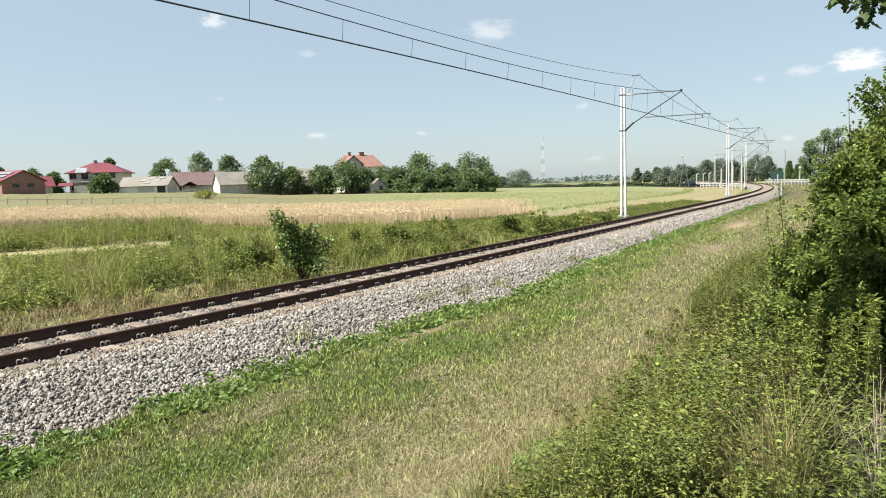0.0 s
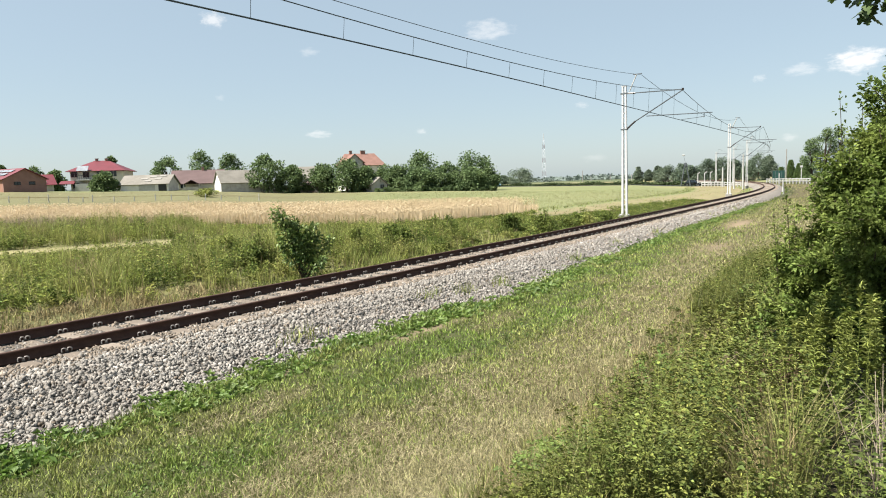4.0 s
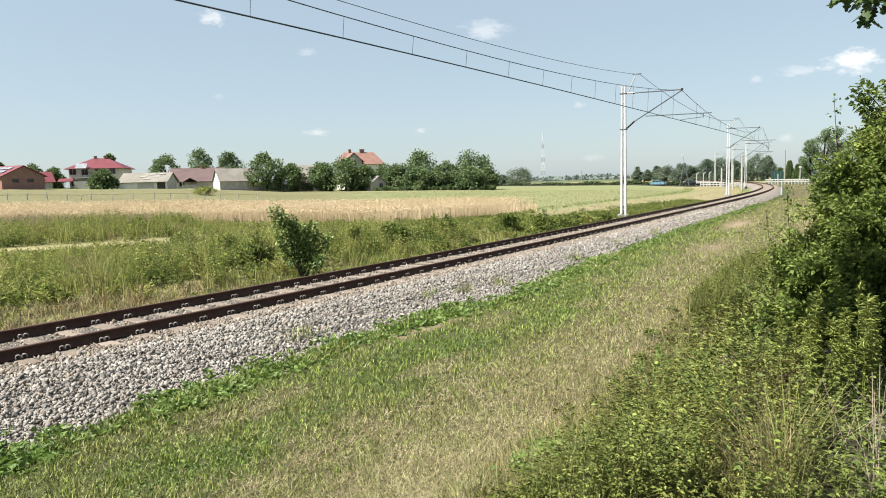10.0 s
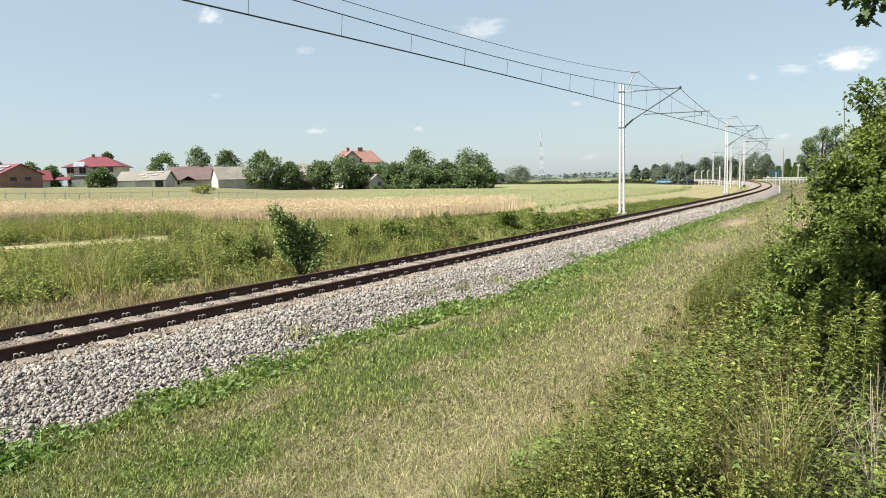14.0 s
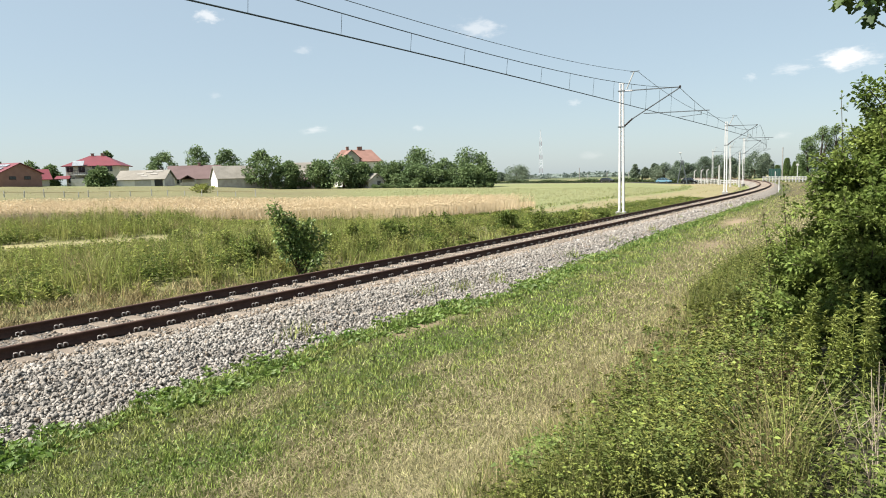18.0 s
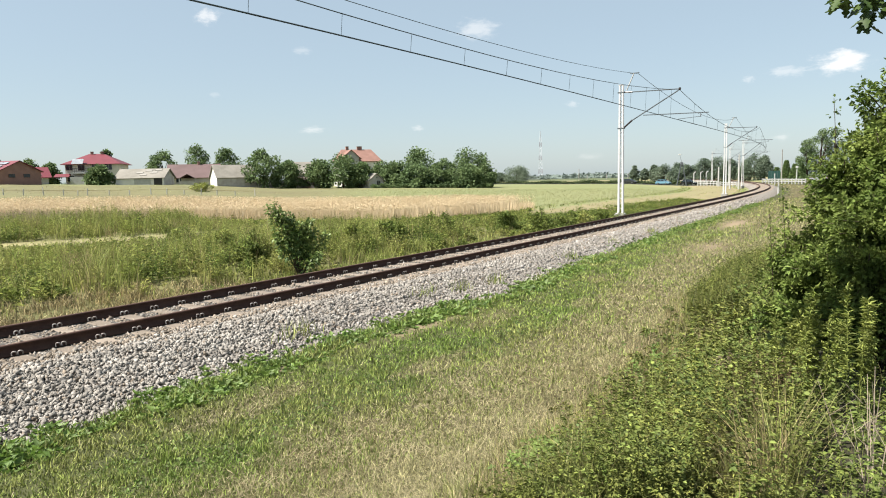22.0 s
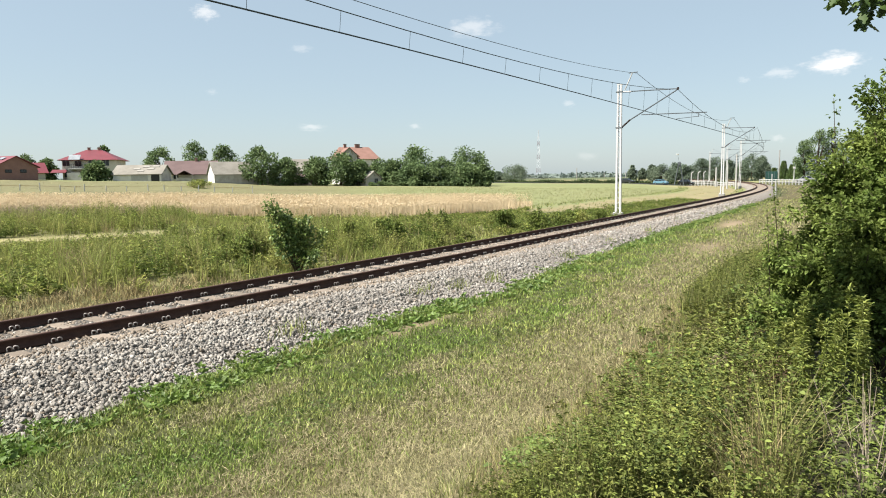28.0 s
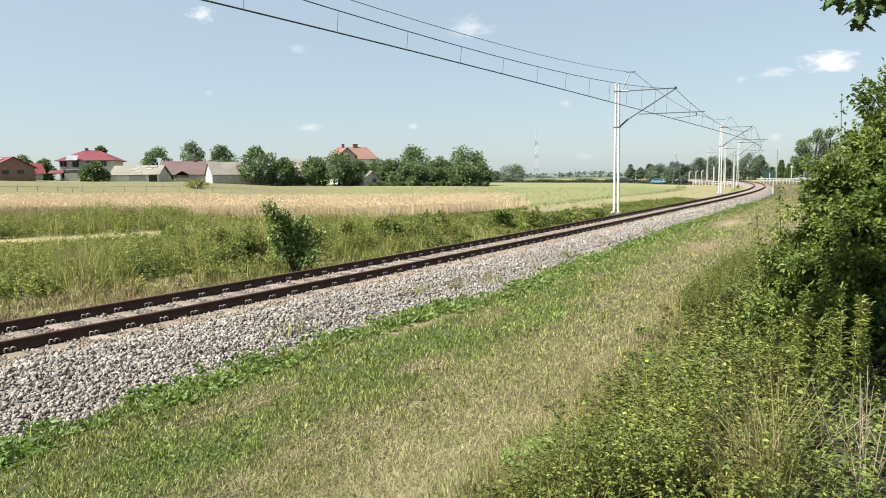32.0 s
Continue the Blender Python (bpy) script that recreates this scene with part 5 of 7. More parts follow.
def dry_fern():
    """A withered drooping frond that lies over the weeds."""
    r = rnd(66)
    for a, d, turn in ((26.84, 6.3, 150), (26.25, 6.5, 195), (27.3, 6.6, 170)):
        x, y = polar(a, d)
        t = thing("dry_frond", x, y, gz(x, y), "pale withered plume drooping over the weeds", "plant", turn)
        u = np.linspace(0, 1, 9)
        pts = np.stack([0.42 * u ** 1.6, 0.0 * u, 0.42 * np.sin(u * 2.2)], 1)
        part("stem", tube("stem", pts, 0.0028 - 0.0018 * u, M["weed_dry"]), None, t)
        n = 150
        q = r.uniform(0.45, 1, n)
        c = np.stack([np.interp(q, u, pts[:, k]) for k in range(3)], 1)
        g = r.normal(0, 1, (n, 3)) * [0.5, 1.0, 0.4] + [0.5, 0, -0.3]
        part("plume", mesh_from("plume", *leaves(c, g, r.uniform(0.03, 0.08, n), 0.009, r), M["brown_grass"]), None, t)["kind"] = "stuff"
    # bare dead branches at the foot of the shrub
    x, y = polar(34.4, 3.75)
    t = thing("dead_branch", x, y, gz(x, y), "bare grey-brown dead twigs sticking up from the bank", "branch")
    for k in range(13):
        a, h = r.uniform(0, 6.28), r.uniform(0.25, 0.62)
        b = (0.05 * math.cos(a), 0.05 * math.sin(a), -0.02)
        e = (0.26 * math.cos(a) * r.uniform(0.3, 1), 0.26 * math.sin(a), h)
        twig = part("twig", barred(b, e, 0.003, 0.0014, 5), M["pale_twig"], t)
        for u in (0.45, 0.7):
            q = [b[i] + (e[i] - b[i]) * u for i in range(3)]
            part("side_twig", barred(q, (q[0] + r.normal(0, 0.06), q[1] + r.normal(0, 0.06), q[2] + 0.13), 0.002, 0.0009, 4), M["pale_twig"], twig)
    # a dark broad-leaved plant close to the viewpoint
    x, y = polar(25.0, 4.0)
    leafy_bush("dark_leaf_plant", x, y, 0.42, 0.2, M["bank_dark"], 67, "dark broad-leaved plant standing among the bank weeds", 0.062, 260, "plant", 7)


dry_fern()


SLENDER = []


def goldenrod_plants():
    """Tall single plants with narrow arching leaves, each a thing of its own."""
    r = rnd(71)
    spots = [(30.35, 5.6, 0.98), (32.46, 5.6, 0.98), (29.19, 5.6, 0.76), (28.36, 5.7, 0.78), (31.3, 5.3, 0.72), (31.9, 6.2, 1.0), (33.4, 5.5, 0.9),
             (30.0, 6.4, 0.85), (34.2, 5.9, 0.9), (28.0, 6.3, 0.6)]
    for a, d, h in spots:
        x, y = polar(a, d)
        t = thing("goldenrod", x, y, gz(x, y), "tall yellow-green goldenrod with narrow leaves on the bank", "plant", group="goldenrod on the bank")
        SLENDER.append((t, r.uniform(0, 6.28), 1.3, r.uniform(1.3, 2.0)))
        for k in range(3):
            p = np.concatenate([r.normal(0, 0.045, (1, 2)), np.zeros((1, 1))], 1)
            hh = h * (1.0 if k == 0 else r.uniform(0.65, 0.95))
            st, lf = stems_with_leaves(r, p, np.array([hh]), 0.008, 0.085, 0.013, 74, 0.14, 0.75, 0.3, 0.97)
            tip = st[0][2]
            m = 26
            g = np.concatenate([r.normal(0, 1, (m, 2)), r.uniform(0.2, 1.2, (m, 1))], 1)
            plume = leaves(tip + np.stack([np.zeros(m), np.zeros(m), r.uniform(-0.1, 0.02, m)], 1) * [1, 1, 1], g, r.uniform(0.03, 0.075, m), 0.010, r)
            stalk = part("stalk", mesh_from("stalk", *st, M["goldenrod"]), None, t)
            part("leaf_spray", mesh_from("leaf_spray", *joined(lf, plume), M["goldenrod"]), None, stalk)["kind"] = "stuff"


goldenrod_plants()


SWAYING = []


def roadside_shrub():
    """The big shrub beside the strip: a trunk clump and boughs that sway."""
    r = rnd(81)
    cx, cy = polar(35.68, 8.6)
    z = gz(cx, cy)
    t = thing("hornbeam_shrub", cx, cy, z, "large dark green leafy shrub beside the mown strip", "shrub")
    bm = bmesh.new()
    for k in range(6):
        a = k * 1.05 + 0.3
        bar(bm, (0.08 * math.cos(a), 0.08 * math.sin(a), -0.1), (0.5 * math.cos(a), 0.5 * math.sin(a), 1.5), 0.05, 0.025, 6)
    part("trunk", bm, M["twig"], t, "several grey-brown stems")
    # boughs: (towards the picture's left is -u), rise, spread, leaf count
    ax = Vector((math.cos(radians(35.68)), -math.sin(radians(35.68)), 0))
    ay = Vector((math.sin(radians(35.68)), math.cos(radians(35.68)), 0))
    crown = [(-0.25, 0.0, 2.95), (-0.1, 0.3, 3.15), (0.3, -0.1, 3.25), (-0.42, 0.1, 2.55), (-0.58, -0.1, 2.2), (-0.22, -0.4, 2.4), (0.1, -0.6, 2.6), (-0.72, 0.1, 1.85),
             (-0.48, -0.5, 1.75), (-0.12, -0.7, 1.9), (0.3, -0.9, 1.6), (-0.92, 0.0, 1.4), (-0.68, -0.45, 1.2), (-0.3, -0.8, 1.3), (-1.12, 0.0, 1.0),
             (-1.15, -0.2, 0.62), (-0.8, -0.6, 0.7), (-0.4, -0.9, 0.75), (0.2, -1.0, 0.9), (0.7, 0.2, 2.9)]
    for u, v, h in crown:
        rad, cnt = 0.34 + 0.05 * r.uniform(-1, 1), 3000
        top = ax * u + ay * v + Vector((0, 0, h))
        foot = ax * u * 0.35 + ay * v * 0.35 + Vector((0, 0, 0.45 * h))
        bough = part("bough", barred((0, 0, 0), top - foot, 0.028, 0.006, 6), M["twig"], t)
        bough.location = foot
        # shoots off the bough, leaves along the shoots
        pts, ways = [], []
        bt = bmesh.new()
        shoots = 32
        for k in range(shoots):
            base = (top - foot) * r.uniform(0.3, 1.0)
            d = Vector(r.normal(0, 1, 3)) * 0.8 + Vector((0, 0, 0.7)) + ax * u * 0.7 + ay * v * 0.4
            d.normalize()
            end = base + d * rad * r.uniform(0.6, 1.25)
            bar(bt, base, end, 0.007, 0.003, 4)
            m = int(1.7 * cnt) // shoots
            q = r.uniform(0.15, 1.08, m)
            c = np.array(base)[None] + (np.array(end) - np.array(base))[None] * q[:, None]
            g = r.normal(0, 1, (m, 3))
            g /= np.linalg.norm(g, axis=1)[:, None]
            pts.append(c + g * 0.06)
            ways.append(g + np.array(d) * 0.5)
        part("twig_spray", bt, M["twig"], bough)
        pts = np.concatenate(pts)
        ln = 0.048 * r.uniform(0.6, 1.35, len(pts))
        part("leaves", mesh_from("leaves", *leaves(pts, np.concatenate(ways), ln, ln * 0.7, r), M["shrub"]), None, bough)
        SWAYING.append((bough, r.uniform(0, 6.28), 0.35 + 0.25 * h, r.uniform(1.2, 1.9)))
    return t


roadside_shrub()


def sprig():
    """A thin arching shoot with small leaves that leans out over the strip."""
    r = rnd(83)
    for a, d, h, lean in ((27.55, 8.6, 1.88, -0.05), (28.6, 8.6, 2.2, -0.04), (28.1, 8.7, 1.6, -0.08), (29.0, 8.8, 1.75, -0.06), (32.3, 8.6, 3.12, -0.03), (33.3, 8.8, 3.0, 0.02)):
        x, y = polar(a, d)
        t = thing("young_shoot", x, y, gz(x, y), "thin leafy shoot at the edge of the shrub", "plant")
        SLENDER.append((t, r.uniform(0, 6.28), 1.6, r.uniform(1.1, 1.7)))
        u = np.linspace(0, 1, 8)
        pts = np.stack([lean * u ** 2 * 2, 0.1 * u, h * u], 1)
        part("stem", tube("stem", pts, 0.009 - 0.006 * u, M["twig"]), None, t)
        n = 150
        q = r.uniform(0.3, 1, n)
        c = np.stack([np.interp(q, u, pts[:, k]) for k in range(3)], 1) + r.normal(0, 0.03, (n, 3))
        g = r.normal(0, 1, (n, 3))
        part("leaves", mesh_from("leaves", *leaves(c, g, r.uniform(0.025, 0.055, n), 0.03, r), M["shrub"]), None, t)


sprig()


def oak_bough():
    """The bough of an oak that hangs into the top of the view."""
    r = rnd(85)
    x, y = polar(35.02, 3.4)
    t = thing("oak_bough", x, y, 2.98, "hanging oak bough with dark lobed leaves", "branch")
    bm = bmesh.new()
    bar(bm, (0.5, 0.3, 0.35), (0.0, 0.0, 0.05), 0.016, 0.008, 6)
    bar(bm, (0.0, 0.0, 0.05), (-0.24, -0.02, 0.0), 0.008, 0.003, 5)
    bar(bm, (0.05, 0.02, 0.07), (-0.1, 0.05, -0.06), 0.006, 0.003, 5)
    part("twig_spray", bm, M["twig"], t)
    # lobed leaf: a strip whose half-width swells and shrinks
    u = np.linspace(0, 1, 15)
    half = (0.1 + 0.42 * np.sin(math.pi * u ** 0.8) * (0.62 + 0.38 * np.cos(u * 8 * math.pi))) * 0.55
    left = np.stack([u, half, 0.10 * np.abs(half)], 1)
    mid = np.stack([u, np.zeros(15), np.zeros(15)], 1)
    right = left * [1, -1, 1]
    base = np.concatenate([left, mid, right])
    i = np.arange(14)
    f = np.concatenate([np.stack([i, i + 1, i + 16, i + 15], 1), np.stack([i + 15, i + 16, i + 31, i + 30], 1)])
    me = mesh_from("oak_leaf", base, f, M["oak"], True)
    spots = [(-0.26, -0.02, 0.0), (-0.2, 0.0, 0.0), (-0.12, 0.05, -0.06), (-0.08, 0.03, -0.03), (-0.1, -0.03, 0.02), (0.0, 0.0, 0.05), (0.03, 0.0, 0.05), (0.1, 0.05, 0.1), (0.15, 0.1, 0.13), (0.22, 0.12, 0.17)]
    for k in range(84):
        a = Vector(spots[k % len(spots)]) + Vector(r.normal(0, 0.034, 3))
        leaf = part("leaf", me, None, t)
        leaf.matrix_basis = Matrix.LocRotScale(a, Euler((r.uniform(-0.8, 0.8), r.uniform(0.1, 1.1), r.uniform(0, 6.28))), (1, 1, 1)) @ Matrix.Scale(r.uniform(0.07, 0.12), 4)
    return t


OAK = oak_bough()


def unseen_oak():
    """Unseen oak that overhangs the bank from beside the viewpoint, added for its shade."""
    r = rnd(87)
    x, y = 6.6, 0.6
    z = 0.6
    t = thing("unseen_oak", x, y, z, "unseen tall oak overhanging the bank, added for its shade", "tree")
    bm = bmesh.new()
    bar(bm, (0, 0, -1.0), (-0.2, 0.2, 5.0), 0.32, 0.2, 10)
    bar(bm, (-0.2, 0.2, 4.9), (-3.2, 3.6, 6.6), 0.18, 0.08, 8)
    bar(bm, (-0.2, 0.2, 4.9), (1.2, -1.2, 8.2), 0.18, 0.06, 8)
    # limb out to the clump that is added as a shade caster
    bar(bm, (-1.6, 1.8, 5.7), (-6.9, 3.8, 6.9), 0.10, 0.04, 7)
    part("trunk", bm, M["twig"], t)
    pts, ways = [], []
    # the first clump is set so its shadow falls on the shrub's foot
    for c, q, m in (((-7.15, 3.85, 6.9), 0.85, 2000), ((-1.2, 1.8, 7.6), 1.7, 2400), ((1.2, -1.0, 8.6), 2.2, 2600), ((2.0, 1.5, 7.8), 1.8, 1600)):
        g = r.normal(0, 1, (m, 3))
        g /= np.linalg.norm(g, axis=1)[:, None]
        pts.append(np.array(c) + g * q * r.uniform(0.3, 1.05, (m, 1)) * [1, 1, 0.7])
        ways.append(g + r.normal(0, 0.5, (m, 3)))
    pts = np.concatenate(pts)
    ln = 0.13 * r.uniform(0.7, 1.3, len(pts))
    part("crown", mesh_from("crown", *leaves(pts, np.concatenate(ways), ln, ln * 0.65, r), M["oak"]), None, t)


unseen_oak()


# ---- trees ----
def broadleaf(x, y, height, radius, seed, label, mat=None, leaf=0.3, count=3400, low=0.12, z=None, squash=1.0, name="tree"):
    """A tree: tapered trunk with limbs, and a crown of leaf clumps with gaps."""
    r = rnd(seed)
    z = gz(x, y) if z is None else z
    t = thing(name, x, y, z, label, "tree")
    bm = bmesh.new()
    bar(bm, (0, 0, -0.3), (0.05, 0, height * 0.5), 0.035 * height ** 0.9, 0.018 * height ** 0.9, 7)
    clumps = []
    n = 36
    for k in range(n):
        a = r.uniform(0, 2 * math.pi)
        u = r.uniform(0, 1)
        prof = math.sin(math.pi * min(1, 0.12 + 0.88 * u) ** 0.85) ** 0.6
        q = radius * prof * math.sqrt(r.uniform(0.25, 1))
        c = np.array([math.cos(a) * q, math.sin(a) * q * squash, height * (low + (0.84 - low) * u)])
        clumps.append((c, radius * r.uniform(0.26, 0.46)))
        if k < 9:
            bar(bm, (0, 0, height * (0.2 + 0.03 * k)), c, 0.01 * height, 0.003 * height, 5)
    part("trunk", bm, M["twig"], t)
    per = count // n
    pts, ways = [], []
    for c, q in clumps:
        g = r.normal(0, 1, (per, 3))
        g /= np.linalg.norm(g, axis=1)[:, None]
        pts.append(c + g * q * r.uniform(0.3, 1.02, (per, 1)) * [1, 1, 0.85])
        ways.append(g + r.normal(0, 0.5, (per, 3)))
    pts = np.concatenate(pts)
    pts[:, 2] = np.maximum(pts[:, 2], 0.2)
    ln = leaf * r.uniform(0.6, 1.4, len(pts))
    part("crown", mesh_from("crown", *leaves(pts, np.concatenate(ways), ln, ln * 0.75, r), mat or M["crown"]), None, t)
    return t


# bearing, distance, crown width, foot and top heights of the trees round the village
VILLAGE_TREES = [
    (-27.3, 153, 4.6, 4.15), (-26.75, 185, 5.09, 9.6), (-31.84, 195, 4.26, 7.16),
    (-30.58, 190, 4.63, 5.66), (-22.76, 190, 7.00, 10.00), (-20.10, 188, 8.32, 11.30),
    (-17.84, 190, 6.85, 11.27), (-14.92, 150, 7.64, 9.03), (-12.91, 149, 5.88, 6.28),
    (-10.30, 149, 6.36, 6.85), (-8.27, 148, 9.4, 7.6), (-6.66, 147, 6.02, 5.56),
    (-3.71, 150, 6.72, 6.22), (-1.59, 154, 9.45, 9.85), (-1.88, 146, 6.94, 5.30),
    (0.50, 148, 6.78, 6.66), (2.87, 153, 9.51, 9.52), (2.48, 146, 7.82, 5.30),
    (4.06, 150, 4.52, 5.18), (-33.84, 170, 2.63, 6.11), (-5.0, 162, 6.2, 6.6), (-6.6, 160, 5.0, 6.4),
]
for k, (a, d, w, h) in enumerate(VILLAGE_TREES):
    tx, ty = polar(a, d)
    broadleaf(tx, ty, h, w / 2, 200 + k, "round green broadleaf tree beside the farm buildings", leaf=0.46, count=4300, low=0.06)

# the hedge of low shrubs in front of the village trees
for k, a in enumerate(np.linspace(-5.53, 4.35, 15)):
    tx, ty = polar(float(a), 143.5)
    leafy_bush("hedge_bush", tx, ty, 1.0 + 0.35 * math.sin(k * 2.3), 1.1, M["crown"], 300 + k, "low green hedge bush along the field edge", 0.3, 500, lobes=6)
tx, ty = polar(-19.88, 108)
leafy_bush("willow_bush", tx, ty, 1.7, 1.9, M["weed"], 330, "grey-green bush standing in the field", 0.22, 1600, lobes=10)

# farther trees towards the crossing
for k, (a, d, w, h) in enumerate([
    (6.81, 330, 14.35, 7.94), (5.34, 340, 8.17, 4.39), (16.75, 330, 4.19, 7.65), (17.57, 330, 4.15, 5.99),
    (18.33, 325, 4.81, 8.01), (19.09, 260, 8.43, 6.80), (20.19, 265, 7.47, 7.75), (20.92, 262, 6.72, 7.20),
    (22.21, 270, 8.01, 9.51), (23.18, 268, 8.42, 9.80), (24.14, 266, 5.75, 8.40),
    (25.85, 235, 7.89, 10.25), (26.57, 238, 5.27, 8.47), (25.24, 240, 4.75, 7.51),
    (29.5, 196, 5.0, 12.2), (30.35, 198, 7.2, 15.6), (31.35, 199, 7.2, 15.2), (32.6, 197, 7.2, 14.0),
]):
    tx, ty = polar(a, d)
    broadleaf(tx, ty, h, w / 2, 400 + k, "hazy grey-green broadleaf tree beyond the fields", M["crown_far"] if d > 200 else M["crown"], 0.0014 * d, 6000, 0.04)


def conifer(x, y, height, radius, seed):
    r = rnd(seed)
    t = thing("spruce", x, y, gz(x, y), "dark green spruce near the level crossing", "tree")
    part("trunk", barred((0, 0, -0.2), (0, 0, height * 0.95), 0.16, 0.03, 7), M["twig"], t)
    n = 1500
    u = r.uniform(0.05, 1, n)
    a = r.uniform(0, 2 * math.pi, n)
    q = radius * (1 - u) * r.uniform(0.5, 1.1, n) + 0.05
    p = np.stack([np.cos(a) * q, np.sin(a) * q, height * u], 1)
    w = np.stack([np.cos(a), np.sin(a), np.full(n, -0.35)], 1)
    part("crown", mesh_from("crown", *leaves(p, w, 0.7, 0.3, r), M["bramble"]), None, t)


for k, (a, d, w, h) in enumerate([(28.09, 225, 2.73, 5.84), (28.67, 222, 2.96, 4.72), (27.43, 232, 2.84, 3.92), (29.12, 215, 3.12, 4.87)]):
    tx, ty = polar(a, d)
    conifer(tx, ty, h, w / 2, 440 + k)


def far_woods():
    """The low line of woods along the horizon."""
    r = rnd(450)
    n = 36000
    az = r.uniform(-45, 45, n)
    d = r.uniform(520, 760, n)
    x, y = polar(az, d)
    top = 8.0 + 3.5 * wave(az, az * 0.3, 1.4, 2.0) + 2.0 * wave(az, az, 0.35, 4.0) + 5.0 * smooth(az, 16, 24)
    z = ground_z(x, y) + np.clip(top * 0.36, 1.5, 20) * r.uniform(0, 1, n) ** 1.7
    g = r.normal(0, 1, (n, 3))
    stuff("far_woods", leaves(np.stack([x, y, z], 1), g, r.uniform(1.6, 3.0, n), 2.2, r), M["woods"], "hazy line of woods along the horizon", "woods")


far_woods()


# ---- village buildings ----
def slab(bm, a, b, c, d, thick):
    """A roof slope: four corners, given thickness downwards."""
    up = [Vector(p) for p in (a, b, c, d)]
    n = (up[1] - up[0]).cross(up[3] - up[0]).normalized()
    if n.z < 0:
        n = -n
    lo = [p - n * thick for p in up]
    vs = [bm.verts.new(p) for p in up + lo]
    for q in ((0, 1, 2, 3), (7, 6, 5, 4), (0, 4, 5, 1), (1, 5, 6, 2), (2, 6, 7, 3), (3, 7, 4, 0)):
        bm.faces.new([vs[i] for i in q])
    bmesh.ops.recalc_face_normals(bm, faces=bm.faces)
    return bm


def window(parent, x, z, w, h, y=-0.0, frame_mat="white", name="window"):
    """A window set in the front wall: frame, pane and sill."""
    wd = new(name)
    wd.parent = parent
    wd.location = (x, y, z)
    part("frame", boxed(-w / 2 - 0.07, -0.05, -0.07, w / 2 + 0.07, 0.03, h + 0.07, bevel=0.02), M[frame_mat], wd)
    part("pane", boxed(-w / 2, -0.07, 0, -0.03, -0.045, h), M["glass"], wd)
    part("pane", boxed(0.03, -0.07, 0, w / 2, -0.045, h), M["glass"], wd)
    return wd


def gable_house(name, az, dist, turn, w, d, wall, rise, walls, roof, label, category, ridge="x", overhang=0.35, gable_mat=None, z=None, hip=0.0):
    """A house on its own ground: four walls with gables, two (or four) roof slopes. The front wall lies at y=0; turn is from facing the camera."""
    x, y = polar(az, dist)
    t = thing(name, x, y, (gz(x, y) if z is None else z) - 0.1, label, category, -az + turn)
    th = 0.3
    o = overhang
    part("front_wall", boxed(-w / 2, 0, 0, w / 2, th, wall), M[walls], t)
    part("back_wall", boxed(-w / 2, d - th, 0, w / 2, d, wall), M[walls], t)
    part("side_wall", boxed(-w / 2, th, 0, -w / 2 + th, d - th, wall), M[gable_mat or walls], t)
    part("side_wall", boxed(w / 2 - th, th, 0, w / 2, d - th, wall), M[gable_mat or walls], t)
    g = M[gable_mat or walls]
    if ridge == "x":
        m = d / 2
        k = rise / m
        e = wall - o * k
        hp = hip * w / 2
        if hip:
            for ys in (-o, d + o):
                slab_bm = slab(bmesh.new(), (-w / 2 - o, ys, e), (w / 2 + o, ys, e), (w / 2 - hp, m, wall + rise), (-w / 2 + hp, m, wall + rise), 0.12)
                part("roof_slope", slab_bm, M[roof], t)
            for sx in (-1, 1):
                bm = bmesh.new()
                f = [(sx * (w / 2 + o), -o, e), (sx * (w / 2 + o), d + o, e), (sx * (w / 2 - hp), m + 0.01, wall + rise), (sx * (w / 2 - hp), m - 0.01, wall + rise)]
                part("roof_slope", slab(bm, *f, 0.12), M[roof], t)
        else:
            for sx in (-1, 1):
                bm = bmesh.new()
                x0, x1 = sorted((sx * w / 2, sx * (w / 2 - th)))
                a = [bm.verts.new(p) for p in ((x0, 0, wall), (x0, d, wall), (x0, m, wall + rise - 0.05), (x1, 0, wall), (x1, d, wall), (x1, m, wall + rise - 0.05))]
                for q in ((0, 1, 2), (5, 4, 3), (0, 3, 4, 1), (1, 4, 5, 2), (2, 5, 3, 0)):
                    bm.faces.new([a[i] for i in q])
                bmesh.ops.recalc_face_normals(bm, faces=bm.faces)
                part("gable", bm, g, t)
            for ys in (-o, d + o):
                part("roof_slope", slab(bmesh.new(), (-w / 2 - o, ys, e), (w / 2 + o, ys, e), (w / 2 + o, m, wall + rise), (-w / 2 - o, m, wall + rise), 0.12), M[roof], t)
    else:
        k = rise / (w / 2)
        e = wall - o * k
        for y0, y1 in ((0, th), (d - th, d)):
            bm = bmesh.new()
            a = [bm.verts.new(p) for p in ((-w / 2, y0, wall), (w / 2, y0, wall), (0, y0, wall + rise - 0.05), (-w / 2, y1, wall), (w / 2, y1, wall), (0, y1, wall + rise - 0.05))]
            for q in ((0, 1, 2), (5, 4, 3), (0, 3, 4, 1), (1, 4, 5, 2), (2, 5, 3, 0)):
                bm.faces.new([a[i] for i in q])
            bmesh.ops.recalc_face_normals(bm, faces=bm.faces)
            part("gable", bm, g, t)
        for sx in (-1, 1):
            part("roof_slope", slab(bmesh.new(), (sx * (w / 2 + o), -o, e), (sx * (w / 2 + o), d + o, e), (0, d + o, wall + rise), (0, -o, wall + rise), 0.12), M[roof], t)
    return t


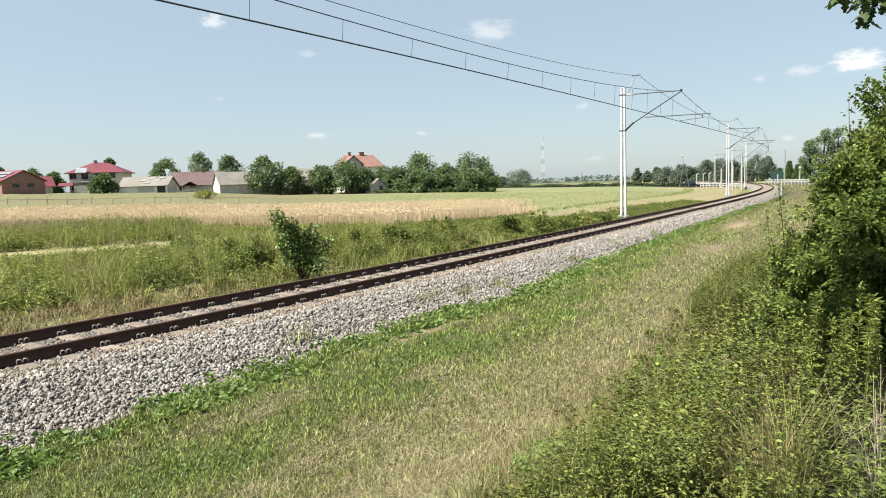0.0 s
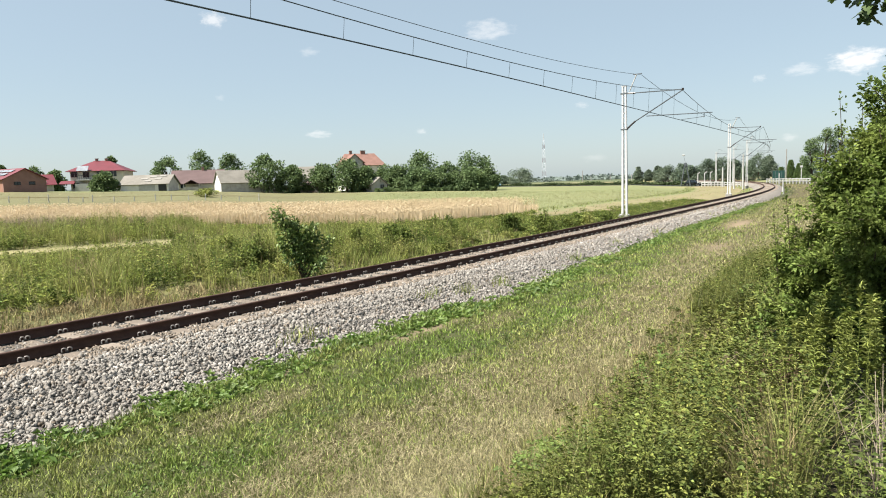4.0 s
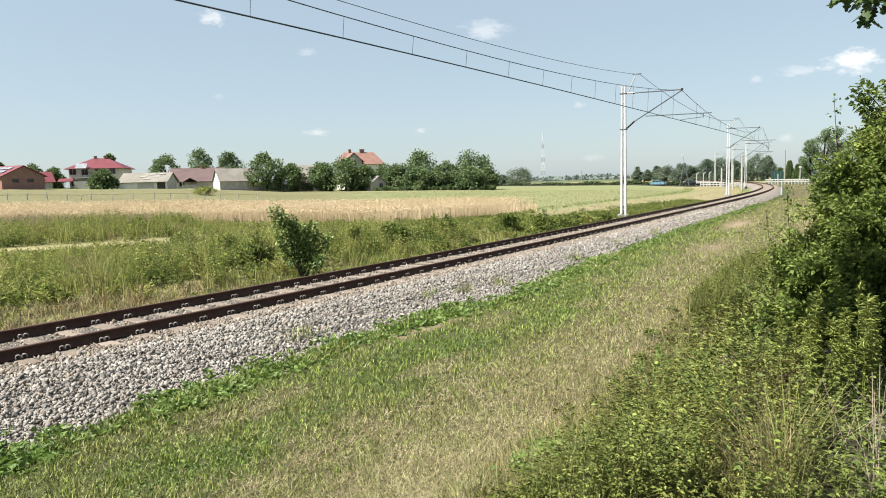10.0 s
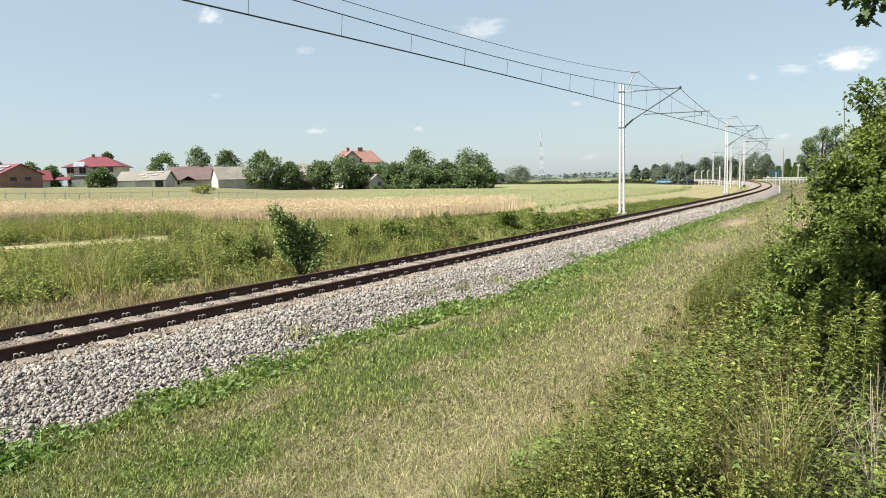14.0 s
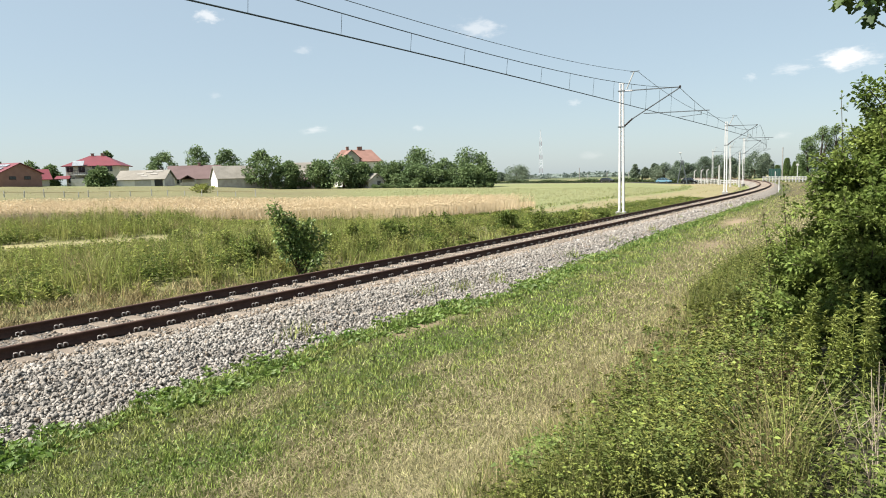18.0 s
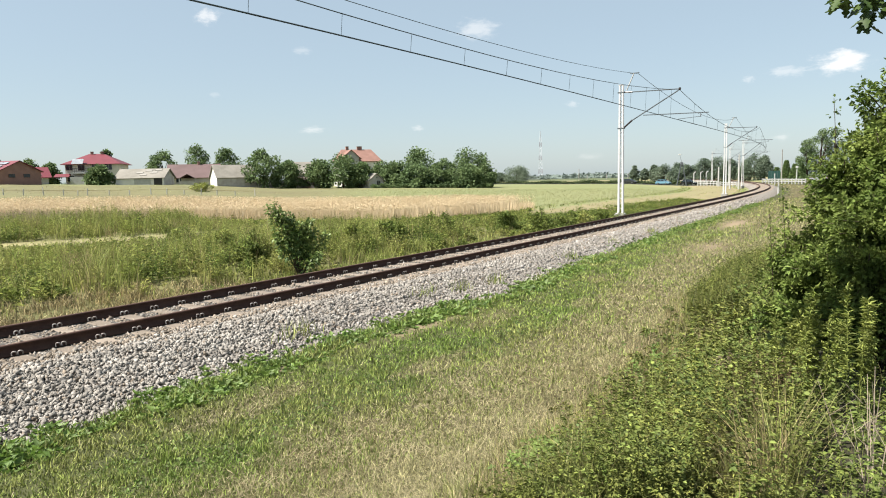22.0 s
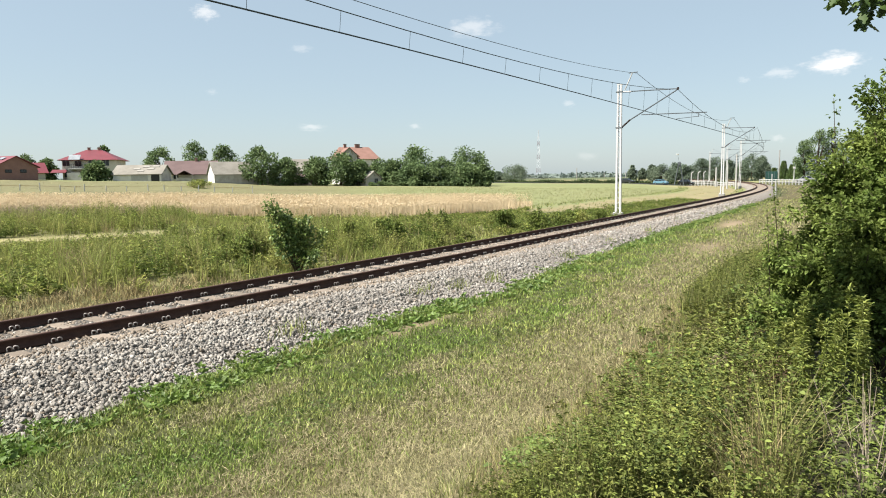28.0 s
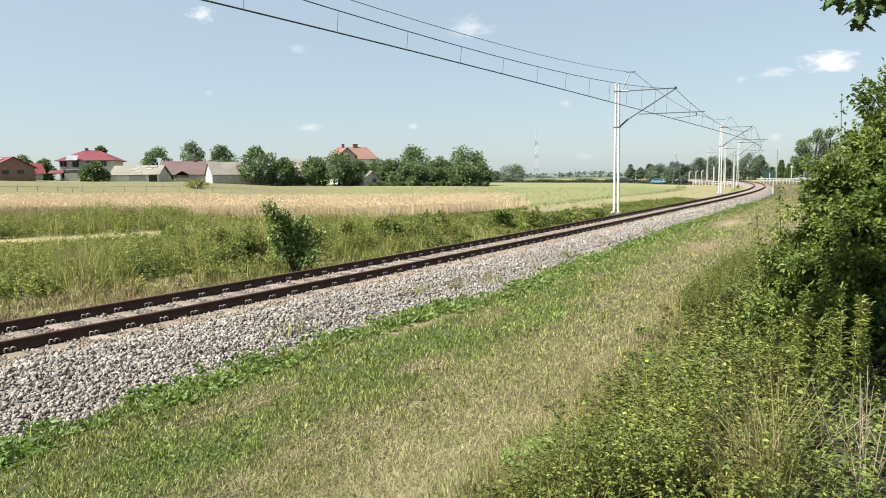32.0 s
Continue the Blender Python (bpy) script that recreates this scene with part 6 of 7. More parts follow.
def chimney(parent, x, y, z, h, mat="brick", w=0.55):
    c = part("chimney", boxed(x - w / 2, y - w / 2, z, x + w / 2, y + w / 2, z + h, bevel=0.03), M[mat], parent)
    part("chimney_cap", boxed(x - w / 2 - 0.08, y - w / 2 - 0.08, z + h, x + w / 2 + 0.08, y + w / 2 + 0.08, z + h + 0.12, bevel=0.02), M["concrete"], c)


# brick barn with a red roof and panels, gable towards the field
barn = gable_house("brick_barn", -32.48, 148, 32, 8.2, 16, 2.7, 1.95, "brick", "roof_red", "red-brown brick barn with a red sheet roof and roof panels", "barn", ridge="y", overhang=0.4)
# side walls take a brighter brick: sunlight put into their colour
for o in [c for c in barn.children if c.name.startswith("side_wall")]:
    o.data.materials[0] = M["brick_light"]
for k in (-1.5, 1.3):
    window(barn, k, 1.5, 1.1, 0.5, frame_mat="dark")
for i in range(4):
    for j in range(2):
        pn = part("roof_panel", boxed(-0.5, -0.8, 0.0, 0.5, 0.8, 0.05, bevel=0.01), M["panel"], barn, "pale roof panel with a frame")
        pn.matrix_basis = pose(-1.3 - j * 1.35, 2.0 + i * 1.75, 2.7 + 1.95 * (1 - (1.3 + j * 1.35) / 4.1) + 0.12, 0, -25.4, 0)
annex = gable_house("red_roofed_annex", -31.75, 160, 8, 6.0, 7, 1.7, 1.9, "plaster", "roof_red", "low annex with a red sheet roof", "house", ridge="x", overhang=0.6)
chimney(annex, 0.4, 3.5, 3.0, 0.9)
window(annex, 1.2, 0.9, 1.0, 1.1)

# two-storey house with a red hipped roof
red = gable_house("red_roofed_house", -27.75, 166, -14, 10.9, 10, 5.0, 2.15, "plaster", "roof_red", "two-storey cream house with a red hipped roof and balcony", "house", overhang=0.75, hip=0.72)
for cx in (-1.0, 1.1):
    chimney(red, cx, 4.9, 6.4, 1.15)
for wx, wz in ((-4.6, 3.4), (-2.2, 3.3), (0.6, 3.4), (3.4, 3.4), (-4.4, 0.9), (1.0, 0.9), (3.9, 0.9)):
    window(red, wx, wz, 1.3, 1.2)
part("balcony_slab", boxed(-3.8, -1.5, 2.6, 0.2, 0.0, 2.8, bevel=0.02), M["white"], red)
for k in range(9):
    part("baluster", barred((-3.7 + k * 0.46, -1.42, 2.8), (-3.7 + k * 0.46, -1.42, 3.7), 0.03, sides=4), M["dark"], red)
part("balcony_rail", boxed(-3.8, -1.47, 3.7, 0.2, -1.37, 3.78), M["dark"], red)
aw = part("awning", boxed(-1.15, -0.9, -0.04, 1.15, 0.9, 0.04, bevel=0.02), M["panel"], red, "pale tilted awning over the balcony")
aw.matrix_basis = pose(-2.6, -0.9, 5.25, 38, 0, 0)
part("lean_to_roof", slab(bmesh.new(), (-7.4, -1.8, 1.9), (-4.4, -1.8, 1.9), (-4.4, 0.0, 2.6), (-7.4, 0.0, 2.6), 0.1), M["roof_red"], red)
part("porch_wall", boxed(-4.2, -1.6, 0, -0.4, -1.4, 1.9), M["white"], red)

# white shed with a patched fibre-cement roof
shed = gable_house("white_shed", -24.47, 150, -24, 9.8, 5.6, 1.75, 1.75, "plaster_white", "roof_grey", "low white shed with a patched grey roof", "shed", overhang=0.4, gable_mat="boards")
part("garage_door", boxed(-1.2, -0.06, 0, 2.2, 0.02, 1.55, bevel=0.02), M["white"], shed)
# flat dark sheet on the closed wall paints a doorway's unlit inside
part("doorway", boxed(2.9, -0.03, 0, 4.6, 0.02, 1.5), M["dark"], shed)
for k, (px, py) in enumerate(((-0.5, 0.5), (1.2, 0.75), (2.4, 0.5), (0.5, 0.25), (3.2, 0.8))):
    pt = part("roof_patch", boxed(-0.7, -0.3, 0, 0.7, 0.3, 0.05), M["roof_pale"], shed, "pale replaced roof sheet")
    pt.matrix_basis = pose(px, py * 2.8, 1.75 + 1.75 * py + 0.04, 32, 0, 0)

# brown house with a porch
brown = gable_house("brown_roofed_house", -20.45, 158, -4, 10.6, 8, 2.0, 2.8, "plaster", "roof_brown", "low house with a brown sheet roof and a porch", "house", overhang=0.5)
chimney(brown, 1.0, 4.0, 4.5, 0.9)
window(brown, -3.2, 0.7, 1.0, 1.1)
part("porch_roof", slab(bmesh.new(), (-3.0, -3.0, 1.5), (-1.2, -3.0, 2.5), (-1.2, 0.5, 2.5), (-3.0, 0.5, 1.5), 0.1), M["roof_brown"], brown)
part("porch_roof", slab(bmesh.new(), (0.6, -3.0, 1.5), (-1.2, -3.0, 2.5), (-1.2, 0.5, 2.5), (0.6, 0.5, 1.5), 0.1), M["roof_brown"], brown)
for k in (-2.8, 0.4):
    part("porch_post", boxed(k - 0.08, -2.9, 0, k + 0.08, -2.74, 1.6), M["white"], brown)
part("porch_front", boxed(-2.7, -2.7, 0, 0.3, -2.55, 0.9), M["boards"], brown)

# boarded barn with a white gable and a grey roof
wood = gable_house("boarded_barn", -17.12, 149, 15, 8.0, 6.6, 2.35, 2.6, "boards", "roof_grey", "boarded barn with a white gable and grey roof", "barn", gable_mat="plaster_white", overhang=0.3)
for k in range(34):
    part("board", boxed(-4.15 + k * 0.245, -0.035, 0.05, -4.15 + k * 0.245 + 0.21, -0.003, 2.3), M["boards"], wood)

# grey roof and brick wall behind the fence, tiled house among the trees
gable_house("grey_roofed_shed", -11.35, 158, 0, 5.6, 6, 3.6, 2.6, "boards", "roof_grey", "grey-roofed shed half hidden by trees", "shed", overhang=0.3)
gable_house("brick_outbuilding", -10.97, 151.4, 0, 5.4, 3, 2.1, 0.5, "brick_light", "roof_brown", "low orange brick outbuilding behind the fence", "shed", overhang=0.2)
tile = gable_house("tile_roofed_house", -6.7, 182, 14, 11.0, 10, 7.3, 3.1, "plaster_white", "roof_tile", "house with a steep terracotta tiled roof", "house", overhang=0.6, hip=0.22)
for cx in (-2.6, 0.6, 1.2):
    chimney(tile, cx, 5.0, 9.7, 1.45, w=0.75)
bm = bmesh.new()
poly(bm, [(-5.2, -1.5, 5.0), (-0.8, -1.5, 5.0), (-0.8, -1.5, 8.0), (-3.0, -1.5, 9.9), (-5.2, -1.5, 8.0)])
bmesh.ops.solidify(bm, geom=bm.faces[:], thickness=0.25)
part("dormer_front", bm, M["plaster_white"], tile)
part("dormer_roof", slab(bmesh.new(), (-5.9, -1.9, 7.55), (-3.0, -1.9, 10.1), (-3.0, 4.6, 10.1), (-5.9, 4.6, 7.55), 0.12), M["roof_tile"], tile)
part("dormer_roof", slab(bmesh.new(), (-0.1, -1.9, 7.55), (-3.0, -1.9, 10.1), (-3.0, 4.6, 10.1), (-0.1, 4.6, 7.55), 0.12), M["roof_tile"], tile)
window(tile, -3.0, 6.6, 1.2, 1.2, -1.5)
window(tile, 2.6, 3.2, 1.3, 1.3)
small = gable_house("pale_roofed_cottage", -5.44, 145.5, 30, 3.8, 5.0, 1.9, 1.5, "boards", "roof_grey", "small cottage with a pale roof among trees", "house", ridge="y", overhang=0.4)
window(small, 0.6, 0.8, 0.9, 0.9)


def board_fence():
    """Grey board fence in front of the trees."""
    t = thing("board_fence", *polar(-13.05, 150.6), 0.0, "weathered grey board fence at the edge of the gardens", "fence")
    t.location.z = gz(t.location.x, t.location.y) - 0.1
    inv = t.matrix_basis.inverted()
    az = np.linspace(-16.07, -9.72, 74)
    r = rnd(9)
    me = bpy.data.meshes.new("board")
    bm = boxed(-0.1, -0.015, 0, 0.1, 0.015, 1.65)
    bm.to_mesh(me)
    bm.free()
    me.materials.append(object_tinted(material("fence_boards", (0.62, 0.6, 0.56), (0.46, 0.44, 0.4), 1.2, 12, 0.9), 0.35))
    for k, a in enumerate(az):
        x, y = polar(float(a), 150.6)
        b = part("board", me, None, t)
        b.matrix_parent_inverse = inv
        b.matrix_basis = pose(x, y, gz(x, y) - 0.05 + r.uniform(-0.15, 0.1), 0, 0, -float(a) + r.uniform(-3, 3))


board_fence()


def pasture_fence():
    """Wire and pole fence across the meadow: uneven posts and a rail."""
    t = thing("pasture_fence", *polar(-28.59, 96), 0.0, "old pasture fence of uneven wooden posts and thin rails", "fence")
    t.location.z = gz(t.location.x, t.location.y)
    inv = t.matrix_basis.inverted()
    r = rnd(13)
    cols = [-35.35, -34.42, -33.60, -32.38, -31.09, -29.80, -28.86, -28.21, -26.72, -25.28, -23.72, -22.55, -21.27, -19.97, -18.73, -17.30, -15.70]
    last = None
    for k, a in enumerate(cols):
        x, y = polar(a, 96.0)
        z = gz(x, y)
        h = 0.72 + 0.25 * (k % 3 == 1) + r.uniform(-0.1, 0.1)
        post = part("post", barred((x, y, z - 0.2), (x + r.uniform(-0.08, 0.08), y, z + h), 0.075, 0.06, 6), M["white"] if k % 4 else M["boards"], t)
        post.matrix_parent_inverse = inv
        if last is not None:
            for zz in (0.62,):
                rail = part("fence_rail", barred((last[0], last[1], last[2] + zz), (x, y, z + zz + r.uniform(-0.06, 0.06)), 0.028, 0.022, 5), M["weed_dry"], t)
                rail.matrix_parent_inverse = inv
        last = (x, y, z)


pasture_fence()


# ---- road, crossing and poles ----
ROAD_A, ROAD_B = polar(22.63, 187.0), polar(-6.91, 284.0)


def road_point(u):
    """Along the country road: 0 at the crossing end, growing towards the village."""
    x, y = ROAD_A[0] + (ROAD_B[0] - ROAD_A[0]) * u, ROAD_A[1] + (ROAD_B[1] - ROAD_A[1]) * u
    return float(x), float(y), gz(x, y) + 0.05


def build_road():
    u = np.linspace(-0.35, 1.6, 90)
    d = np.array([ROAD_B[0] - ROAD_A[0], ROAD_B[1] - ROAD_A[1]])
    n = np.array([-d[1], d[0]]) / np.hypot(*d) * 2.6
    c = np.stack([ROAD_A[0] + d[0] * u, ROAD_A[1] + d[1] * u], 1)
    l, r = c + n, c - n
    zl = np.maximum(ground_z(l[:, 0], l[:, 1]), ground_z(r[:, 0], r[:, 1])) + 0.05
    v = np.concatenate([np.stack([l[:, 0], l[:, 1], zl], 1), np.stack([r[:, 0], r[:, 1], zl], 1), np.stack([l[:, 0], l[:, 1], zl - 0.5], 1), np.stack([r[:, 0], r[:, 1], zl - 0.5], 1)])
    m = len(u)
    i = np.arange(m - 1)
    f = np.concatenate([np.stack([i, i + 1, m + i + 1, m + i], 1), np.stack([i, 2 * m + i, 2 * m + i + 1, i + 1], 1), np.stack([m + i, m + i + 1, 3 * m + i + 1, 3 * m + i], 1)])
    tagged(new("road", mesh_from("road", v, f, M["asphalt"])), "narrow asphalt country road between the fields", "road", kind="structure")


build_road()


def road_hedge():
    """A low ragged hedge along the far side of the road."""
    r = rnd(460)
    n = 16000
    u = r.uniform(-0.02, 0.95, n)
    d = np.array([ROAD_B[0] - ROAD_A[0], ROAD_B[1] - ROAD_A[1]])
    nv = np.array([d[1], -d[0]]) / np.hypot(*d)
    nv = nv if nv[1] > 0 else -nv
    o = 5.5 + r.normal(0, 0.5, n)
    x, y = ROAD_A[0] + d[0] * u + nv[0] * o, ROAD_A[1] + d[1] * u + nv[1] * o
    z = ground_z(x, y) + r.uniform(0, 1, n) * (0.85 + 0.5 * wave(x, y, 5.0, 2.0))
    stuff("road_hedge", leaves(np.stack([x, y, z], 1), r.normal(0, 1, (n, 3)), 0.45, 0.35, r), M["hedge"], "low dark hedge along the country road", "hedge")


road_hedge()


def pole(name, az, dist, height, r0, mat, label, category="pole", bent=0.0):
    x, y = polar(az, dist)
    t = thing(name, x, y, gz(x, y), label, category, -az, "poles by the crossing")
    part("shaft", barred((0, 0, -0.3), (0, 0, height), r0, r0 * 0.75, 8), M[mat], t)
    if bent:
        part("outreach", barred((0, 0, height - 0.05), (bent, 0, height + abs(bent) * 0.7), r0 * 0.8, r0 * 0.6, 8), M[mat], t)
    return t


for a, d, h in ((21.40, 188, 3.33), (21.91, 190, 3.35), (22.34, 191, 3.36)):
    pole("bent_post", a, d, h, 0.17, "white", "white concrete post with a bent top near the crossing", bent=0.55)
pole("white_pole", 23.26, 165, 4.46, 0.2, "white", "white painted post near the crossing")
pole("white_pole", 24.10, 140, 4.86, 0.17, "white", "white painted post beside the track")
eq = pole("equipment_mast", 24.75, 138, 6.72, 0.17, "white", "white mast with switchgear beside the track", "mast")
for k in range(3):
    part("insulator", barred((-0.35, 0, 6.72 - 0.5 - k * 0.55), (0.35, 0, 6.72 - 0.4 - k * 0.55), 0.07, sides=6), M["steel"], eq)
pole("utility_pole", 27.78, 200, 8.57, 0.15, "concrete", "grey concrete utility pole behind the crossing")
lamp = pole("street_lamp", 28.82, 178, 3.37, 0.13, "white", "short pale lamp post by the crossing", "lamp post")
part("lamp_head", boxed(-0.3, -0.2, 3.37, 0.3, 0.2, 3.37 + 0.5, bevel=0.05), M["white"], lamp)
pole("marker_post", 27.59, 88, 1.69, 0.11, "white", "short pale marker post beside the track")
pole("marker_post", 27.31, 150, 2.31, 0.12, "white", "short pale marker post beside the track")
for a, d, h in ((12.16, 420, 7.10), (12.86, 450, 3.04), (14.46, 430, 3.24), (16.21, 360, 3.59), (17.57, 330, 5.44)):
    pole("field_pole", a, d, h, 0.28, "concrete", "distant pale power pole in the fields")

# A-frame power pole with a street lamp
ax_, ay_ = polar(20.45, 186)
aframe = thing("a_frame_pole", ax_, ay_, gz(ax_, ay_), "wooden A-frame power pole with a street lamp", "pole", -20.45)
ah = 6.03
part("leg", barred((-1.2, 0, -0.3), (-0.1, 0, ah), 0.16, 0.12, 7), M["steel"], aframe)
part("leg", barred((1.3, 0, -0.3), (0.1, 0, ah), 0.16, 0.12, 7), M["steel"], aframe)
part("crossarm", boxed(-0.5, -0.1, ah - 0.9, 0.5, 0.1, ah - 0.7, bevel=0.02), M["steel"], aframe)
part("transformer", boxed(-0.35, -0.3, ah - 0.6, 0.35, 0.3, ah + 0.25, bevel=0.06), M["steel"], aframe)
part("lamp_arm", barred((0, 0, ah), (-0.5, -0.2, ah + 2.2), 0.04, 0.03, 5), M["steel"], aframe)
part("lamp_head", boxed(-0.85, -0.4, ah + 2.1, -0.15, 0.0, ah + 2.4, bevel=0.08), M["white"], aframe)

# lattice radio tower on the horizon
tx, ty = polar(8.90, 900)
tower = thing("radio_tower", tx, ty, gz(tx, ty), "tall red and white lattice radio tower on the horizon", "tower", -8.90)
th_, n_ = 63.07, 9
for k in range(n_):
    z0, z1 = th_ * 0.86 * k / n_, th_ * 0.86 * (k + 1) / n_
    w0, w1 = 5.4 * (1 - 0.62 * k / n_), 5.4 * (1 - 0.62 * (k + 1) / n_)
    sec = new("tower_section")
    sec.parent = tower
    m = "tower_red" if k % 3 == 1 else "tower_white"
    for sx, sy in ((-1, -1), (1, -1), (1, 1), (-1, 1)):
        part("leg", barred((sx * w0 / 2, sy * w0 / 2, z0), (sx * w1 / 2, sy * w1 / 2, z1), 0.34, 0.3, 4), M[m], sec)
    part("brace", barred((-w0 / 2, -w0 / 2, z0), (w1 / 2, -w1 / 2, z1), 0.2, sides=4), M[m], sec)
    part("brace", barred((w0 / 2, -w0 / 2, z0), (-w1 / 2, -w1 / 2, z1), 0.2, sides=4), M[m], sec)
part("antenna", barred((0, 0, th_ * 0.84), (0, 0, th_), 0.8, 0.5, 6), M["tower_white"], tower, "cluster of pale antennas")


def guard_fence(az0, d0, az1, d1, posts):
    """White post-and-rail barrier beside the level crossing."""
    x0, y0 = polar(az0, d0)
    t = thing("guard_fence", x0, y0, gz(x0, y0), "white post and rail barrier beside the level crossing", "barrier")
    inv = t.matrix_basis.inverted()
    last = None
    for k in range(posts):
        u = k / (posts - 1)
        x, y = polar(az0 + (az1 - az0) * u, d0 + (d1 - d0) * u)
        z = gz(x, y)
        p = part("post", boxed(x - 0.1, y - 0.1, z - 0.2, x + 0.1, y + 0.1, z + 1.15, bevel=0.02), M["white"], t)
        p.matrix_parent_inverse = inv
        if last:
            for zz in (0.55, 1.0):
                b = part("rail", barred((last[0], last[1], last[2] + zz), (x, y, z + zz), 0.09, sides=6), M["white"], t)
                b.matrix_parent_inverse = inv
        last = (x, y, z)


guard_fence(21.70, 178, 24.59, 160, 13)
guard_fence(26.45, 168, 29.42, 150, 14)
sx_, sy_ = polar(27.27, 190)
screen = thing("green_screen", sx_, sy_, gz(sx_, sy_), "dark green mesh screen on posts behind the crossing", "screen", -27.27)
for k in range(4):
    part("panel", boxed(-1.4 + k * 0.7, -0.04, 0.4, -1.4 + k * 0.7 + 0.66, 0.04, 2.9, bevel=0.01), M["net"], screen)
for k in range(5):
    part("post", boxed(-1.46 + k * 0.7, -0.06, -0.2, -1.40 + k * 0.7, 0.06, 3.0), M["steel"], screen)
# low white farm shed far beyond the fields
gable_house("far_white_hall", 14.55, 640, 0, 26, 12, 1.6, 0.8, "white", "roof_grey", "distant low white farm hall", "hall")


# ---- vehicles ----
def vehicle(name, paint, label, tall=1.46, length=4.0):
    """A small car pointing along +x; its origin lies on the road."""
    t = thing(name, 0, 0, 0, label, "car")
    L, w = length / 2, 0.87
    bm = bmesh.new()
    prof = [(-L, 0.35), (-L, 0.75), (-L + 0.12, 0.95), (-L + 0.35, 1.02), (0.75, 0.98), (L - 0.25, 0.78), (L, 0.62), (L, 0.32)]
    for sy in (-1, 1):
        for x, z in prof:
            bm.verts.new((x, sy * w, z))
    bm.verts.ensure_lookup_table()
    n = len(prof)
    bm.faces.new([bm.verts[i] for i in range(n)])
    bm.faces.new([bm.verts[n + i] for i in reversed(range(n))])
    for i in range(n):
        j = (i + 1) % n
        bm.faces.new([bm.verts[i], bm.verts[n + i], bm.verts[n + j], bm.verts[j]])
    bmesh.ops.recalc_face_normals(bm, faces=bm.faces)
    bmesh.ops.bevel(bm, geom=list(bm.edges), offset=0.06, segments=2, affect="EDGES")
    part("body", bm, M[paint], t)
    bm = bmesh.new()
    cab = [(-L + 0.3, 0.95, 0.84), (0.9, 0.95, 0.84), (0.25, tall, 0.64), (-L + 0.85, tall, 0.66)]
    lo = [bm.verts.new((x, -hw, z)) for x, z, hw in cab]
    hi = [bm.verts.new((x, hw, z)) for x, z, hw in cab]
    bm.faces.new(lo)
    bm.faces.new(hi[::-1])
    for i in range(4):
        j = (i + 1) % 4
        bm.faces.new([lo[i], hi[i], hi[j], lo[j]])
    bmesh.ops.recalc_face_normals(bm, faces=bm.faces)
    bmesh.ops.bevel(bm, geom=list(bm.edges), offset=0.05, segments=2, affect="EDGES")
    part("cabin_glass", bm, M["glass"], t, "dark windows")
    part("roof", boxed(-L + 0.85, -0.62, tall - 0.05, 0.28, 0.62, tall + 0.025, bevel=0.03), M[paint], t)
    for x0, x1 in ((0.9, 0.27), (-L + 0.32, -L + 0.83), (-0.45, -0.4)):
        for sy in (-1, 1):
            part("pillar", barred((x0, sy * 0.84, 0.95), (x1, sy * 0.66, tall), 0.05, sides=5), M[paint], t)
    for x in (-L + 0.78, L - 0.82):
        for sy in (-1, 1):
            wh = new("wheel")
            wh.parent = t
            wh.location = (x, sy * 0.78, 0.31)
            part("tyre", barred((0, -0.1, 0), (0, 0.1, 0), 0.31, sides=16), M["tyre"], wh)
            part("rim", barred((0, -0.112, 0), (0, 0.112, 0), 0.2, sides=12), M["rim"], wh)
    for sy in (-1, 1):
        part("headlight", boxed(L - 0.1, sy * 0.55 - 0.16, 0.58, L + 0.02, sy * 0.55 + 0.16, 0.72, bevel=0.02), M["lamp_clear"], t)
        part("tail_light", boxed(-L - 0.02, sy * 0.62 - 0.12, 0.72, -L + 0.08, sy * 0.62 + 0.12, 0.92, bevel=0.02), M["lamp_red"], t)
    part("bumper", boxed(L - 0.1, -0.8, 0.28, L + 0.05, 0.8, 0.45, bevel=0.04), M[paint], t)
    part("bumper", boxed(-L - 0.05, -0.8, 0.28, -L + 0.1, 0.8, 0.5, bevel=0.04), M[paint], t)
    return t


ROAD_TURN = math.degrees(math.atan2(ROAD_A[1] - ROAD_B[1], ROAD_A[0] - ROAD_B[0]))


def road_bearing(az):
    """The place on the road seen at a bearing."""
    k = math.tan(radians(az))
    u = (ROAD_A[0] - k * ROAD_A[1]) / (k * (ROAD_B[1] - ROAD_A[1]) - (ROAD_B[0] - ROAD_A[0]))
    x, y, z = road_point(u)
    return pose(x, y, z, 0, 0, ROAD_TURN)


waiting = vehicle("black_car", "black", "black car waiting on the road at the crossing", 1.62, 4.25)
waiting.matrix_basis = road_bearing(21.05)
BLUE_CAR = vehicle("blue_car", "blue", "light blue hatchback driving along the country road")
GREY_CAR = vehicle("grey_car", "grey", "dark grey car driving along the country road", 1.42, 4.15)
SILVER_CAR = vehicle("silver_car", "silver", "silver car driving up to the barrier and waiting", 1.5, 4.2)


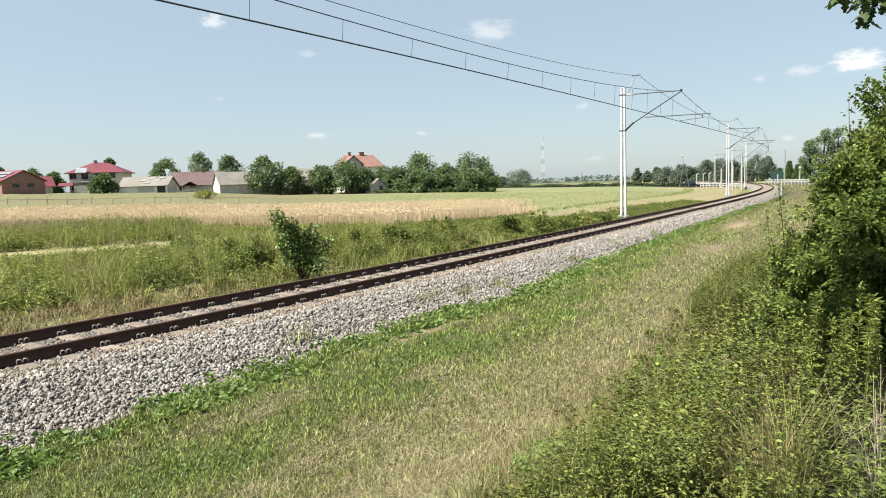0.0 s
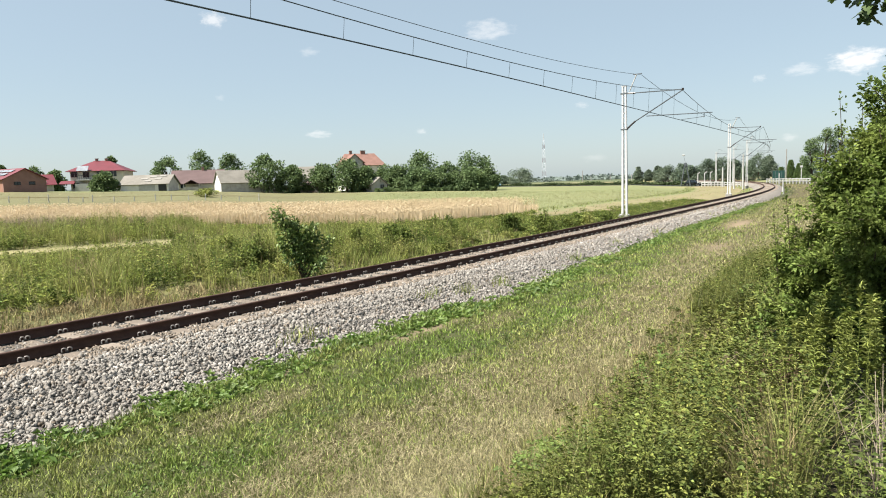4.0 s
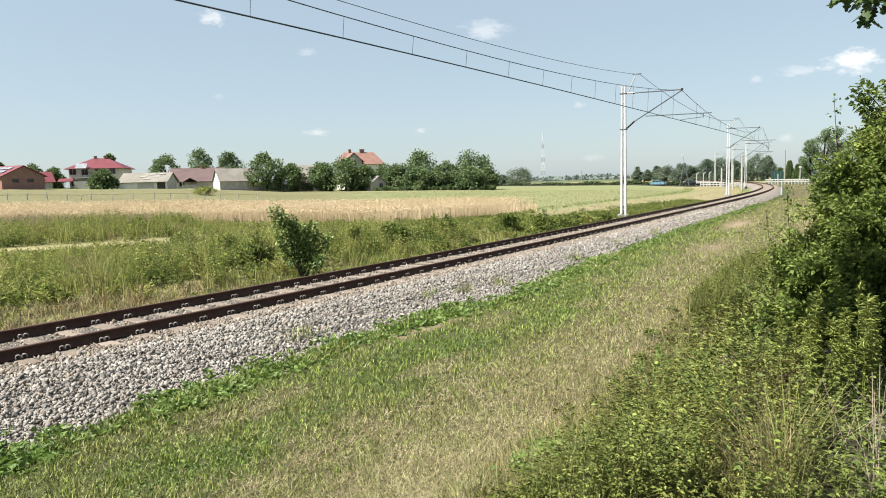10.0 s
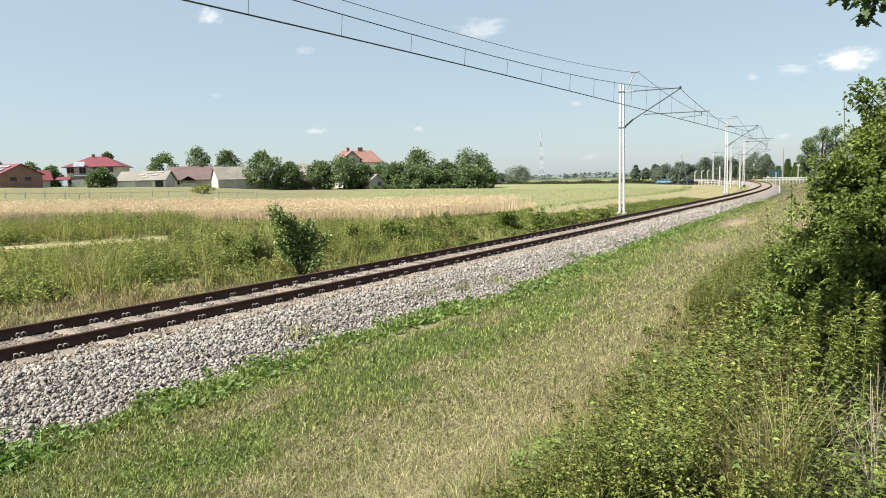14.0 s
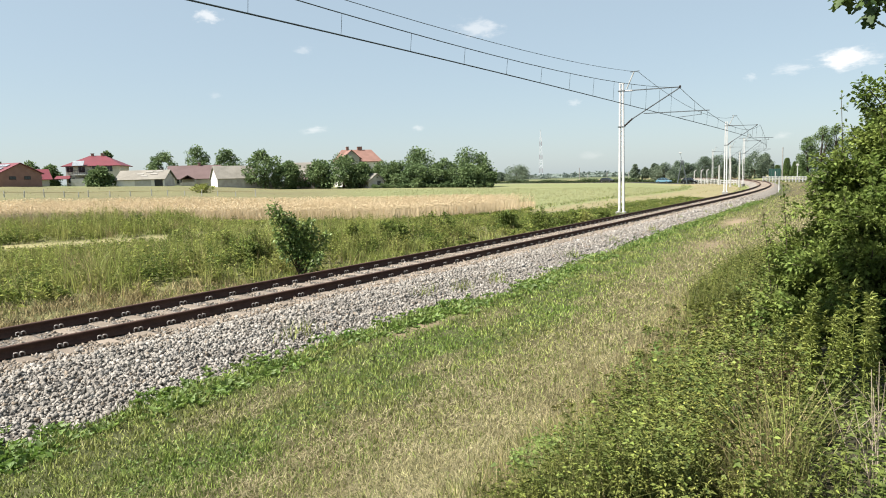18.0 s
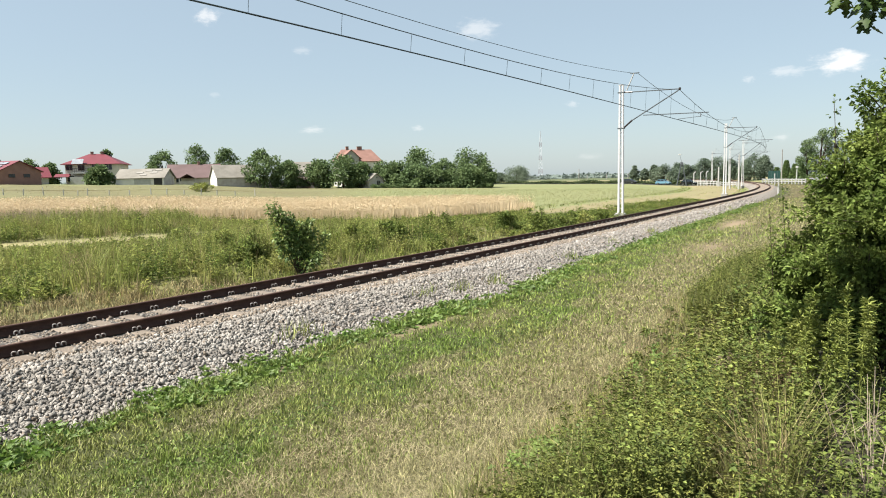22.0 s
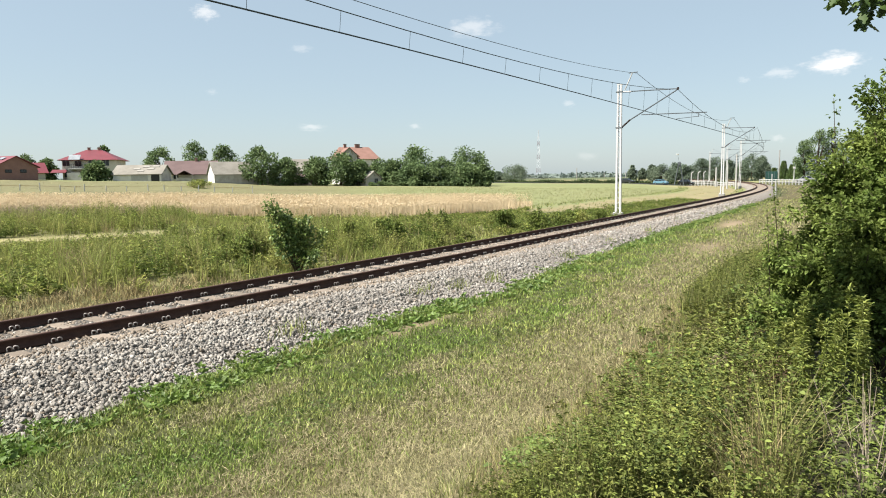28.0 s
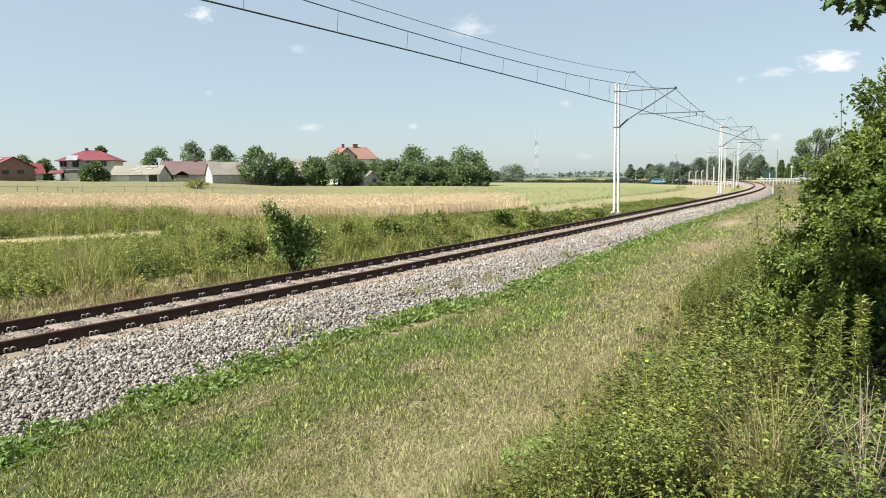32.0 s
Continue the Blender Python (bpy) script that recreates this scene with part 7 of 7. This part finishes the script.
# ---- clouds ----
def cloud_material():
    m = bpy.data.materials.new("soft_cloud")
    m.use_nodes = True
    n, l = m.node_tree.nodes, m.node_tree.links
    n.remove(n["Principled BSDF"])
    tc = n.new("ShaderNodeTexCoord")
    ns = n.new("ShaderNodeTexNoise")
    ns.inputs["Scale"].default_value, ns.inputs["Detail"].default_value, ns.inputs["Roughness"].default_value = 2.2, 7.0, 0.6
    info = n.new("ShaderNodeObjectInfo")
    shift = n.new("ShaderNodeVectorMath")
    shift.operation = "ADD"
    l.new(tc.outputs["Object"], shift.inputs[0])
    l.new(info.outputs["Location"], shift.inputs[1])
    l.new(shift.outputs[0], ns.inputs["Vector"])
    ln = n.new("ShaderNodeVectorMath")
    ln.operation = "LENGTH"
    l.new(tc.outputs["Object"], ln.inputs[0])
    fall = n.new("ShaderNodeMath")
    fall.operation = "MULTIPLY_ADD"
    fall.inputs[1].default_value, fall.inputs[2].default_value = -1.15, 0.72
    l.new(ln.outputs["Value"], fall.inputs[0])
    add = n.new("ShaderNodeMath")
    add.operation = "ADD"
    rag = n.new("ShaderNodeMath")
    rag.operation = "MULTIPLY_ADD"
    rag.inputs[1].default_value, rag.inputs[2].default_value = 1.8, -0.4
    l.new(ns.outputs["Fac"], rag.inputs[0])
    l.new(rag.outputs[0], add.inputs[0])
    l.new(fall.outputs[0], add.inputs[1])
    ramp = n.new("ShaderNodeMapRange")
    ramp.interpolation_type = "SMOOTHSTEP"
    ramp.inputs["From Min"].default_value, ramp.inputs["From Max"].default_value = 0.28, 1.15
    l.new(add.outputs[0], ramp.inputs["Value"])
    dens = n.new("ShaderNodeMath")
    dens.operation = "MULTIPLY"
    l.new(ramp.outputs[0], dens.inputs[0])
    at = n.new("ShaderNodeAttribute")
    at.attribute_type, at.attribute_name = "OBJECT", "density"
    l.new(at.outputs["Fac"], dens.inputs[1])
    em = n.new("ShaderNodeEmission")
    em.inputs["Color"].default_value, em.inputs["Strength"].default_value = (1.0, 0.985, 0.97, 1), CLOUD_GLOW
    tr = n.new("ShaderNodeBsdfTransparent")
    mix = n.new("ShaderNodeMixShader")
    l.new(dens.outputs[0], mix.inputs[0])
    l.new(tr.outputs[0], mix.inputs[1])
    l.new(em.outputs[0], mix.inputs[2])
    l.new(mix.outputs[0], n["Material Output"].inputs[0])
    return m


CLOUD_GLOW = 0.44
CLOUD = cloud_material()
CLOUDS = []


def cloud(az0, el0, az1, el1, w, h, density):
    """A small far cloud that drifts; angles in degrees at the start and the end."""
    me = bpy.data.meshes.new("cloud")
    bm = bmesh.new()
    bmesh.ops.create_grid(bm, x_segments=2, y_segments=2, size=1.0)
    bm.to_mesh(me)
    bm.free()
    me.materials.append(CLOUD)
    ob = new("cloud", me)
    d = 3000.0
    ob.scale = (d * math.tan(radians(w / 2)), d * math.tan(radians(h / 2)), 1)
    ob["density"] = density
    tagged(ob, "small white fair-weather cloud in the pale sky", "cloud", "clouds")
    ob.visible_shadow = False

    def at(az, el):
        x, y = polar(az, d)
        return pose(x, y, 2.2 + d * math.tan(radians(el)), 90, 0, -az)
    CLOUDS.append((ob, at(az0, el0), at(az1, el1)))


cloud(-18.38, 13.54, -18.77, 13.11, 2.86, 1.88, 0.55)
cloud(4.55, 12.62, 3.36, 12.38, 5.91, 2.57, 0.40)
cloud(32.44, 7.80, 31.07, 7.94, 5.60, 2.5, 0.95)
cloud(28.84, 7.54, 27.50, 7.49, 3.80, 1.30, 0.34)
cloud(-10.46, 4.43, -10.64, 4.36, 3.16, 0.97, 0.38)
cloud(-1.57, 4.45, -1.76, 4.38, 1.49, 0.79, 0.30)
cloud(25.92, 7.21, 24.98, 7.15, 1.44, 0.89, 0.26)
cloud(12.28, 6.10, 11.32, 6.01, 1.61, 0.87, 0.26)
cloud(27.98, 2.56, 27.52, 2.60, 1.70, 0.88, 0.26)
cloud(-18.26, 7.49, -18.55, 7.08, 1.34, 0.75, 0.15)
cloud(-10.90, 11.14, -11.36, 10.74, 2.39, 1.07, 0.21)
cloud(13.17, 1.62, 12.99, 1.56, 2.82, 0.97, 0.15)

# ---- a small insect that darts past ----
INSECT = thing("flying_insect", 0, 0, 0, "tiny dark flying insect darting past", "insect")
part("body", barred((-0.006, 0, 0), (0.006, 0, 0), 0.0022, 0.0014, 6), M["insect"], INSECT)
for sy in (-1, 1):
    wing = part("wing", boxed(-0.003, 0, 0, 0.002, sy * 0.008, 0.0004), M["insect"], INSECT)
    wing.location = (0, sy * 0.001, 0.002)


# ---- movement ----
def motions():
    blue = [(0, -2.48), (2.0, 0.50), (4.0, 4.70), (5.5, 10.30), (6.0, 11.82), (6.5, 13.10), (7.0, 14.27), (7.5, 15.15), (8.0, 16.02), (8.5, 16.89), (9.0, 17.57), (10.0, 18.42), (11.0, 18.87), (12.0, 19.00), (13.0, 19.04), (32.0, 19.04)]
    walk(BLUE_CAR, [(t, road_bearing(a)) for t, a in blue])
    grey = [(0, -10.78), (6, -6.91), (11, -0.50), (14.5, 6.17), (16.5, 11.35), (17.0, 12.49), (18.0, 14.46), (19.0, 15.33), (20.0, 16.02), (21.0, 16.30), (22.0, 16.34), (32.0, 16.34)]
    walk(GREY_CAR, [(t, road_bearing(a)) for t, a in grey])
    silver = [(0, 36.5), (14, 36.0), (19, 33.6), (21, 31.6), (22, 30.3), (23, 29.75), (24, 29.6), (32, 29.6)]
    walk(SILVER_CAR, [(t, road_bearing(a) @ pose(0, 0, 0, 0, 0, 180)) for t, a in silver])
    for ob, a, b in CLOUDS:
        walk(ob, [(0, a), (32, b)])
    # shrub boughs and the oak bough rock gently in the wind
    for bough, phase, swing, rate in SWAYING:
        place = Matrix.Translation(bough.location)
        walk(bough, [(t, place @ pose(0, 0, 0, swing * math.sin(rate * t + phase), swing * math.sin(0.83 * rate * t + 2 * phase), 0)) for t in np.arange(0, 32.25, 0.5)])
    for plant, phase, swing, rate in SLENDER:
        place = plant.matrix_basis.copy()
        walk(plant, [(t, place @ pose(0, 0, 0, swing * math.sin(rate * t + phase), swing * math.sin(0.7 * rate * t + 2 * phase), 0)) for t in np.arange(0, 32.25, 0.5)])
    home = OAK.matrix_basis.copy()
    tilt = [(0, 0), (1, 1), (2.5, -1.3), (4.5, -2), (5.5, -3.2), (6.5, -1.4), (7.5, -0.5), (8, -2.2), (8.5, 0.3), (9, -1), (9.5, 1.2), (10, -0.4), (10.5, 1.6), (11.5, 1.3), (13, -2), (14.5, 0.6), (17, 2.2), (19, 2.8), (21, 1.5), (23, 0.6), (25, 0), (27.5, -0.6), (29, 0), (30.5, -0.6), (32, -0.2)]
    walk(OAK, [(t, home @ pose(0, 0, 0, 0, -2.0 * a, 0)) for t, a in tilt])
    spots = [(0, 1.389, 1.674, 2.554), (8.6, 1.339, 1.722, 2.523), (8.7, 1.174, 1.841, 2.508), (8.8, 1.176, 1.843, 2.485), (8.9, 1.114, 1.882, 2.484), (9.0, 0.876, 1.997, 2.541), (9.1, 0.218, 2.064, 2.971), (9.3, -0.398, 1.871, 3.324), (32, -0.383, 1.885, 3.316)]
    walk(INSECT, [(t, pose(x, y, z, 0, 0, 40)) for t, x, y, z in spots])


motions()
